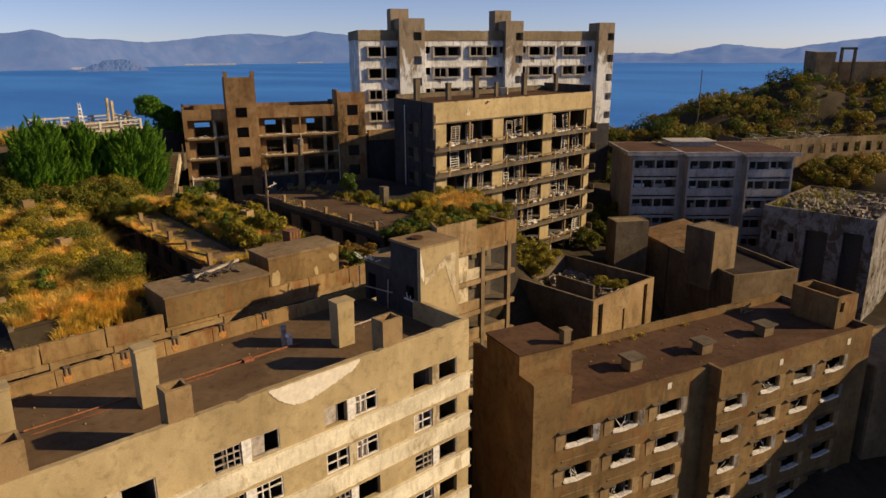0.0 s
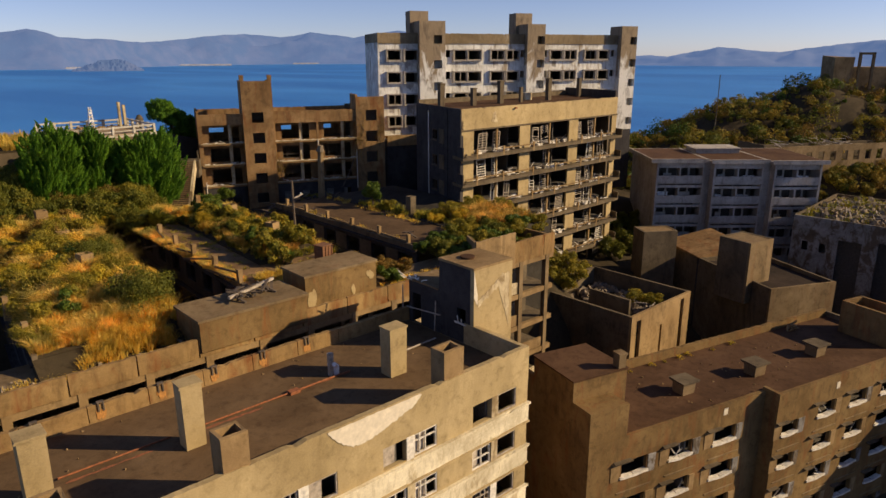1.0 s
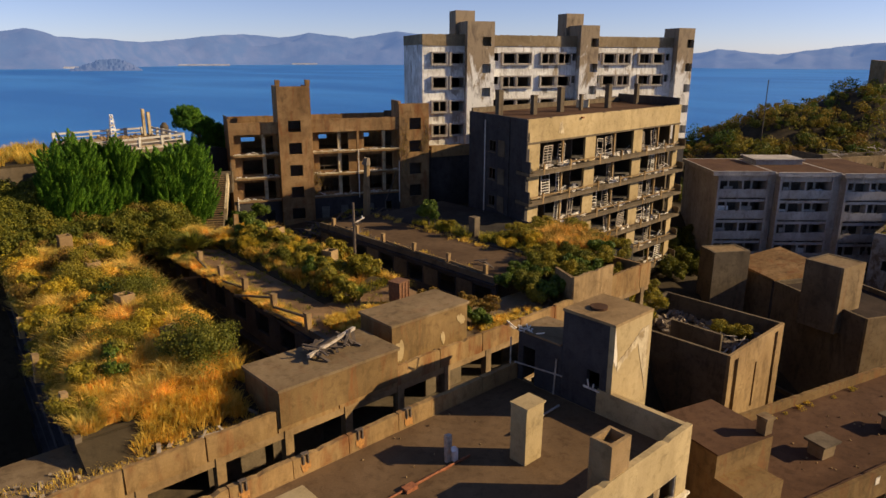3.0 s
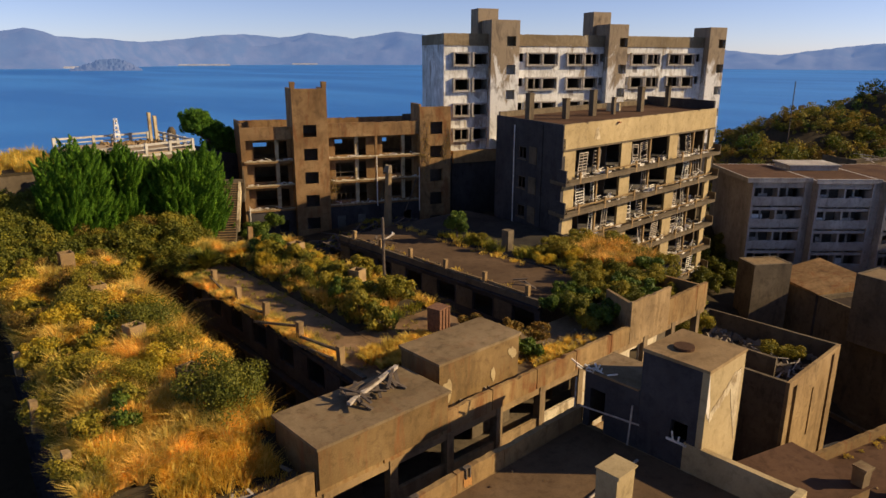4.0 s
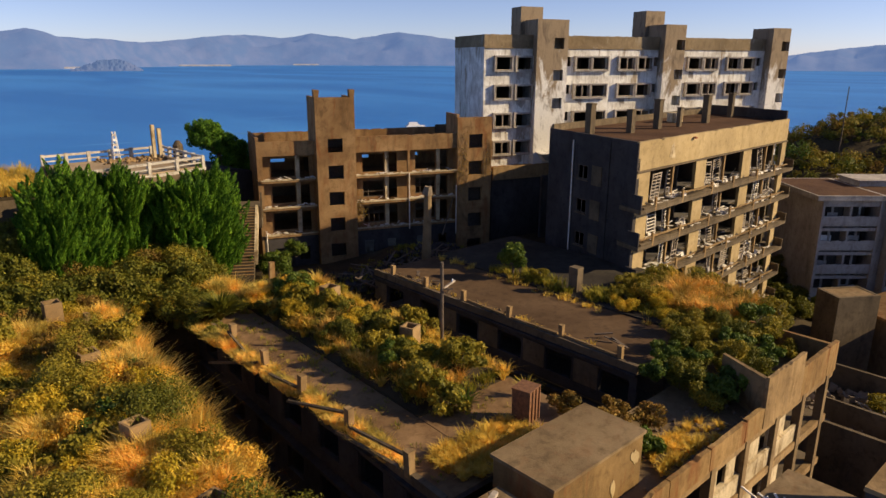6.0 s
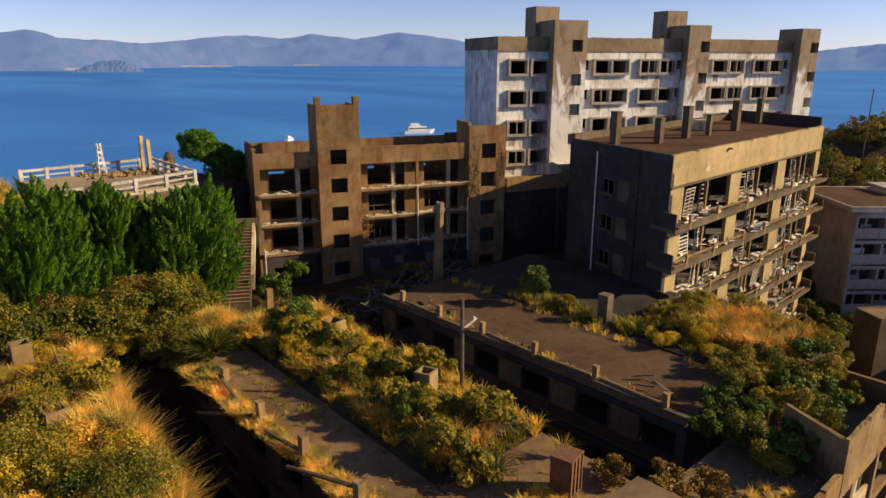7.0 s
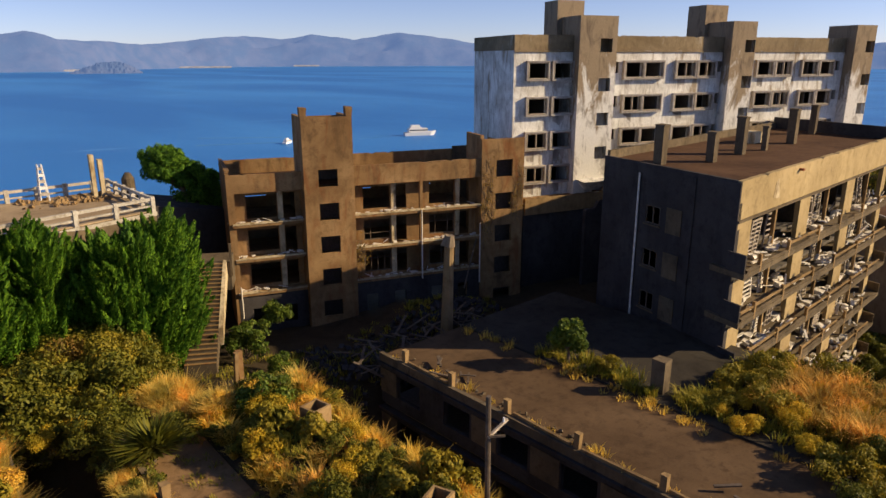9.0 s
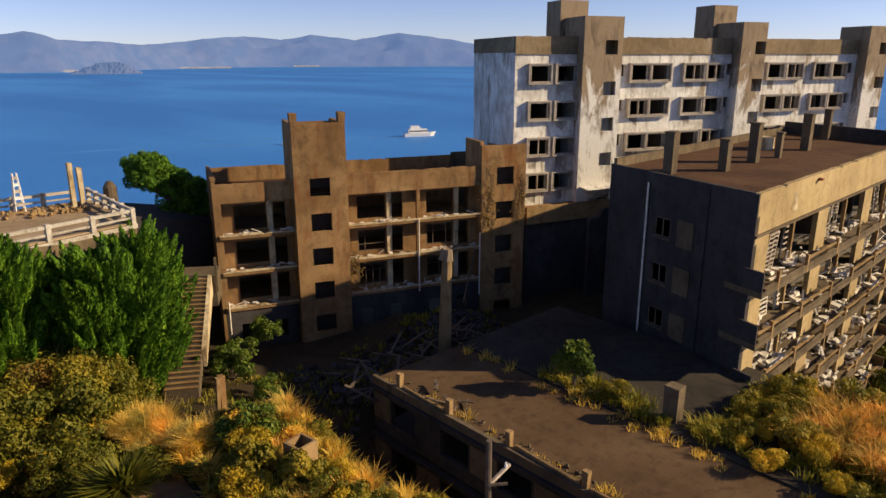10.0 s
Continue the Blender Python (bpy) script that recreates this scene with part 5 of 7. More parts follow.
# grey block under the hill
def grey_block():
    b = building("grey_block", "grey concrete apartment block with stepped bays and long balconies", 89.7, 56.1, -42)
    D, Z0, ZT, PITCH = 13.0, 22.0, 41.6, 3.05
    bays = ((0.3, 7.6, 0.0), (8.6, 16.2, -1.0), (17.3, 24.4, -2.0))
    for k, (q0, q1, y) in enumerate(((-0.7, 8.0, -0.8), (8.01, 16.7, -1.8), (16.71, 25.2, -2.8))):
        rf = part("roof", Solid().box(q0, q1, y, D, ZT, ZT + 0.4), CONC_G, b)
        part("roof_cover", Solid().box(q0 + 0.35, q1 - 0.1, y + 0.4, D - 0.4, ZT + 0.404, ZT + 0.42), ROOF_R, rf)
        part("roof_kerb", Solid().box(q0, q1, y, y + 0.2, ZT + 0.404, ZT + 0.6), CONC_G, rf, jitter=0.02)
    part("roof_kerb", Solid().box(-0.7, -0.5, -0.6, D, ZT + 0.404, ZT + 0.6), CONC_G, b, jitter=0.02)
    part("roof_box", Solid().box(8.5, 15.5, 6.5, 11.0, ZT + 0.42, ZT + 1.05), CONC_G, b)
    part("roof_box_cap", Solid().box(8.2, 15.8, 6.2, 11.3, ZT + 1.05, ZT + 1.25), CONC_G, b, jitter=0.02)
    rng = random.Random(19)
    for a, c, y in bays:
        for f in range(6):
            z = ZT - 0.55 - PITCH * f
            bal = part("balcony", Solid().ragged(a + 0.3, c - 0.3, y - 0.25, y - 0.08, z - 2.55, z - 1.45, 0.04, f, 0.12), CONC_G, b)
            part("balcony_floor", Solid().box(a + 0.3, c - 0.3, y - 0.08, y + 1.3, z - 2.75, z - 2.56), CONC_G, bal)
            w = (c - a - 0.6) / 2
            for i in range(2):
                u = a + 0.3 + i * w
                part("mullion", Solid().box(u + w * 0.46, u + w * 0.54, y + 0.95, y + 1.1, z - 2.5, z - 0.1), CONC_G, bal)
                if rng.random() < 0.7:
                    part("screen", Solid().box(u + rng.uniform(0.1, 0.4) * w, u + rng.uniform(0.5, 0.9) * w, y + 0.98, y + 1.05, z - 2.5, z - rng.uniform(0.9, 1.6)), WHITE_P if rng.random() < 0.35 else CONC_G, bal, jitter=0.02)
            part("divider", Solid().box((a + c) / 2 - 0.12, (a + c) / 2 + 0.12, y - 0.05, y + 1.3, z - 2.55, z), CONC_G, b)
            part("lintel", Solid().box(a + 0.3, c - 0.3, y - 0.1, y + 0.15, z - 0.3, z + 0.1), CONC_G, b, jitter=0.015)
        part("fascia", Solid().box(a, c, y - 0.1, y + 0.5, ZT - 0.6, ZT), CONC_G, b)
        part("bay_wall", Solid().box(a - 0.02, a + 0.3, y - 0.3, D, Z0, ZT), CONC_G, b)
        part("pier", Solid().box(c - 0.3, c, y - 0.3, y + 1.4, Z0, ZT), CONC_G, b)
        part("room_wall", Solid().box(a + 0.3, c - 0.3, y + 2.6, y + 2.75, Z0, ZT), DARK, b)
    part("stair_bay", Solid().box(7.6, 8.58, 0.2, 0.5, Z0, ZT), CONC_G, b)
    part("stair_bay", Solid().box(16.2, 17.28, -0.8, -0.5, Z0, ZT), CONC_G, b)
    part("end_wall", Solid().box(24.2, 24.4, -0.5, D, Z0, ZT), CONC_G, b)
    part("back_wall", Solid().box(0.3, 24.2, D - 0.3, D, Z0, ZT), CONC_G, b)
    return b


grey_block()


def plain_block(name, label, x, y, yaw, w, d, z0, z1, mat, holes=(), roof=ROOF, lip=0.5, side=None):
    b = building(name, label, x, y, yaw)
    part("front_wall", Solid().wall(0, w, z0, z1, holes, 0, 0.3), mat, b, jitter=0.01)
    if side is None:
        # Side wall darker than the front: its shade is in the colour.
        part("side_wall", Solid().box(0, 0.3, 0.3, d, z0, z1), CONC_D, b, jitter=0.01)
    else:
        s = Solid().wall(0.3, d, z0, z1, side, 0, 0.3)
        s.v = [(yy, xx, zz) for xx, yy, zz in s.v]
        s.f = [tuple(reversed(q)) for q in s.f]
        part("side_wall", s, mat, b)
        part("room_wall", Solid().box(2.0, 2.2, 0.4, d - 0.4, z0, z1 - lip - 0.3), DARK, b)
    part("end_wall", Solid().box(w - 0.3, w, 0.3, d, z0, z1), CONC_D, b, jitter=0.01)
    part("back_wall", Solid().box(0.3, w - 0.3, d - 0.3, d, z0, z1), CONC_D, b, jitter=0.01)
    part("roof", Solid().box(0.3, w - 0.3, 0.3, d - 0.3, z1 - lip - 0.2, z1 - lip), roof, b)
    return b


plain_block("low_block", "plain ochre-walled block with a flat dark roof", 73.2, 30.6, -26, 9.2, 13, 10, 31.7, CONC_R, roof=ROOF_SHADE)
plain_block("roof_house", "small concrete stair house on a flat roof", 73.5, 33.6, -11, 4.3, 4.2, 29, 36.4, CONC_R, roof=CONC_R, lip=0.05)
plain_block("roof_house", "small concrete stair house among dark roofs", 74.65, 48.06, -33, 4.75, 3.2, 26, 34.8, CONC_D, roof=CONC_R, lip=0.05)
plain_block("gable_block", "dark narrow block with a rusty brown pitched roof", 78.95, 42.35, -26, 7.0, 7.4, 12, 31.7, SHADE_GRIME, roof=ROOF_SHADE, lip=0.05)
part("pitched_roof", Solid().hexa([(-0.2, -0.1, 31.72), (7.2, -0.1, 31.72), (7.2, 7.5, 31.72), (-0.2, 7.5, 31.72), (-0.2, -0.1, 31.85), (7.2, -0.1, 33.0), (7.2, 7.5, 33.4), (-0.2, 7.5, 32.2)]), CONC_B, bpy.data.objects["gable_block"], "rusty brown sheet roof")
# Out of view, placed by the tenement's shadow line; coloured dark as shade.
plain_block("far_right_block", "dark block in deep shade beside the tenement", 70.3, -6.0, 0, 22, 13.2, 6, 34.0, SHADE_GRIME)
plain_block("low_annex", "low annex with a tan flat roof beside the tenement", 66.6, 13.2, -19, 11, 7, 6, 28.2, CONC_R, roof=CONC, lip=0.05)
# Fills the gap between houses; its shade is put into the colour.
plain_block("low_dark_block", "dark low block in the shade between the houses", 63.5, 36.8, -20, 10, 9, 6, 20.5, SHADE_GRIME, roof=ROOF_SHADE)
plain_block("stained_block", "dark block with blotched white wall and rubble on its roof", 94.5, 22.6, 4, 20, 14, 10, 36.2, BLOTCH, [(u, u + 0.5, z, z + 0.6) for u in (2, 5, 8, 11, 14) for z in (16, 20, 24, 28, 32)], side=[(1.2, 3.6, 20, 34), (5.4, 8.2, 18, 33.6), (9.6, 10.4, 31.5, 32.8), (9.6, 10.4, 27.5, 28.8), (11.8, 12.6, 31.5, 32.8), (11.8, 12.6, 27.5, 28.8)])


# ---- terrace with white railings, stairs ----
def terrace():
    b = thing("terrace", "grey concrete terrace behind conifers with a sunlit dirt floor", "terrace", 16.0, 82.9, 0, 0)
    lay = [(0, 0), (10.5, 2.5), (10.7, 12.4), (-0.2, 12.0)]
    ins = [(0.12, 0.15), (10.38, 2.6), (10.58, 12.25), (-0.05, 11.85)]
    part("platform", Solid().hexa([(x, y, 36) for x, y in lay] + [(x, y, 48.6) for x, y in lay]), CONC_D, b)
    part("floor", Solid().hexa([(x, y, 48.604) for x, y in ins] + [(x, y, 48.68) for x, y in ins]), TANFLOOR, b)
    part("retaining_wall", Solid().box(-26, -0.3, 5.0, 18, 36, 47.2), CONC_D, b)
    # Flank wall beside the stairs' head; shade is put into its colour.
    part("flank_wall", Solid().hexa([(10.9, 7.5, 36), (20.0, 9.0, 36), (20.0, 14.5, 36), (10.9, 13.5, 36), (10.9, 7.5, 48.2), (20.0, 9.0, 46.2), (20.0, 14.5, 46.4), (10.9, 13.5, 48.3)]), SHADE_GRIME, b, jitter=0.05)
    part("bank", Solid().box(-25.9, -0.31, 5.1, 17.9, 47.2, 47.4), SOIL, b)


terrace()


def railing(x0, y0, x1, y1, z, n, h=0.95):
    a, c = Vector((x0, y0, z)), Vector((x1, y1, z))
    yaw = math.degrees(math.atan2(y1 - y0, x1 - x0))
    L = (c - a).length
    r = thing("railing", "white-painted concrete railing, chipped and grey", "railing", x0, y0, z, yaw, group="terrace railings")
    for i in range(n + 1):
        u = L * i / n
        part("post", Solid().box(u - 0.14, u + 0.14, -0.14, 0.14, 0, h + 0.06), RAIL, r)
    part("top_rail", Solid().box(0, L, -0.09, 0.09, h - 0.2, h), RAIL, r, jitter=0.012)
    part("lower_rail", Solid().box(0, L, -0.07, 0.07, 0.34, 0.46), RAIL, r, jitter=0.012)
    part("base_beam", Solid().box(-0.2, L + 0.2, -0.16, 0.16, -0.28, -0.004), RAIL, r, jitter=0.012)
    return r


railing(16.3, 83.15, 26.35, 85.5, 48.6, 4)
railing(26.4, 85.75, 26.5, 95.0, 48.6, 5)
railing(25.4, 94.9, 16.0, 94.6, 48.6, 5)


def stairs():
    s = thing("stairs", "weathered concrete outdoor stairs with low side walls", "stairs", 25.0, 76.5, 40.9, -30.6)
    n, run, rise = 24, 0.32, 0.171
    for i in range(n):
        part("step", Solid().box(-1.0, 0.8, i * run, i * run + run + 0.04, (i - 5) * rise, i * rise + rise), CONC_D, s, jitter=0.012)
        # Added strip: the lit tread edge is put into a paler colour.
        part("lit_edge_strip", Solid().box(-1.0, 0.8, i * run - 0.03, i * run + 0.15, i * rise + rise - 0.02, i * rise + rise + 0.03), RUSTED, s, jitter=0.012)
    for u, w, up, y0 in ((-1.25, 0.24, 0.1, 2.2), (0.82, 0.24, 0.16, 2.4)):
        y1, z0, z1 = n * run, y0 / run * rise, n * rise
        k = Solid().hexa([(u, y0, z0 - 1), (u + w, y0, z0 - 1), (u + w, y1, z1 - 1), (u, y1, z1 - 1), (u, y0, z0 + up), (u + w, y0, z0 + up), (u + w, y1, z1 + up), (u, y1, z1 + up)])
        part("side_wall", k, PALE, s, jitter=0.03)
    part("head_slab", Solid().box(-1.2, 1.3, n * run + 0.05, n * run + 2.5, n * rise - 2, n * rise + 0.02), CONC_D, s, jitter=0.02)
    part("stair_post", Solid().box(1.25, 1.4, n * run, n * run + 0.15, n * rise - 1.0, n * rise + 1.3), CONC_D, s)


stairs()


# ---- plants ----
def blade_arrays(base, yaw, lean, h, w, curl):
    """Bent blades as strips of three triangles."""
    n = len(h)
    d = np.stack([np.cos(yaw), np.sin(yaw), np.zeros(n)], 1)
    s = np.stack([-np.sin(yaw), np.cos(yaw), np.zeros(n)], 1)
    up = np.array([0, 0, 1.0])
    mid = base + d * (lean * h * 0.45)[:, None] + up * (h * 0.62)[:, None]
    tip = base + d * (lean * h * (1.0 + curl))[:, None] + up * (h * (1.0 - 0.25 * curl))[:, None]
    ww = (w / 2)[:, None]
    v = np.stack([base - s * ww, base + s * ww, mid - s * ww * 0.8, mid + s * ww * 0.8, tip], 1).reshape(-1, 3)
    k = (np.arange(n) * 5)[:, None]
    t = np.concatenate([k + [0, 1, 3], k + [0, 3, 2], k + [2, 3, 4]], 1).reshape(-1, 3)
    return v, t


def patches(x, y, seed, scale=0.35):
    """Smooth patchy value from 0 to 1 over the plan."""
    return np.array([0.5 + 0.5 * noise.noise(Vector((a * scale, b * scale, seed * 7.3))) for a, b in zip(x, y)])


def grass(name, label, rects, clumps, per, height, mat, seed, width=0.05, spread=0.28, keep=None, level=None):
    """One body of tufted grass over rectangles (x0, x1, y0, y1, z)."""
    rng = np.random.default_rng(seed)
    area = np.array([(r[1] - r[0]) * (r[3] - r[2]) for r in rects])
    pick = rng.choice(len(rects), clumps, p=area / area.sum())
    r = np.array(rects)[pick]
    cx, cy, cz = r[:, 0] + (r[:, 1] - r[:, 0]) * rng.random(clumps), r[:, 2] + (r[:, 3] - r[:, 2]) * rng.random(clumps), r[:, 4]
    p = patches(cx, cy, seed)
    ok = p > 0.36 if keep is None else keep(cx, cy, p)
    cx, cy, cz, p = slant(cx, cy)[ok], cy[ok], cz[ok], p[ok]
    cz = np.maximum(cz, bed_height(cx, cy)) if level is None else level(cx, cy)
    m = len(cx)
    ch = height * rng.uniform(0.55, 1.15, m) * (0.55 + 0.8 * p)
    i = np.repeat(np.arange(m), per)
    n = len(i)
    rad, ang = spread * np.sqrt(rng.random(n)), rng.uniform(0, 2 * np.pi, n)
    base = np.stack([cx[i] + rad * np.cos(ang), cy[i] + rad * np.sin(ang), cz[i] - 0.03], 1)
    yaw = ang + rng.normal(0, 0.6, n)
    v, t = blade_arrays(base, yaw, rng.uniform(0.1, 0.75, n), ch[i] * rng.uniform(0.6, 1.15, n), width * rng.uniform(0.6, 1.4, n), rng.uniform(0, 0.7, n))
    return lone(name, bulk_mesh(name, v, t), mat, label, "grass", kind="stuff")


def tussocks(name, label, rects, n, per, height, mat, seed, cut=0.45, width=0.05, scale=0.5):
    """One body of separate grass tussocks whose blades fan out and arch over, over rectangles (x0, x1, y0, y1, z)."""
    rng = np.random.default_rng(seed)
    area = np.array([(r[1] - r[0]) * (r[3] - r[2]) for r in rects])
    r = np.array(rects)[rng.choice(len(rects), n, p=area / area.sum())]
    cx, cy, cz = r[:, 0] + (r[:, 1] - r[:, 0]) * rng.random(n), r[:, 2] + (r[:, 3] - r[:, 2]) * rng.random(n), r[:, 4]
    p = patches(cx, cy, seed, scale)
    ok = p > cut
    cx = slant(cx, cy)
    cx, cy, cz, p = cx[ok], cy[ok], np.maximum(cz[ok], bed_height(cx[ok], cy[ok])), p[ok]
    big = height * rng.uniform(0.6, 1.2, len(cx)) * (0.6 + 0.7 * p)
    i = np.repeat(np.arange(len(cx)), per)
    m = len(i)
    ang, rad = rng.uniform(0, 2 * np.pi, m), 0.22 * big[i] * np.sqrt(rng.random(m))
    base = np.stack([cx[i] + rad * np.cos(ang), cy[i] + rad * np.sin(ang), cz[i] - 0.05], 1)
    lean = rng.uniform(0.05, 0.85, m)
    v, t = blade_arrays(base, ang + rng.normal(0, 0.35, m), lean, big[i] * rng.uniform(0.6, 1.1, m), width * rng.uniform(0.6, 1.5, m), 0.2 + 0.6 * lean * rng.random(m))
    return lone(name, bulk_mesh(name, v, t), mat, label, "grass", kind="stuff")


def leaf_arrays(rng, pts, out, size, aspect=0.55):
    """Folded leaves of two triangles at pts, facing roughly along out."""
    n = len(pts)
    nrm = out + rng.normal(0, 0.55, (n, 3))
    nrm /= np.linalg.norm(nrm, axis=1)[:, None] + 1e-9
    a = np.cross(nrm, rng.normal(0, 1, (n, 3)))
    a /= np.linalg.norm(a, axis=1)[:, None] + 1e-9
    b = np.cross(nrm, a)
    s = (size * rng.uniform(0.6, 1.35, n))[:, None]
    v = np.stack([pts - a * s, pts + b * s * aspect + nrm * s * 0.12, pts + a * s, pts - b * s * aspect + nrm * s * 0.12], 1).reshape(-1, 3)
    k = (np.arange(n) * 4)[:, None]
    t = np.concatenate([k + [0, 1, 2], k + [0, 2, 3]], 1).reshape(-1, 3)
    return v, t


def lobes(rng, n, rx, rz, lobe):
    """Centres and sizes of the lumps that make up a crown of half-width rx and height rz."""
    c = rng.normal(0, 1, (n, 3))
    c /= np.linalg.norm(c, axis=1)[:, None]
    c *= (rng.random(n) ** 0.4)[:, None]
    c = c * [rx, rx, rz / 2] * 0.82 + [0, 0, rz * 0.5]
    return c, lobe * rng.uniform(0.6, 1.25, n)


def crown_mesh(name, seed, rx, rz, n_lobes, lobe, n_leaves, leaf, aspect=0.55):
    rng = np.random.default_rng(seed)
    c, r = lobes(rng, n_lobes, rx, rz, lobe)
    i = rng.choice(n_lobes, n_leaves, p=r**2 / (r**2).sum())
    d = rng.normal(0, 1, (n_leaves, 3))
    d[:, 2] += 0.35
    d /= np.linalg.norm(d, axis=1)[:, None]
    p = c[i] + d * (r[i] * rng.uniform(0.55, 1.08, n_leaves))[:, None] * [1, 1, 0.85]
    p[:, 2] = np.maximum(p[:, 2], 0.02)
    v, t = leaf_arrays(rng, p, d, np.full(n_leaves, leaf), aspect)
    return bulk_mesh(name, v, t), c


def shrub(label, seed, rx, rz, mat, n_leaves=1700, leaf=0.11, n_lobes=11, name="shrub", group="garden shrubs", lump=0.31):
    """A bush at the origin: stems and a lumpy leafy crown."""
    e = thing(name, label, "shrub", 0, 0, 0, group=group)
    me, c = crown_mesh("foliage", seed, rx, rz, n_lobes, lump * rx, n_leaves, leaf)
    part("foliage", me, mat, e)
    s = Solid()
    for q in c[:7]:
        s.tube((0.05 * q[0], 0.05 * q[1], -0.1), tuple(q), 0.035, 0.012, 5)
    part("branchwork", s, BARK, e)
    return e


TUBS = ((25.1, 64.2, 1.0, 1.95, 10), (25.1, 55.9, 0.9, 1.65, 20), (9.9, 63.3, 0.95, 2.15, 5), (10.4, 72.0, 0.95, 2.3, 0), (9.2, 54.5, 0.9, 2.2, 10), (9.5, 47.9, 0.95, 1.95, 15))


def place_many(src, spots, seed, lo=0.8, hi=1.25):
    """The first spot takes the thing itself, the others copies."""
    rng = random.Random(seed)
    spots = [q for q in spots if all((q[0] + 0.3 - t[0]) ** 2 + (q[1] + 0.5 - t[1]) ** 2 > 1.45 for t in TUBS)]
    for k, (x, y, z) in enumerate(spots):
        sc = rng.uniform(lo, hi)
        x = float(slant(x, y))
        z = max(z, float(bed_height(x, y)) - 0.1)
        m = pose(x, y, z, 0, 0, rng.uniform(0, 360))
        ob = src if k == 0 else copy_thing(src, m)
        ob.matrix_world = m @ Matrix.Diagonal((sc * rng.uniform(0.85, 1.15), sc * rng.uniform(0.85, 1.15), sc, 1))


def scatter(n, x0, x1, y0, y1, z, seed, gap=1.0):
    rng = random.Random(seed)
    out = []
    for _ in range(n * 30):
        p = (rng.uniform(x0, x1), rng.uniform(y0, y1))
        if all((p[0] - q[0]) ** 2 + (p[1] - q[1]) ** 2 > gap * gap for q in out):
            out.append((*p, z))
        if len(out) == n:
            break
    return out


DRY = "golden dry grass in loose tufts"
GARDEN = [(3.1, 11.3, 43.0, 74, 41.2)]
tussocks("dry_grass", "golden-orange tussocks of dry grass over the garden wing", GARDEN, 1050, 80, 0.95, GRASS_Y, 11, 0.36, 0.042)
tussocks("dry_grass", "pale straw plumes on the garden wing", GARDEN, 700, 80, 1.05, STRAW, 29, 0.45, 0.038)
tussocks("dry_grass", "tall golden tussocks at the near edge of the garden", [(3.3, 11.2, 43.2, 50.5, 41.2)], 230, 85, 1.0, STRAW, 12, 0.3, 0.042)
tussocks("dry_grass", "tall straw plumes along the garden wing's inner edge", [(8.6, 11.2, 49, 68, 41.3)], 260, 80, 1.35, STRAW, 33, 0.38, 0.042)
grass("green_grass", "yellow-green weeds between the dry tufts", [(3.1, 11.3, 44, 74, 41.2)], 700, 30, 0.5, GRASS_G, 13, 0.05, 0.35)
tussocks("dry_grass", DRY + " beside the concrete path", [(25.4, 26.95, 50, 70.4, 41.25), (20.7, 21.6, 51, 70.4, 41.25)], 170, 75, 0.75, GRASS_Y, 14, 0.35)
tussocks("dry_grass", "tawny reed tussocks between the bushes beside the path", [(21, 26.6, 50.5, 69, 41.25)], 140, 60, 0.85, REED, 28, 0.45, 0.04)
grass("green_grass", "olive weeds beside the concrete path", [(20.8, 26.9, 50, 70.4, 41.25)], 420, 34, 0.55, GRASS_G, 15, 0.045, 0.33)
tussocks("dry_grass", "bright golden fringe of grass along the path's kerb", [(17.15, 18.1, 47, 68.5, 41.2)], 300, 80, 0.6, STRAW, 16, 0.3, 0.035)
tussocks("dry_grass", "low golden grass at the path's near end", [(18.6, 23.6, 44.5, 47.0, 41.2)], 130, 80, 0.65, GRASS_Y, 26, 0.1, 0.04)
tussocks("dry_grass", "golden grass where the path ends below the stairs", [(20.9, 22.7, 69.0, 73.8, 41.0)], 130, 85, 1.1, STRAW, 25, 0.3, 0.045)
grass("dry_grass", "rust-gold reeds beside the balcony block", [(43.0, 49.4, 45.6, 51.6, 41.15)], 230, 40, 1.35, REED, 17, 0.05, 0.32)
grass("green_grass", "yellow-green weeds beside the balcony block", [(40.5, 42.2, 54, 64, 41.1), (41.0, 50.0, 45, 55, 41.15)], 420, 24, 0.7, GRASS_G, 18, 0.055, 0.33)
tussocks("dry_grass", "bright straw-coloured reeds below the stairs", [(21.2, 22.6, 70.8, 74.0, 41.0), (24.8, 26.6, 69.6, 71.0, 41.0)], 40, 90, 0.9, STRAW, 27, 0.0, 0.05)
grass("green_grass", "weeds among the rubble of the yard", [(18, 52, 71, 80, 40)], 500, 18, 0.5, GRASS_G, 19, 0.05, 0.3, level=lambda x, y: ground_height(x, y))
grass("dry_grass", "dry grass at the terrace's far edge", [(-4, 15.6, 88.3, 100.5, 47.4)], 520, 26, 1.1, GRASS_Y, 20, 0.06, 0.4)

OLIVE = [shrub("olive-green leafy bush in the roof garden", 30 + k, 1.15, 1.4, (LEAF_O, LEAF_M)[k], (1900, 8000)[k], (0.09, 0.042)[k], (11, 22)[k]) for k in range(2)]
GREEN = [shrub("dark green rounded bush with small leaves", 40 + k, 1.2, 1.5, LEAF_G, 2000, 0.085) for k in range(2)]
YELLOW = [shrub("yellow-green tangled bush in the roof garden", 34 + k, 1.1, 1.15, LEAF_Y, 4200, 0.055, 15, name="bramble", group="brambles", lump=0.38) for k in range(2)]
RUSSET = shrub("russet and olive bush with thin twigs", 50, 1.1, 1.2, LEAF_B, 1500, 0.09, name="bramble", group="brambles")
MOUND = shrub("broad dome of dense olive-green foliage", 52, 1.9, 1.9, LEAF_O, 7500, 0.06, 26, lump=0.33)
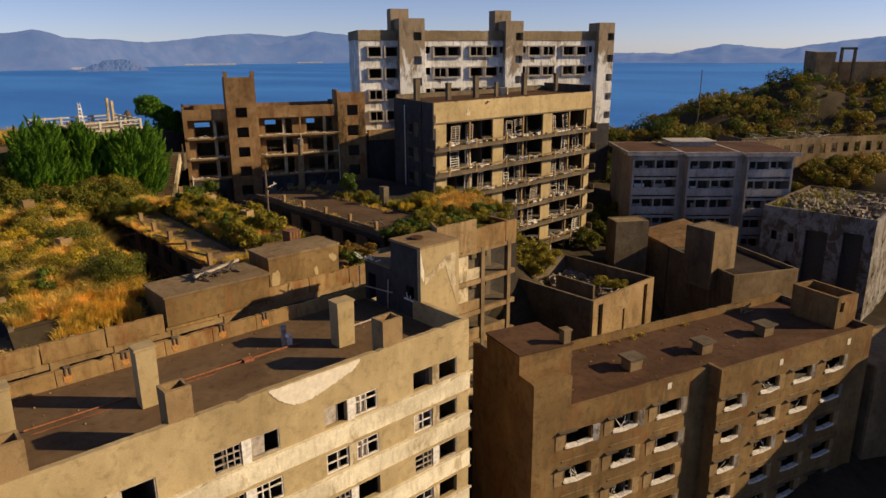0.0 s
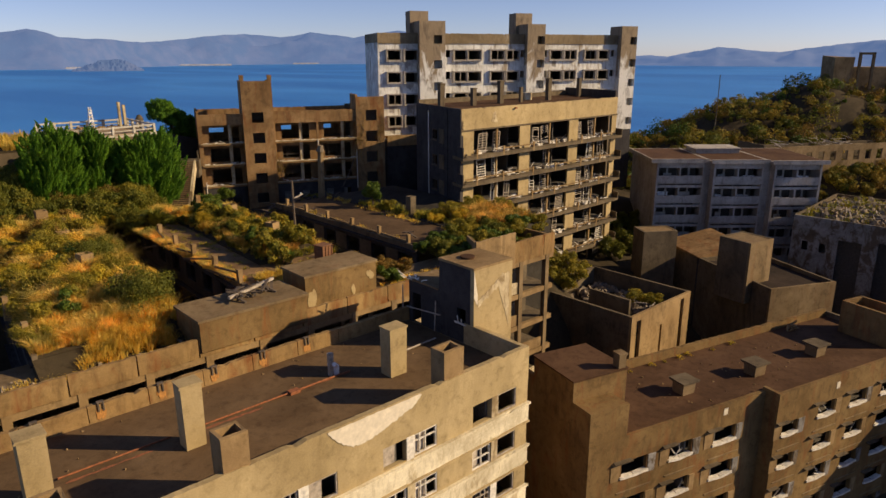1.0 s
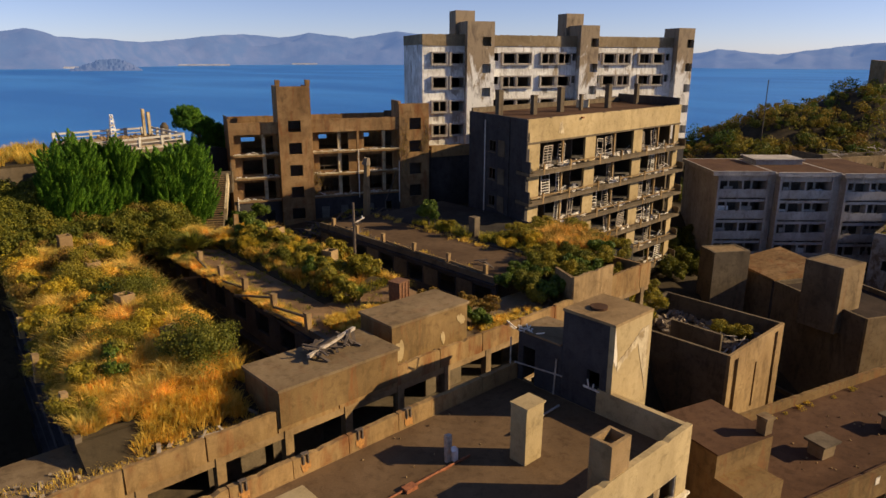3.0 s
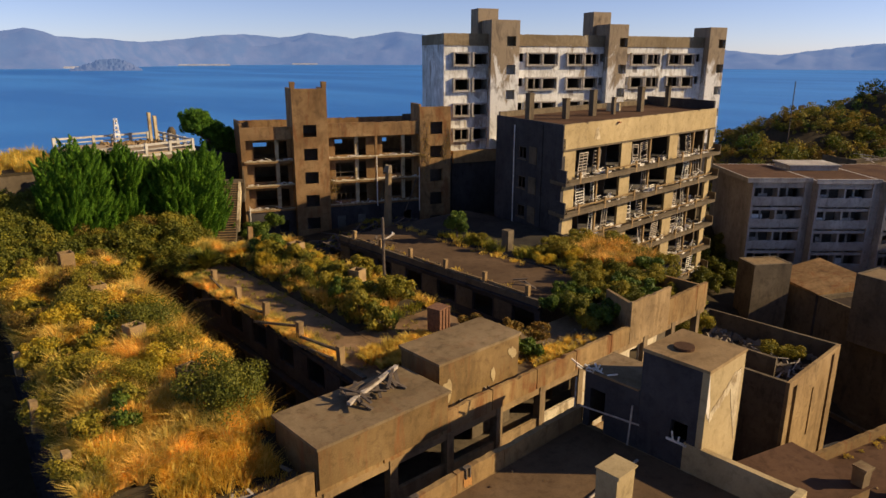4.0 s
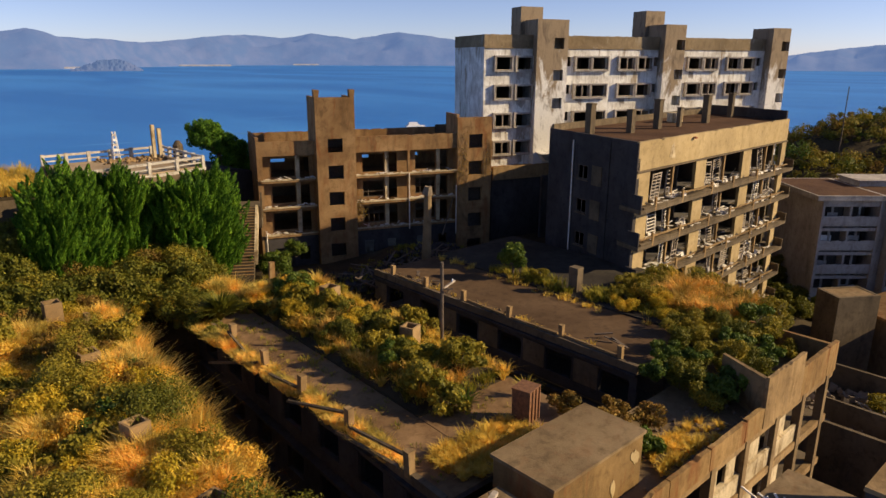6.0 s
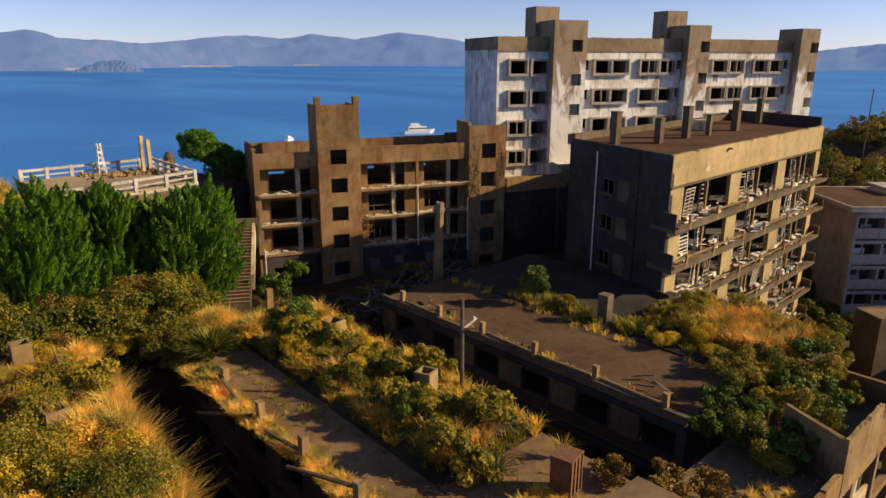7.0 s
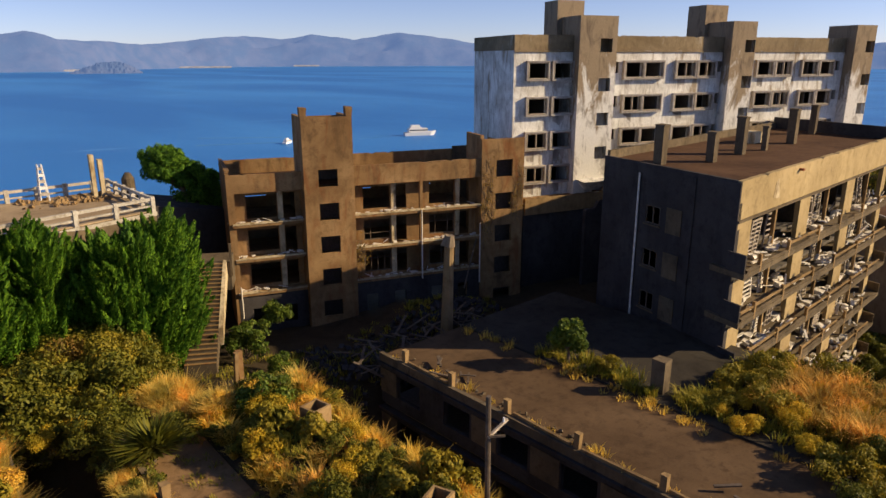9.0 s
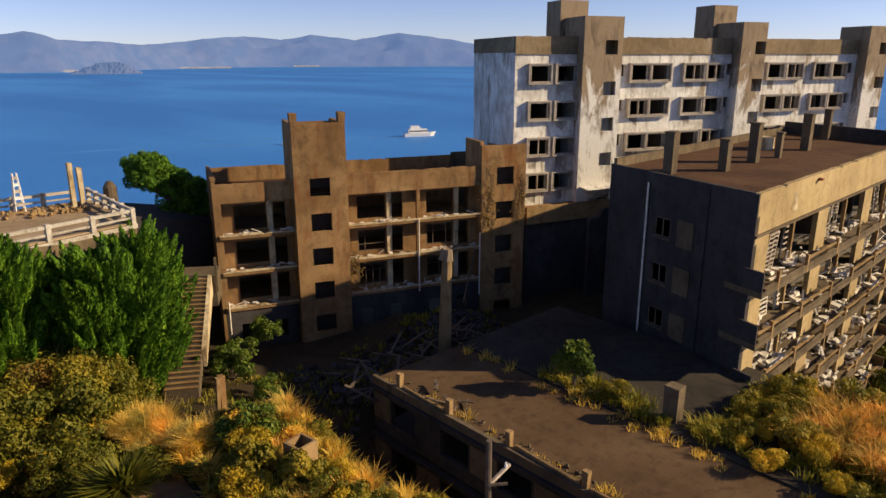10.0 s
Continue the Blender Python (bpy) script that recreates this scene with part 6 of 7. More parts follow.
spots = scatter(46, 3.6, 10.8, 46, 73.4, 41.15, 1, 1.25)
place_many(OLIVE[0], spots[:8] + spots[30:38] + scatter(12, 21.5, 26.6, 49, 70, 41.2, 31, 1.4), 2, 0.7, 1.35)
place_many(RUSSET, [(18.6, 79.4, 41.2), (19.6, 78.4, 41.0)] + spots[18:23] + [(18.6, 74.5, 40.6), (15.0, 77.5, 40.4), (12.5, 80, 40.6), (27.4, 43.6, 40.6), (28.8, 44.4, 40.6), (26.4, 45.6, 41.2), (29.4, 42.8, 40.5)], 3, 0.6, 1.0)
place_many(GREEN[0], spots[14:18] + spots[23:26] + scatter(3, 21.5, 26.4, 50, 70, 41.2, 32, 2.0), 4, 0.65, 1.3)
place_many(YELLOW[0], scatter(30, 3.5, 10.9, 49.5, 73.4, 41.1, 41, 1.5), 42, 0.6, 1.35)
place_many(MOUND, [(8.6, 58.6, 41.1), (7.4, 64.5, 41.1), (9.8, 52.0, 41.1), (5.0, 52.4, 41.1), (8.8, 68.2, 41.1)], 47, 0.9, 1.15)
place_many(shrub("dark olive bush between the path's grasses", 54, 1.3, 1.3, LEAF_M, 4200, 0.06, 18), [(18.0, 66.4, 40.7), (18.1, 68.7, 40.7), (19.7, 69.6, 40.7), (17.8, 70.2, 40.5), (20.8, 67.6, 40.8), (21.2, 65.6, 40.9), (22.6, 66.2, 41.2), (24.0, 62.6, 41.2), (22.8, 58.8, 41.2), (24.4, 68.2, 41.2), (23.4, 55.0, 41.2), (25.2, 60.0, 41.2), (22.0, 68.8, 41.1), (24.6, 52.4, 41.2)] + scatter(9, 21.6, 26.2, 52, 70, 41.2, 49, 1.4), 48, 0.6, 1.15)
place_many(YELLOW[1], scatter(11, 21.4, 26.3, 51.5, 70, 41.2, 43, 1.5) + scatter(12, 14, 22, 73, 78, 40.9, 44, 1.5) + scatter(16, 40.5, 49.5, 45.5, 55, 41.1, 45, 1.2), 46, 0.5, 1.0)
belt = scatter(44, -3, 21, 74.6, 81.5, 40.6, 5, 1.6)
place_many(OLIVE[1], [(20.6, 77.4, 40.6), (19.0, 76.6, 40.4), (17.4, 77.8, 40.4), (15.6, 76.4, 40.2), (13.8, 77.4, 40.2), (12.0, 76.2, 40.2), (21.4, 75.8, 40.6), (16.8, 75.2, 40.0), (10.2, 77.6, 40.2), (18.6, 79.2, 40.8), (8.2, 76.8, 40.2), (10.6, 80.6, 42.0), (8.6, 81.6, 42.4), (11.8, 82.0, 42.6), (6.4, 81.0, 42.4), (9.8, 83.0, 43.4), (4.0, 80.4, 42.0)] + belt[:16], 6, 1.9, 2.9)
place_many(GREEN[1], belt[34:] + [(23.8, 68.5, 40.9), (30, 80, 40), (28.5, 78, 40), (33, 82, 40), (29.3, 75, 39.6)], 7, 0.9, 1.6)

DOME = shrub("large smooth dome of dark olive foliage at the garden's edge", 55, 2.35, 2.5, LEAF_M, 13000, 0.062, 34, lump=0.34)
place_many(DOME, [(10.0, 45.4, 41.0), (9.2, 56.4, 40.9)], 56, 0.92, 1.04)
place_many(shrub("wide olive bush with sunlit top in the roof garden", 58, 2.1, 1.9, LEAF_O, 11000, 0.058, 30, lump=0.34), [(6.6, 49.4, 41.0), (6.6, 61.0, 41.0)], 57, 0.85, 1.05)
place_many(shrub("rust-brown bramble thicket in the roof garden", 59, 1.3, 1.5, LEAF_B, 4200, 0.06, 18, name="bramble", group="brambles"), scatter(11, 3.6, 10.8, 54, 73, 41.1, 61, 1.9), 62, 0.8, 1.35)
place_many(shrub("green bramble hanging over the garden wing's edge", 63, 1.3, 1.3, LEAF_O, 4200, 0.06, 18, name="bramble", group="brambles"), [(3.4, y, 40.9) for y in (44.6, 48.2, 50.4, 54.0, 57.2, 59.4, 63.0, 66.4, 70.0)], 64, 0.6, 1.25)
# tall thicket in front of the conifers, and bushes closing the far end of the light well
THICKET = [shrub("tall russet-and-olive thicket below the conifers", 70, 1.5, 3.4, LEAF_B, 5200, 0.075, 22, lump=0.36),
           shrub("tall yellow-olive thicket below the conifers", 71, 1.6, 3.1, LEAF_O, 5600, 0.07, 22, lump=0.36)]
place_many(THICKET[0], [(18.2, 77.8, 40.4), (13.4, 78.2, 40.0)], 72, 1.1, 1.25)
place_many(THICKET[1], [(16.4, 77.6, 40.2), (9.4, 78.4, 40.2), (15.0, 78.4, 40.2), (19.6, 78.6, 40.6), (11.6, 78.6, 40.0), (17.4, 76.0, 40.0), (7.4, 77.6, 40.0), (20.4, 77.0, 40.6)], 73, 1.25, 1.5)
place_many(shrub("dark olive bush at the end of the light well", 74, 1.7, 2.6, LEAF_M, 6000, 0.065, 22), [(14.4, 74.6, 39.4), (15.8, 74.4, 39.6), (18.2, 71.6, 40.2), (18.0, 73.4, 40.2), (10.4, 72.6, 41.1), (13.0, 75.0, 39.4), (11.8, 74.6, 39.8)], 75, 0.85, 1.15)
far = scatter(26, 77, 95, 54, 63, 0, 76, 1.7)
place_many(shrub("dark green bush in the hollow beside the blocks", 77, 1.6, 2.2, LEAF_M, 2600, 0.11, 14, group="bushes in the hollow"), [(x, y, float(ground_height(x, y)) - 0.05) for x, y, _ in far], 78, 0.8, 1.5)

BROAD = shrub("large-leaved dark green bush on the roof edge", 60, 1.4, 1.6, LEAF_G, 3000, 0.11, 14)
CORNER = [(27.3, 41.9, 40.2), (33.6, 41.6, 40.3), (34.0, 43.6, 40.6), (36.2, 44.2, 40.9), (38.5, 43.2, 41), (37.6, 45.6, 41.1), (34.8, 41.4, 40.4), (36.8, 42.0, 40.6), (38.2, 41.2, 40.6), (40.0, 43.6, 41.0), (42.4, 43.4, 41.0), (44.4, 43.2, 40.8), (33.4, 44.8, 40.8), (36.6, 43.6, 41.0), (39.2, 42.2, 40.8), (45.4, 44.8, 41.0), (39.6, 45.2, 41.1), (41.4, 44.6, 41.0), (35.6, 45.4, 41.0), (40.2, 47.2, 41.1), (42.6, 46.2, 41.1), (40.8, 42.0, 40.6), (43.0, 41.6, 40.4)]
place_many(BROAD, CORNER[::3], 8, 0.75, 1.25)
place_many(shrub("light green tangle on the roof corner", 67, 1.3, 1.5, LEAF_O, 3600, 0.07, 15), CORNER[1::3], 10, 0.7, 1.15)
place_many(shrub("dark olive bush on the roof corner", 68, 1.35, 1.4, LEAF_M, 5200, 0.06, 20, lump=0.36), CORNER[2::3], 19, 0.75, 1.2)
tussocks("dry_grass", "orange dry grass behind the parapet", [(26.2, 32.5, 40.0, 41.6, 40.3), (34.6, 38.0, 41.5, 43.0, 40.5)], 90, 60, 0.55, GRASS_Y, 24, 0.3, 0.04)
GOLD = shrub("golden-leaved bush in the roof garden", 62, 1.15, 1.1, LEAF_GOLD, 4200, 0.05, 15, lump=0.38)
place_many(GOLD, scatter(28, 3.5, 10.9, 48, 73.5, 41.1, 63, 1.4) + scatter(5, 21.6, 26.6, 52, 70, 41.2, 64, 1.6), 65, 0.6, 1.35)
MIXED = shrub("yellow-green bush with fine leaves", 61, 1.2, 1.4, LEAF_O, 3600, 0.065, 15)
place_many(MIXED, [(48.8, 44.8, 40.4), (46.8, 43.2, 40.5), (51.5, 47.0, 38.5), (54, 49, 36.5), (57, 50, 34.5), (52.5, 52.5, 38), (56, 53.5, 36), (60, 53, 33.5), (53, 44, 36), (56, 45, 33), (48.6, 48.6, 41), (49.4, 50.6, 41), (47.9, 46.6, 41), (49.2, 52.6, 41), (45.6, 52.6, 41), (43.4, 51.4, 41), (42.5, 53.2, 41), (44.8, 54.2, 41), (47.6, 53.0, 41), (41.4, 59.6, 41.1), (59.6, 39.6, 30.7), (60.6, 38.0, 30.7), (64, 52, 31.5)], 9, 0.7, 1.35)


place_many(shrub("rank yellow-green bush on the slope below the block", 66, 1.3, 1.5, LEAF_O, 3000, 0.075, 14, group="bushes on the slope"), [(x, y, float(ground_height(np.array(x), np.array(y))) - 0.2) for x, y, z in scatter(18, 51.5, 68, 45.5, 55.5, 0, 67, 2.2)], 68, 1.0, 1.8)


def small_tree(label, x, y, z, h, rx, mat, seed, leaf=0.12, lean=(0.0, 0.0)):
    e = thing("tree", label, "tree", x, y, z)
    me, c = crown_mesh("crown", seed, rx, h * 0.75, 12, 0.4 * rx, 2600, leaf)
    part("crown", me, mat, e, m=Matrix.Translation((lean[0], lean[1], h * 0.28)))
    s = Solid()
    fork = Vector((lean[0] * 0.5, lean[1] * 0.5, h * 0.35))
    s.tube((0, 0, -0.2), fork, 0.045 * h, 0.03 * h, 8)
    for q in c[:9]:
        s.tube(fork, tuple(Vector(q) + Vector((lean[0], lean[1], h * 0.28))), 0.02 * h, 0.006 * h, 5)
    part("trunk", s, BARK, e)
    return e


small_tree("small round leafy tree on the asphalt roof", 40.7, 61.8, 41.05, 2.75, 1.25, LEAF_G, 70, 0.13)
def wind_pine():
    """A low pine, its dense crown in flat layers swept to one side."""
    e = thing("pine", "dense dark wind-bent pine beside the terrace", "tree", 31.6, 94.2, 46.6)
    rng = np.random.default_rng(71)
    pads = []
    for _ in range(170):
        u = rng.uniform(-2.3, 3.1)
        top = 5.1 - 0.68 * max(0.0, u + 0.8) - 0.5 * max(0.0, -u - 1.6) ** 2
        low = 2.2 - 0.4 * u
        pads.append((u, rng.uniform(-1.2, 1.2), rng.uniform(low, max(top, low + 0.2)), rng.uniform(0.32, 0.52)))
    for _ in range(40):
        u = rng.uniform(-0.2, 3.6)
        pads.append((u, rng.uniform(-1.0, 1.4), rng.uniform(-0.2, 1.9 - 0.35 * u), rng.uniform(0.4, 0.6)))
    c = np.array(pads)
    k = 190
    i = np.repeat(np.arange(len(c)), k)
    d = rng.normal(0, 1, (len(i), 3))
    d /= np.linalg.norm(d, axis=1)[:, None]
    p = c[i, :3] + d * c[i, 3:4] * [0.85, 0.85, 1.15] * rng.uniform(0.65, 1.0, (len(i), 1))
    v, t = leaf_arrays(rng, p, d + [0, 0, 0.2], np.full(len(i), 0.19), 0.2)
    part("crown", bulk_mesh("crown", v, t), NEEDLE, e)
    s = Solid().tube((0.8, 0.2, -1.5), (0.2, 0, 2.4), 0.3, 0.2, 8)
    for q in pads[:120:9]:
        s.tube((0.3, 0, 1.6), q[:3], 0.1, 0.03, 5)
    part("trunk", s, BARK, e)


wind_pine()


def conifer(seed, h, rx):
    """A dense juniper: pointed flame-shaped sprays that sweep upwards round a thick cone."""
    e = thing("conifer", "dense bright green juniper with flame-shaped sprays", "conifer", 0, 0, 0, group="junipers below the terrace")
    rng = np.random.default_rng(seed)
    n = 125
    f = rng.random(n) ** 0.9
    z = f * h * 0.86
    prof = rx * np.clip(1.04 - f, 0.03, 1) ** 0.8
    a = rng.uniform(0, 2 * np.pi, n)
    r = prof * (1 + 0.22 * np.sin(2 * a + 5 * f + seed)) * rng.choice([1.0, 0.75, 0.5], n, p=[0.6, 0.25, 0.15])
    c = np.stack([r * np.cos(a), r * np.sin(a), z], 1)
    out = np.stack([np.cos(a), np.sin(a), np.zeros(n)], 1)
    swirl = np.stack([-np.sin(a), np.cos(a), np.zeros(n)], 1)
    axis = out * rng.uniform(0.15, 0.5, n)[:, None] + swirl * 0.25 + [0, 0, 1] + rng.normal(0, 0.12, (n, 3))
    axis /= np.linalg.norm(axis, axis=1)[:, None]
    m = 360
    i = np.repeat(np.arange(n), m)
    q = rng.random(n * m) ** 0.8
    size, fat = rng.uniform(1.5, 2.9, n), rng.uniform(0.22, 0.4, n)
    side = rng.normal(0, 1, (n * m, 3))
    side -= (side * axis[i]).sum(1)[:, None] * axis[i]
    side /= np.linalg.norm(side, axis=1)[:, None]
    girth = fat[i] * np.sin(np.pi * np.clip(0.14 + 0.86 * q, 0, 1)) ** 0.8 * rng.uniform(0.85, 1.1, n * m)
    base = c[i] + axis[i] * (q * size[i])[:, None] + side * girth[:, None]
    d = axis[i] + side * 0.12 + rng.normal(0, 0.14, (n * m, 3))
    d /= np.linalg.norm(d, axis=1)[:, None]
    w = np.cross(d, side)
    w /= np.linalg.norm(w, axis=1)[:, None]
    w += rng.normal(0, 0.15, (n * m, 3))
    L = (0.15 * rng.uniform(0.7, 1.3, n * m))[:, None]
    v = np.stack([base - w * L * 0.3, base + w * L * 0.3, base + d * L], 1).reshape(-1, 3)
    t = np.arange(n * m * 3).reshape(-1, 3)
    part("crown", bulk_mesh("crown", v, t), NEEDLE, e)
    s = Solid().tube((0, 0, -0.5), (0, 0, h * 0.8), 0.16, 0.05, 8)
    for k in range(14):
        aa, zz = k * 2.4, h * (0.1 + 0.05 * k)
        s.tube((0, 0, zz * 0.8), (rx * 0.55 * math.cos(aa), rx * 0.55 * math.sin(aa), zz), 0.05, 0.015, 5)
    part("trunk", s, BARK, e)
    return e


CON = [conifer(80, 6.1, 1.85), conifer(81, 5.6, 1.7), conifer(82, 6.4, 1.9)]
CS = [(22.2, 81.0, 40.4), (24.0, 81.0, 40.6), (25.2, 82.2, 40.6), (23.2, 82.2, 40.6), (24.8, 83.4, 40.9), (25.8, 84.2, 40.8), (21.6, 82.6, 40.6), (26.2, 85.2, 41.2), (22.8, 80.0, 40.2), (24.9, 80.9, 39.4), (26.2, 83.0, 40.6), (24.2, 79.7, 39.2)]
place_many(conifer(84, 7.6, 1.7), [(18.5, 81.8, 41.0), (19.3, 82.8, 41.2), (17.9, 82.9, 41.2)], 27, 0.93, 1.03)
place_many(conifer(83, 8.8, 1.55), [(14.6, 81.0, 40.6), (13.4, 80.2, 39.6), (15.4, 81.6, 39.8), (12.6, 81.4, 39.4)], 26, 0.95, 1.1)
for k in range(3):
    place_many(CON[k], CS[k::3], 20 + k, 0.94, 1.15)


def spiky(name, label, x, y, z, n, length, width, mat, rise=0.9, seed=1, stem=0.0):
    """A rosette of long pointed leaves."""
    e = thing(name, label, "plant", x, y, z)
    rng = np.random.default_rng(seed)
    yaw = rng.uniform(0, 2 * np.pi, n)
    base = np.stack([0.08 * np.cos(yaw), 0.08 * np.sin(yaw), np.full(n, stem)], 1)
    lean = rng.uniform(0.15, 1.5, n)
    v, t = blade_arrays(base, yaw, lean, length * rise / np.sqrt(1 + lean**2) * rng.uniform(0.8, 1.1, n), np.full(n, width), rng.uniform(0, 0.5, n))
    part("leaves", bulk_mesh("leaves", v, t), mat, e)
    part("stem", Solid().tube((0, 0, -0.1), (0, 0, stem + 0.1), 0.12, 0.09, 7), BARK, e)
    return e


spiky("yucca", "dark green spiky yucca beside the path", 22.8, 48.9, 41.2, 70, 1.1, 0.07, LEAF_G, 1.0, 3, 0.25)
spiky("cycad", "broad dark green cycad at the path's end", 19.1, 68.0, 40.6, 330, 1.85, 0.19, LEAF_M, 1.05, 4, 0.8)
spiky("yucca", "spiky yucca with dry leaf tips near a rusty tank", 26.2, 48.0, 41.2, 50, 0.9, 0.06, LEAF_O, 1.0, 5, 0.3)


def hill_scrub():
    """Low woods on the hill: many lumpy crowns, one body for each kind of bush."""
    rng = np.random.default_rng(90)
    n = 2300
    x, y = rng.uniform(92, 215, n), rng.uniform(34, 112, n)
    ok = ~((x < 126) & (y < 76 - 0.55 * (x - 90)) & (y > 28)) & ~((x > 119) & (x < 150) & (y < 52 - 0.49 * (x - 119) + 8) & (y > 52 - 0.49 * (x - 119) - 1))
    x, y = x[ok], y[ok]
    z = ground_height(x, y)
    kind = rng.choice(5, len(x), p=[0.26, 0.12, 0.34, 0.14, 0.14])
    r = rng.choice([0.7, 1.15, 1.7, 2.3], len(x), p=[0.25, 0.35, 0.28, 0.12]) * rng.uniform(0.8, 1.2, len(x))
    kinds = ((LEAF_M, "dark olive bushes on the hill"), (LEAF_G, "dark green low trees on the hill"), (WOODS, "mixed brown and olive scrub covering the hill"), (LEAF_O, "olive bushes lit yellow on the hill"), (LEAF_B, "russet brown bushes on the hill"))
    for k, (mat, label) in enumerate(kinds):
        sel = np.nonzero(kind == k)[0]
        c = np.repeat(sel, 5)
        d = rng.normal(0, 1, (len(c), 3))
        d[:, 2] = np.abs(d[:, 2]) * 1.1
        d /= np.linalg.norm(d, axis=1)[:, None]
        hub = np.stack([x, y, z + 0.3 * r], 1)[c] + d * (r[c] * rng.uniform(0.35, 0.75, len(c)))[:, None]
        lr = r[c] * rng.uniform(0.32, 0.55, len(c))
        m = 56
        i = np.repeat(np.arange(len(c)), m)
        d = rng.normal(0, 1, (len(i), 3))
        d[:, 2] += 0.3
        d /= np.linalg.norm(d, axis=1)[:, None]
        p = hub[i] + d * (lr[i] * rng.uniform(0.7, 1.08, len(i)))[:, None]
        v, t = leaf_arrays(rng, p, d, 0.08 + 0.05 * r[c][i])
        lone("scrub", bulk_mesh("scrub", v, t), mat, label, "scrub", kind="stuff")


hill_scrub()
grass("dry_grass", "pale dry grass on the hillside", [(105, 200, 40, 105, 40)], 1400, 20, 0.8, GRASS_G, 92, 0.10, 0.9, level=lambda x, y: ground_height(x, y), keep=lambda x, y, p: (p > 0.55) & ~((x < 126) & (y < 76 - 0.55 * (x - 90))))


# ---- things on the roofs ----
def tank():
    b = thing("rusty_tank", "rust-brown square iron tank among grass", "tank", 24.3, 46.4, 41.2, 12)
    iron = plain("dark_rusty_iron", (0.16, 0.07, 0.028), 0.9, vary=0.5)
    part("body", Solid().box(-0.5, 0.5, -0.45, 0.45, 0.1, 1.75), iron, b, jitter=0.02)
    for u in (-0.5, -0.17, 0.17, 0.5):
        part("rib", Solid().box(u - 0.04, u + 0.04, -0.5, -0.455, 0.1, 1.75), iron, b)
    part("lid", Solid().box(-0.55, 0.55, -0.5, 0.5, 1.76, 1.82), iron, b)


tank()


def crate(x, y, z, w, h, yaw, mat=CONC):
    """A square concrete tub, open at the top."""
    b = thing("concrete_tub", "square open concrete tub half sunk in weeds", "tub", x, y, z, yaw, group="tubs in the garden")
    s = Solid()
    for a, c, e, g in ((-w / 2, w / 2, -w / 2, -w / 2 + 0.1), (-w / 2, w / 2, w / 2 - 0.1, w / 2), (-w / 2, -w / 2 + 0.1, -w / 2 + 0.1, w / 2 - 0.1), (w / 2 - 0.1, w / 2, -w / 2 + 0.1, w / 2 - 0.1)):
        s.box(a, c, e, g, 0, h)
    part("rim", s, mat, b, jitter=0.01)
    # Tub's inner shade is put into the bottom's colour.
    part("base", Solid().box(-w / 2 + 0.1, w / 2 - 0.1, -w / 2 + 0.1, w / 2 - 0.1, 0, h * 0.5), DARK, b)


for x, y, w, h, yaw in TUBS:
    crate(x, y, 41.2, w, h + 0.15, yaw)
post(41.78, 56.5, 41.0, 1.95, 0.75, CONC_D, "thick square concrete flue beside the bed", kind_name="square_flue")
post(25.8, 73.2, 40.7, 2.1, 0.3, CONC_B, "rust-streaked split concrete stump", kind_name="concrete_stump")
post(25.4, 72.95, 40.7, 2.2, 0.2, CONC, "broken concrete stump beside the stairs", 3, "concrete_stump")
post(20.6, 72.8, 39.4, 1.5, 0.3, CONC, "leaning concrete stump in dry grass", -9, "concrete_stump")
for x, y, h in ((4.0, 57.4, 1.3), (3.2, 50.3, 1.6), (3.2, 45.2, 1.4), (11.8, 70.5, 1.8)):
    post(x, y, 41.2, h, 0.3, CONC, "weathered concrete post at the garden's edge", 3)


def utility_pole():
    b = thing("utility_pole", "grey wooden utility pole with broken crossarms", "pole", 27.2, 55.35, 30)
    part("shaft", Solid().tube((0, 0, 0), (-0.25, -0.15, 16.6), 0.15, 0.1, 9), WOOD_D, b)
    part("crossarm", Solid().beam((-0.3, -0.2, 14.95), (0.75, -0.2, 15.3), 0.09, 0.11), WOOD, b)
    part("crossarm", Solid().beam((-0.3, -0.25, 15.0), (0.2, -0.6, 15.0), 0.07, 0.08), WOOD_D, b)
    part("insulator", Solid().tube((0.55, -0.2, 15.27), (0.55, -0.2, 15.45), 0.06, 0.04), WHITE_P, b)


utility_pole()


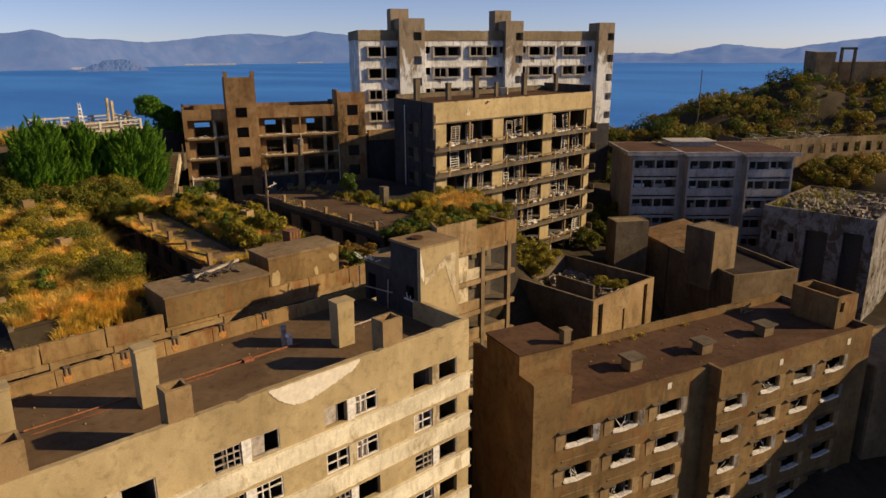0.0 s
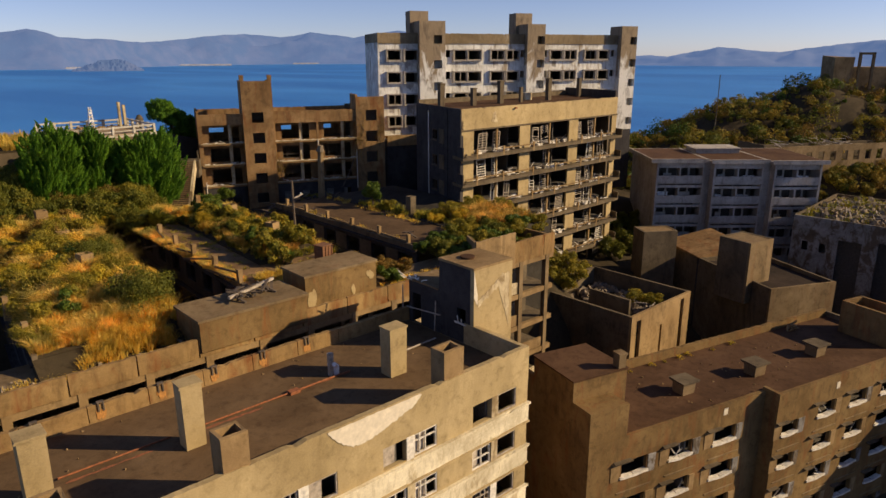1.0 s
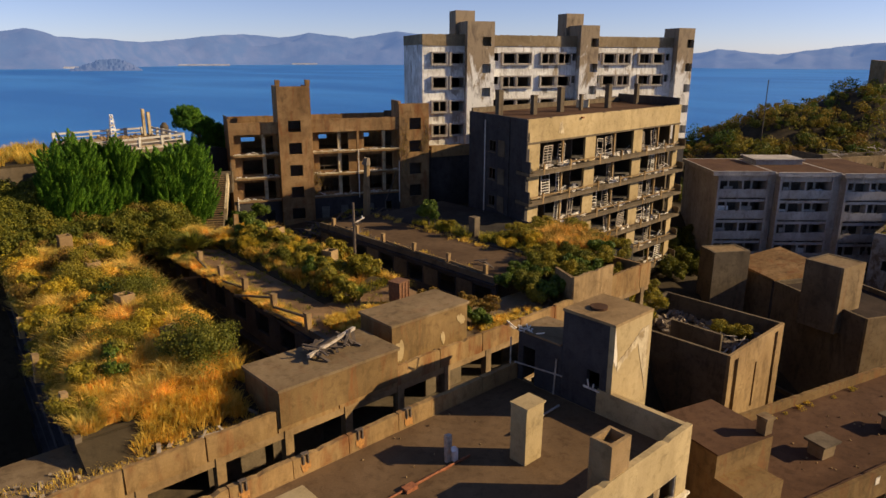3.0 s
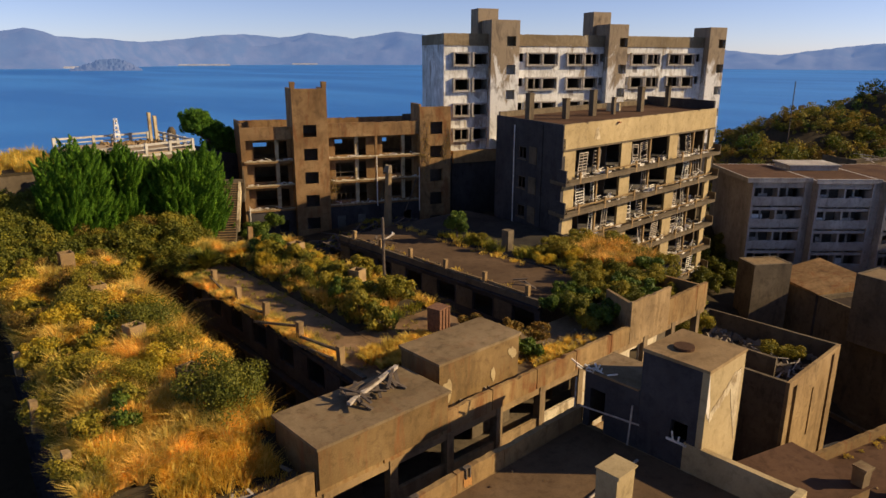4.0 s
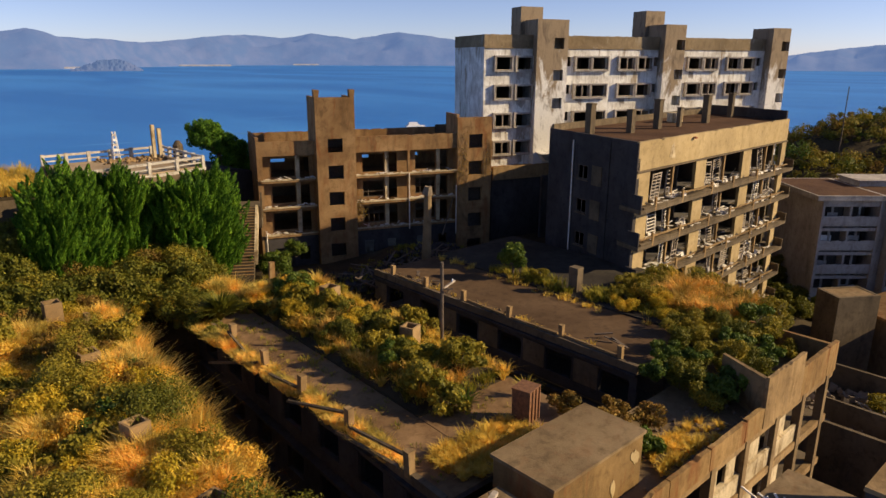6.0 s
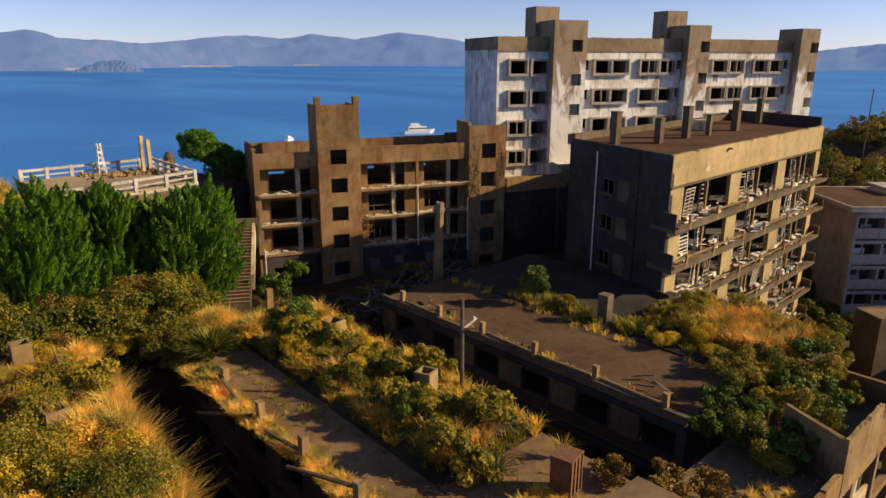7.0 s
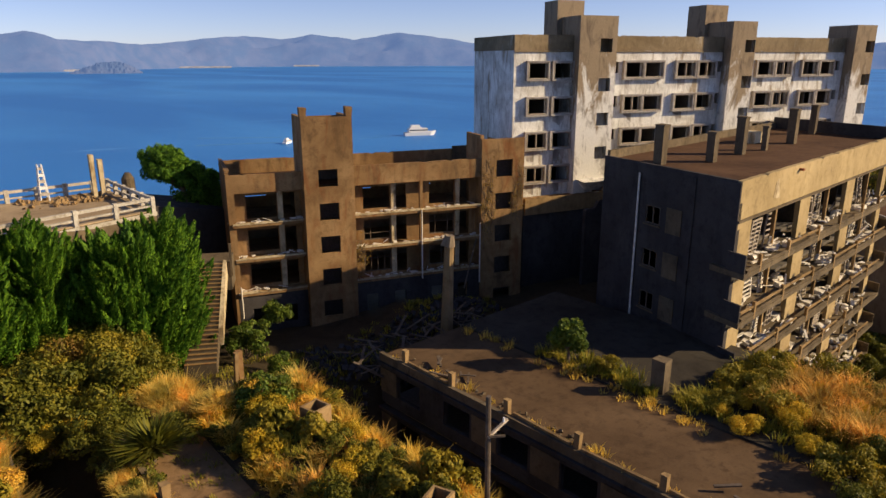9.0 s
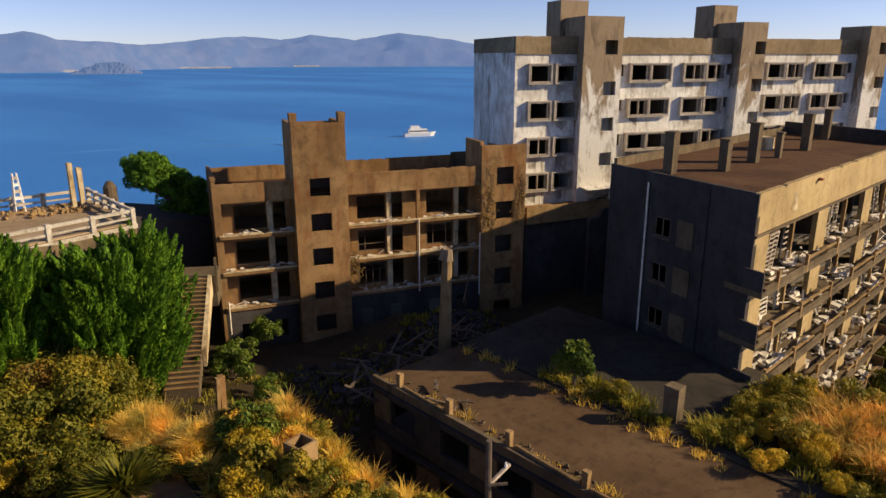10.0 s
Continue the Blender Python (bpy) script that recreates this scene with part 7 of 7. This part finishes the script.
def roof_pipework():
    """Rusty pipe runs and a standpipe on the near roof."""
    p = thing("roof_pipe", "rust-red pipe run along the flat roof", "pipe", 0, 31.35, 40.1)
    part("run", Solid().tube((1.2, -0.1, 0.1), (6.0, 0.0, 0.07), 0.045), RUST, p)
    part("run", Solid().tube((7.3, 0.0, 0.07), (16.2, 0.05, 0.07), 0.05), RUST, p)
    part("run", Solid().tube((18.9, -0.1, 0.12), (22.8, 0.1, 0.12), 0.06), WOOD, p, "pale pipe run")
    part("bracket", Solid().box(12.3, 12.9, -0.2, 0.2, 0.0, 0.16), RUST, p)
    rr = random.Random(17)
    for x, y, w, d in ((1.4, -0.5, 3.6, 0.25), (7.6, -0.3, 3.0, 0.3), (12.0, 0.1, 4.2, 0.35)):
        us = [x + w * k / 12 for k in range(13)]
        v = [(u, y - d * rr.uniform(0.05, 0.45), 0.006) for u in us] + [(u, y + d * rr.uniform(0.05, 0.45), 0.006) for u in reversed(us)]
        me = bpy.data.meshes.new("rust_stain")
        me.from_pydata(v, [], [tuple(range(len(v)))])
        part("rust_stain", me, RUST, p, "rust bled over the roof")
    q = thing("standpipe", "white pipe elbow beside a short wooden stake", "pipe", 15.2, 31.75, 40.1)
    part("stake", Solid().box(-0.14, 0.14, -0.1, 0.1, 0, 1.35), WOOD, q, jitter=0.02)
    part("elbow", Solid().tube((0.3, -0.1, 0), (0.3, -0.1, 0.55), 0.16).tube((0.3, -0.1, 0.55), (0.05, -0.3, 0.75), 0.14), WHITE_P, q)


roof_pipework()


def timber_heap(name, label, x, y, z, n, sx, sy, length, mat, seed, h=0.5, yaw=0.0):
    """Loose beams and laths, each its own stick."""
    rng = random.Random(seed)
    e = thing(name, label, "timber", x, y, z, yaw)
    for _ in range(n):
        a = Vector((rng.uniform(-sx, sx), rng.uniform(-sy, sy), rng.uniform(0.05, h)))
        ang = rng.uniform(0, math.pi)
        L = length * rng.uniform(0.4, 1.0)
        d = Vector((math.cos(ang), math.sin(ang), rng.uniform(-0.12, 0.3))) * L / 2
        lo = min((a - d).z, (a + d).z)
        lift = Vector((0, 0, max(0, 0.05 - lo)))
        part("plank", Solid().beam(a - d + lift, a + d + lift, rng.uniform(0.06, 0.2), rng.uniform(0.04, 0.09)), mat, e)
    return e


timber_heap("timber_heap", "bleached beams and broken frames on the hut roof", 15.6, 41.1, 42.36, 22, 1.5, 0.6, 1.9, WOOD_D, 1)
part("beam", Solid().beam((-2.0, -0.5, 0.35), (1.8, 0.8, 0.5), 0.2, 0.16), WOOD, bpy.data.objects["timber_heap"])
timber_heap("timber_heap", "grey fallen timber and branches in the shaded yard", 38.6, 72.6, 39.7, 40, 6.0, 2.4, 3.0, WOOD_D, 2, 0.6)
timber_heap("timber_heap", "bleached sticks fallen on the asphalt roof", 35.6, 49.2, 41.02, 4, 1.2, 1.0, 1.4, WOOD_D, 3)
timber_heap("timber_heap", "dry sticks on the roof edge", 34.6, 65.8, 41.02, 12, 0.7, 1.6, 1.2, WOOD_D, 4)
timber_heap("timber_heap", "broken white pipes and timber inside the roofless block", 57.0, 38.8, 30.95, 30, 2.6, 2.2, 2.2, WOOD, 5, 0.8)
timber_heap("timber_heap", "broken planks strewn at the garden's near edge", 8.2, 41.2, 40.32, 12, 2.6, 0.8, 1.3, WOOD, 6, 0.2)


def rubble(name, label, rects, n, lo, hi, mat, seed, level=None):
    rng = random.Random(seed)
    s = Solid()
    for _ in range(n):
        x0, x1, y0, y1, z = rng.choice(rects)
        x, y = rng.uniform(x0, x1), rng.uniform(y0, y1)
        if level:
            z = float(level(x, y))
        a, b, c = (rng.uniform(lo, hi) for _ in range(3))
        m = pose(x, y, z + c * 0.3, rng.uniform(-35, 35), rng.uniform(-35, 35), rng.uniform(0, 360))
        pts = [m @ Vector((sx * a * rng.uniform(0.35, 0.6), sy * b * rng.uniform(0.35, 0.6), sz * c * rng.uniform(0.35, 0.6))) for sz in (-1, 1) for sx, sy in ((-1, -1), (1, -1), (1, 1), (-1, 1))]
        s.hexa(pts)
    return lone(name, s, mat, label, "rubble", kind="stuff")


# Yard rubble coloured dark, with the yard's shade in it.
rubble("rubble", "grey concrete rubble strewn over the shaded yard", [(32, 50, 70.6, 78, 40)], 420, 0.12, 0.55, SHADE_GRIME, 1, lambda x, y: ground_height(np.array(x), np.array(y)))
rubble("rubble", "rubble on the stained block's roof", [(95, 113, 23.5, 36.5, 35.8)], 520, 0.15, 0.8, ROCK, 2)
rubble("rubble", "broken concrete and earth inside the roofless block", [(52.0, 62.2, 36, 46.6, 30.9)], 260, 0.15, 0.8, ROCK, 3)
rubble("rubble", "small rubble along the near roof edge", [(-8, 40, 39.6, 42.4, 40.3)], 300, 0.06, 0.25, ROCK, 4)

col = thing("concrete_column", "broken concrete column with peeled white top", "column", 40.7, 72.2, 39.6)
part("shaft", Solid().tube((0, 0, 0), (0.15, 0, 6.6), 0.42, 0.36, 10), CONC_R, col, jitter=0.05)
part("cap", Solid().tube((0.15, 0, 6.6), (0.2, 0, 7.35), 0.46, 0.34, 10), ROCK, col, jitter=0.06)

# the terrace's lamp stand, posts and dish
lamp = thing("light_tower", "small white lattice light tower on the terrace", "tower", 21.9, 94.0, 48.68)
for sx in (-1, 1):
    for sy in (-1, 1):
        part("leg", Solid().tube((0.28 * sx, 0.28 * sy, 0), (0.12 * sx, 0.12 * sy, 2.6), 0.05, 0.04, 6), WHITE_P, lamp)
for k in range(5):
    r = 0.3 - 0.035 * k
    part("band", Solid().box(-r, r, -r, r, 0.4 + 0.45 * k, 0.58 + 0.45 * k), WHITE_P if k % 2 else CONC_G, lamp)
for dx, h in ((0.0, 3.1), (0.5, 2.75)):
    post(25.0 + dx, 92.9 - dx * 0.4, 48.68, h, 0.3, PALE, "tall pale weathered pillar on the terrace", kind_name="terrace_pillar")
lone("stone_dome", Solid().tube((0, 0, 0), (0, 0, 1.6), 0.5, 0.48, 12).tube((0, 0, 1.6), (0, 0, 2.05), 0.48, 0.2, 12), CONC_D, "dark rounded cistern head on the terrace", "cistern", pose(27.9, 94.6, 47.9))
rubble("rubble", "broken slabs on the terrace floor", [(20, 25.6, 91, 94.4, 48.68)], 90, 0.08, 0.34, CONC, 6)

# the hilltop ruin, mast and a low ruin on the slope
hr = building("hilltop_ruin", "concrete lookout ruin on the hilltop", 158.0, 58.7, -42)
part("tower", Solid().box(3.2, 7.2, 0, 5, 46, 56.8), CONC_R, hr, jitter=0.25)
part("frame", Solid().box(8.3, 8.8, 0, 0.5, 50, 57.6).box(11.2, 11.7, 0, 0.5, 50, 57.6).box(8.3, 11.7, 0, 0.5, 57.2, 57.7), CONC_D, hr)
part("wall", Solid().box(7.3, 40, 2, 8, 44, 54.6), CONC_R, hr, jitter=0.05)
mast = thing("mast", "thin dark steel mast above the scrub", "mast", 133.0, 68.4, 38)
part("shaft", Solid().tube((0, 0, 0), (0, 0, 15.4), 0.11, 0.08, 6), WOOD_D, mast)
lr = building("slope_ruin", "long low roofless ruin with bare window holes", 119, 52.0, -26)
part("front_wall", Solid().wall(0, 34, 32, 41.5, [(u, u + 1.3, 38.6, 40.4) for u in np.arange(1, 32, 2.7)], 0, 0.3), CONC_R, lr, jitter=0.03)
part("side_wall", Solid().box(0, 0.3, 0.3, 7, 32, 42), CONC_D, lr, jitter=0.05)
part("back_wall", Solid().box(0.3, 34, 6.7, 7, 32, 41), CONC_D, lr, jitter=0.05)
timber_heap("roof_wreck", "collapsed pale roof timbers over the low ruin", 132, 48.5, 41.2, 26, 9, 2.5, 4.0, WOOD, 8, 1.2, -26)
timber_heap("roof_wreck", "pale wreckage on the stained block's roof", 103, 30, 35.8, 30, 7, 5, 4.0, WOOD, 9, 1.0)


def boat(x, y, yaw, L, label):
    b = thing("boat", label, "boat", x, y, 0, yaw, group="boats off the shore")
    s = Solid()
    h = 0.1 * L
    s.hexa([(-L / 2, -L * 0.11, -0.3), (L * 0.3, -L * 0.09, -0.3), (L * 0.3, L * 0.09, -0.3), (-L / 2, L * 0.11, -0.3), (-L / 2, -L * 0.13, h), (L * 0.34, -L * 0.12, h * 1.15), (L * 0.34, L * 0.12, h * 1.15), (-L / 2, L * 0.13, h)])
    s.hexa([(L * 0.3, -L * 0.09, -0.3), (L * 0.44, -0.05, -0.3), (L * 0.44, 0.05, -0.3), (L * 0.3, L * 0.09, -0.3), (L * 0.34, -L * 0.12, h * 1.15), (L * 0.52, -0.05, h * 1.4), (L * 0.52, 0.05, h * 1.4), (L * 0.34, L * 0.12, h * 1.15)])
    part("hull", s, WHITE_P, b)
    part("cabin", Solid().box(-L * 0.38, L * 0.22, -L * 0.1, L * 0.1, h * 1.1, h * 2.2), WHITE_P, b)
    part("windows", Solid().box(-L * 0.36, L * 0.225, -L * 0.102, L * 0.102, h * 1.5, h * 1.85), GLASS_D, b)
    part("upper_deck", Solid().box(-L * 0.34, L * 0.05, -L * 0.09, L * 0.09, h * 2.21, h * 2.5).box(-L * 0.3, -L * 0.02, -L * 0.07, L * 0.07, h * 2.5, h * 3.2), WHITE_P, b)


boat(357, 443, -25, 25, "white passenger boat with a two-deck cabin on the sea")
boat(256, 468, 35, 12, "small white motor boat on the sea")

WAKE = plain("ruffled_water", (0.07, 0.20, 0.42), 0.35, vary=0.3, scale=0.08)


def wake(label, x, y, yaw, length, spread):
    """Two curving lines of ruffled water that trail a boat."""
    w = thing("boat_wake", label, "wake", x, y, 0, yaw)
    for side in (-1, 1):
        pts = [(-k * length / 24, side * (1.5 + spread * (k / 24) ** 0.8 * 24) + 10 * (k / 24) ** 2) for k in range(25)]
        s = Solid()
        for k in range(24):
            (x0, y0), (x1, y1) = pts[k], pts[k + 1]
            a, b = 0.5 + 0.05 * k, 0.55 + 0.05 * k
            s.hexa([(x0, y0 - a, 0.0), (x1, y1 - b, 0.0), (x1, y1 + b, 0.0), (x0, y0 + a, 0.0), (x0, y0 - a, 0.03), (x1, y1 - b, 0.03), (x1, y1 + b, 0.03), (x0, y0 + a, 0.03)])
        part("ripple", s, WAKE, w)


wake("long pale ripples trailing the passenger boat", 345, 449, -25, 150, 0.9)

# weeds on the roofs and ledges
grass("green_grass", "weeds and brambles on the stained block's rubble roof", [(95, 114, 28, 36.2, 35.8)], 90, 26, 0.8, GRASS_G, 93, 0.09, 0.6)
place_many(shrub("dense low brush on the slope under the ruin", 53, 1.7, 1.5, WOODS, 1500, 0.16, 10, group="brush on the slope"), [(x, y, float(ground_height(np.array(x), np.array(y))) - 0.2) for x, y, z in scatter(26, 112, 150, 36, 46, 0, 55, 2.4)], 56, 0.9, 1.5)


def ivy(label, x, y, z, yaw, w, h, n, mat, seed):
    """Creeper on a wall: a net of stems with small leaves, its plane along x."""
    e = thing("ivy", label, "creeper", x, y, z, yaw)
    rng = np.random.default_rng(seed)
    s = Solid()
    tips = []
    for _ in range(16):
        p = np.array([rng.uniform(0.1, w - 0.1), -0.03, rng.uniform(0, 0.5) * h])
        for _ in range(7):
            q = p + [rng.normal(0, 0.3), 0, h / 10 * rng.uniform(0.2, 1.1)]
            q[0] = min(max(q[0], 0), w)
            s.tube(tuple(p), tuple(q), 0.016, 0.01, 4)
            tips.append((p + q) / 2)
            p = q
    t = np.array(tips)
    p = t[rng.integers(0, len(t), n)] + rng.normal(0, 1, (n, 3)) * [0.22, 0.03, 0.3]
    p[:, 1] = -0.03 - np.abs(p[:, 1])
    v, f = leaf_arrays(rng, p, np.tile([0.0, -1.0, 0.2], (n, 1)), np.full(n, 0.07))
    part("leaves", bulk_mesh("leaves", v, f), mat, e)
    part("branchwork", s, BARK, e)


RUIN_YAW = radians(-21)


def on_ruin(u, y):
    return 37.45 + u * math.cos(RUIN_YAW) - y * math.sin(RUIN_YAW), 85.0 + u * math.sin(RUIN_YAW) + y * math.cos(RUIN_YAW)


ivy("russet creeper clinging to the brown ruin's corner tower", *on_ruin(15.05, -0.28), 42.4, -21, 1.15, 8.4, 330, LEAF_B, 1)
ivy("thin russet creeper on the corner tower's outer edge", *on_ruin(18.0, -0.28), 44.0, -21, 0.85, 6.0, 200, LEAF_B, 3)
ivy("thin russet creeper beside the ruin's stair tower", *on_ruin(3.9, -0.22), 41.0, -21, 0.8, 4.0, 260, LEAF_B, 2)

lone("fallen_pipe", Solid().tube((47.2, 77.2, 40.4), (50.0, 79.0, 42.6), 0.06).tube((50.0, 79.0, 42.6), (50.6, 79.2, 43.6), 0.06), WOOD_D, "bent grey pipe leaning in the shaded yard", "pipe")
rubble("rubble", "broken bricks and grit on the asphalt roof", [(33.9, 34.7, 56, 70, 41.0)], 90, 0.05, 0.2, CONC_D, 22)
place_many(shrub("thin yellow weeds on the tenement's roof edge", 57, 0.6, 0.4, LEAF_Y, 260, 0.045, 8, group="weeds on the tenement"), [(TEN_X + 0.966 * u + 0.259 * v, TEN_Y - 0.259 * u + 0.966 * v, 32.33) for u, v in ((13, 7.7), (14.5, 7.8), (16, 7.7), (17.2, 7.8), (20, 7.7), (10.5, 7.7), (22.5, 7.7))], 58, 0.45, 0.8)
grass("green_grass", "low weeds in the cracks of the garden path", [(17.6, 20.4, 45, 70.2, 41.2), (20.5, 25, 44.6, 50, 41.2)], 120, 22, 0.22, GRASS_G, 95, 0.035, 0.3)
grass("dry_grass", "thin weeds along the edge of the asphalt roof", [(39.4, 40.5, 47, 70, 41.0), (33.9, 34.4, 47, 70, 41.0)], 75, 24, 0.45, GRASS_Y, 96, 0.035, 0.25)
grass("dry_grass", "dry grass spilling to the parapet of the frame building", [(-7, 10.6, 39.7, 42.0, 40.3)], 90, 30, 0.32, GRASS_Y, 97, 0.03, 0.4)
grass("dry_grass", "dry grass on the earth bank behind the parapet", [(3.0, 10.0, 41.3, 43.2, 40.5)], 190, 50, 0.7, GRASS_Y, 98, 0.036, 0.36, level=lambda x, y: 40.36 + np.clip(y - 41.2, 0, 1.4) * 0.62)
rubble("rubble", "pale plaster crumbs scattered on the near roof", [(-4, 22, 29.8, 35.6, 40.1)], 50, 0.03, 0.11, CONC, 71)
crumbs = rubble("rubble", "grit and plaster crumbs on the tenement's roof", [(5.0, 30.0, 0.8, 7.4, 0.0)], 60, 0.03, 0.13, CONC, 72)
crumbs.matrix_world = pose(TEN_X, TEN_Y, 32.35, 0, 0, TEN_YAW)
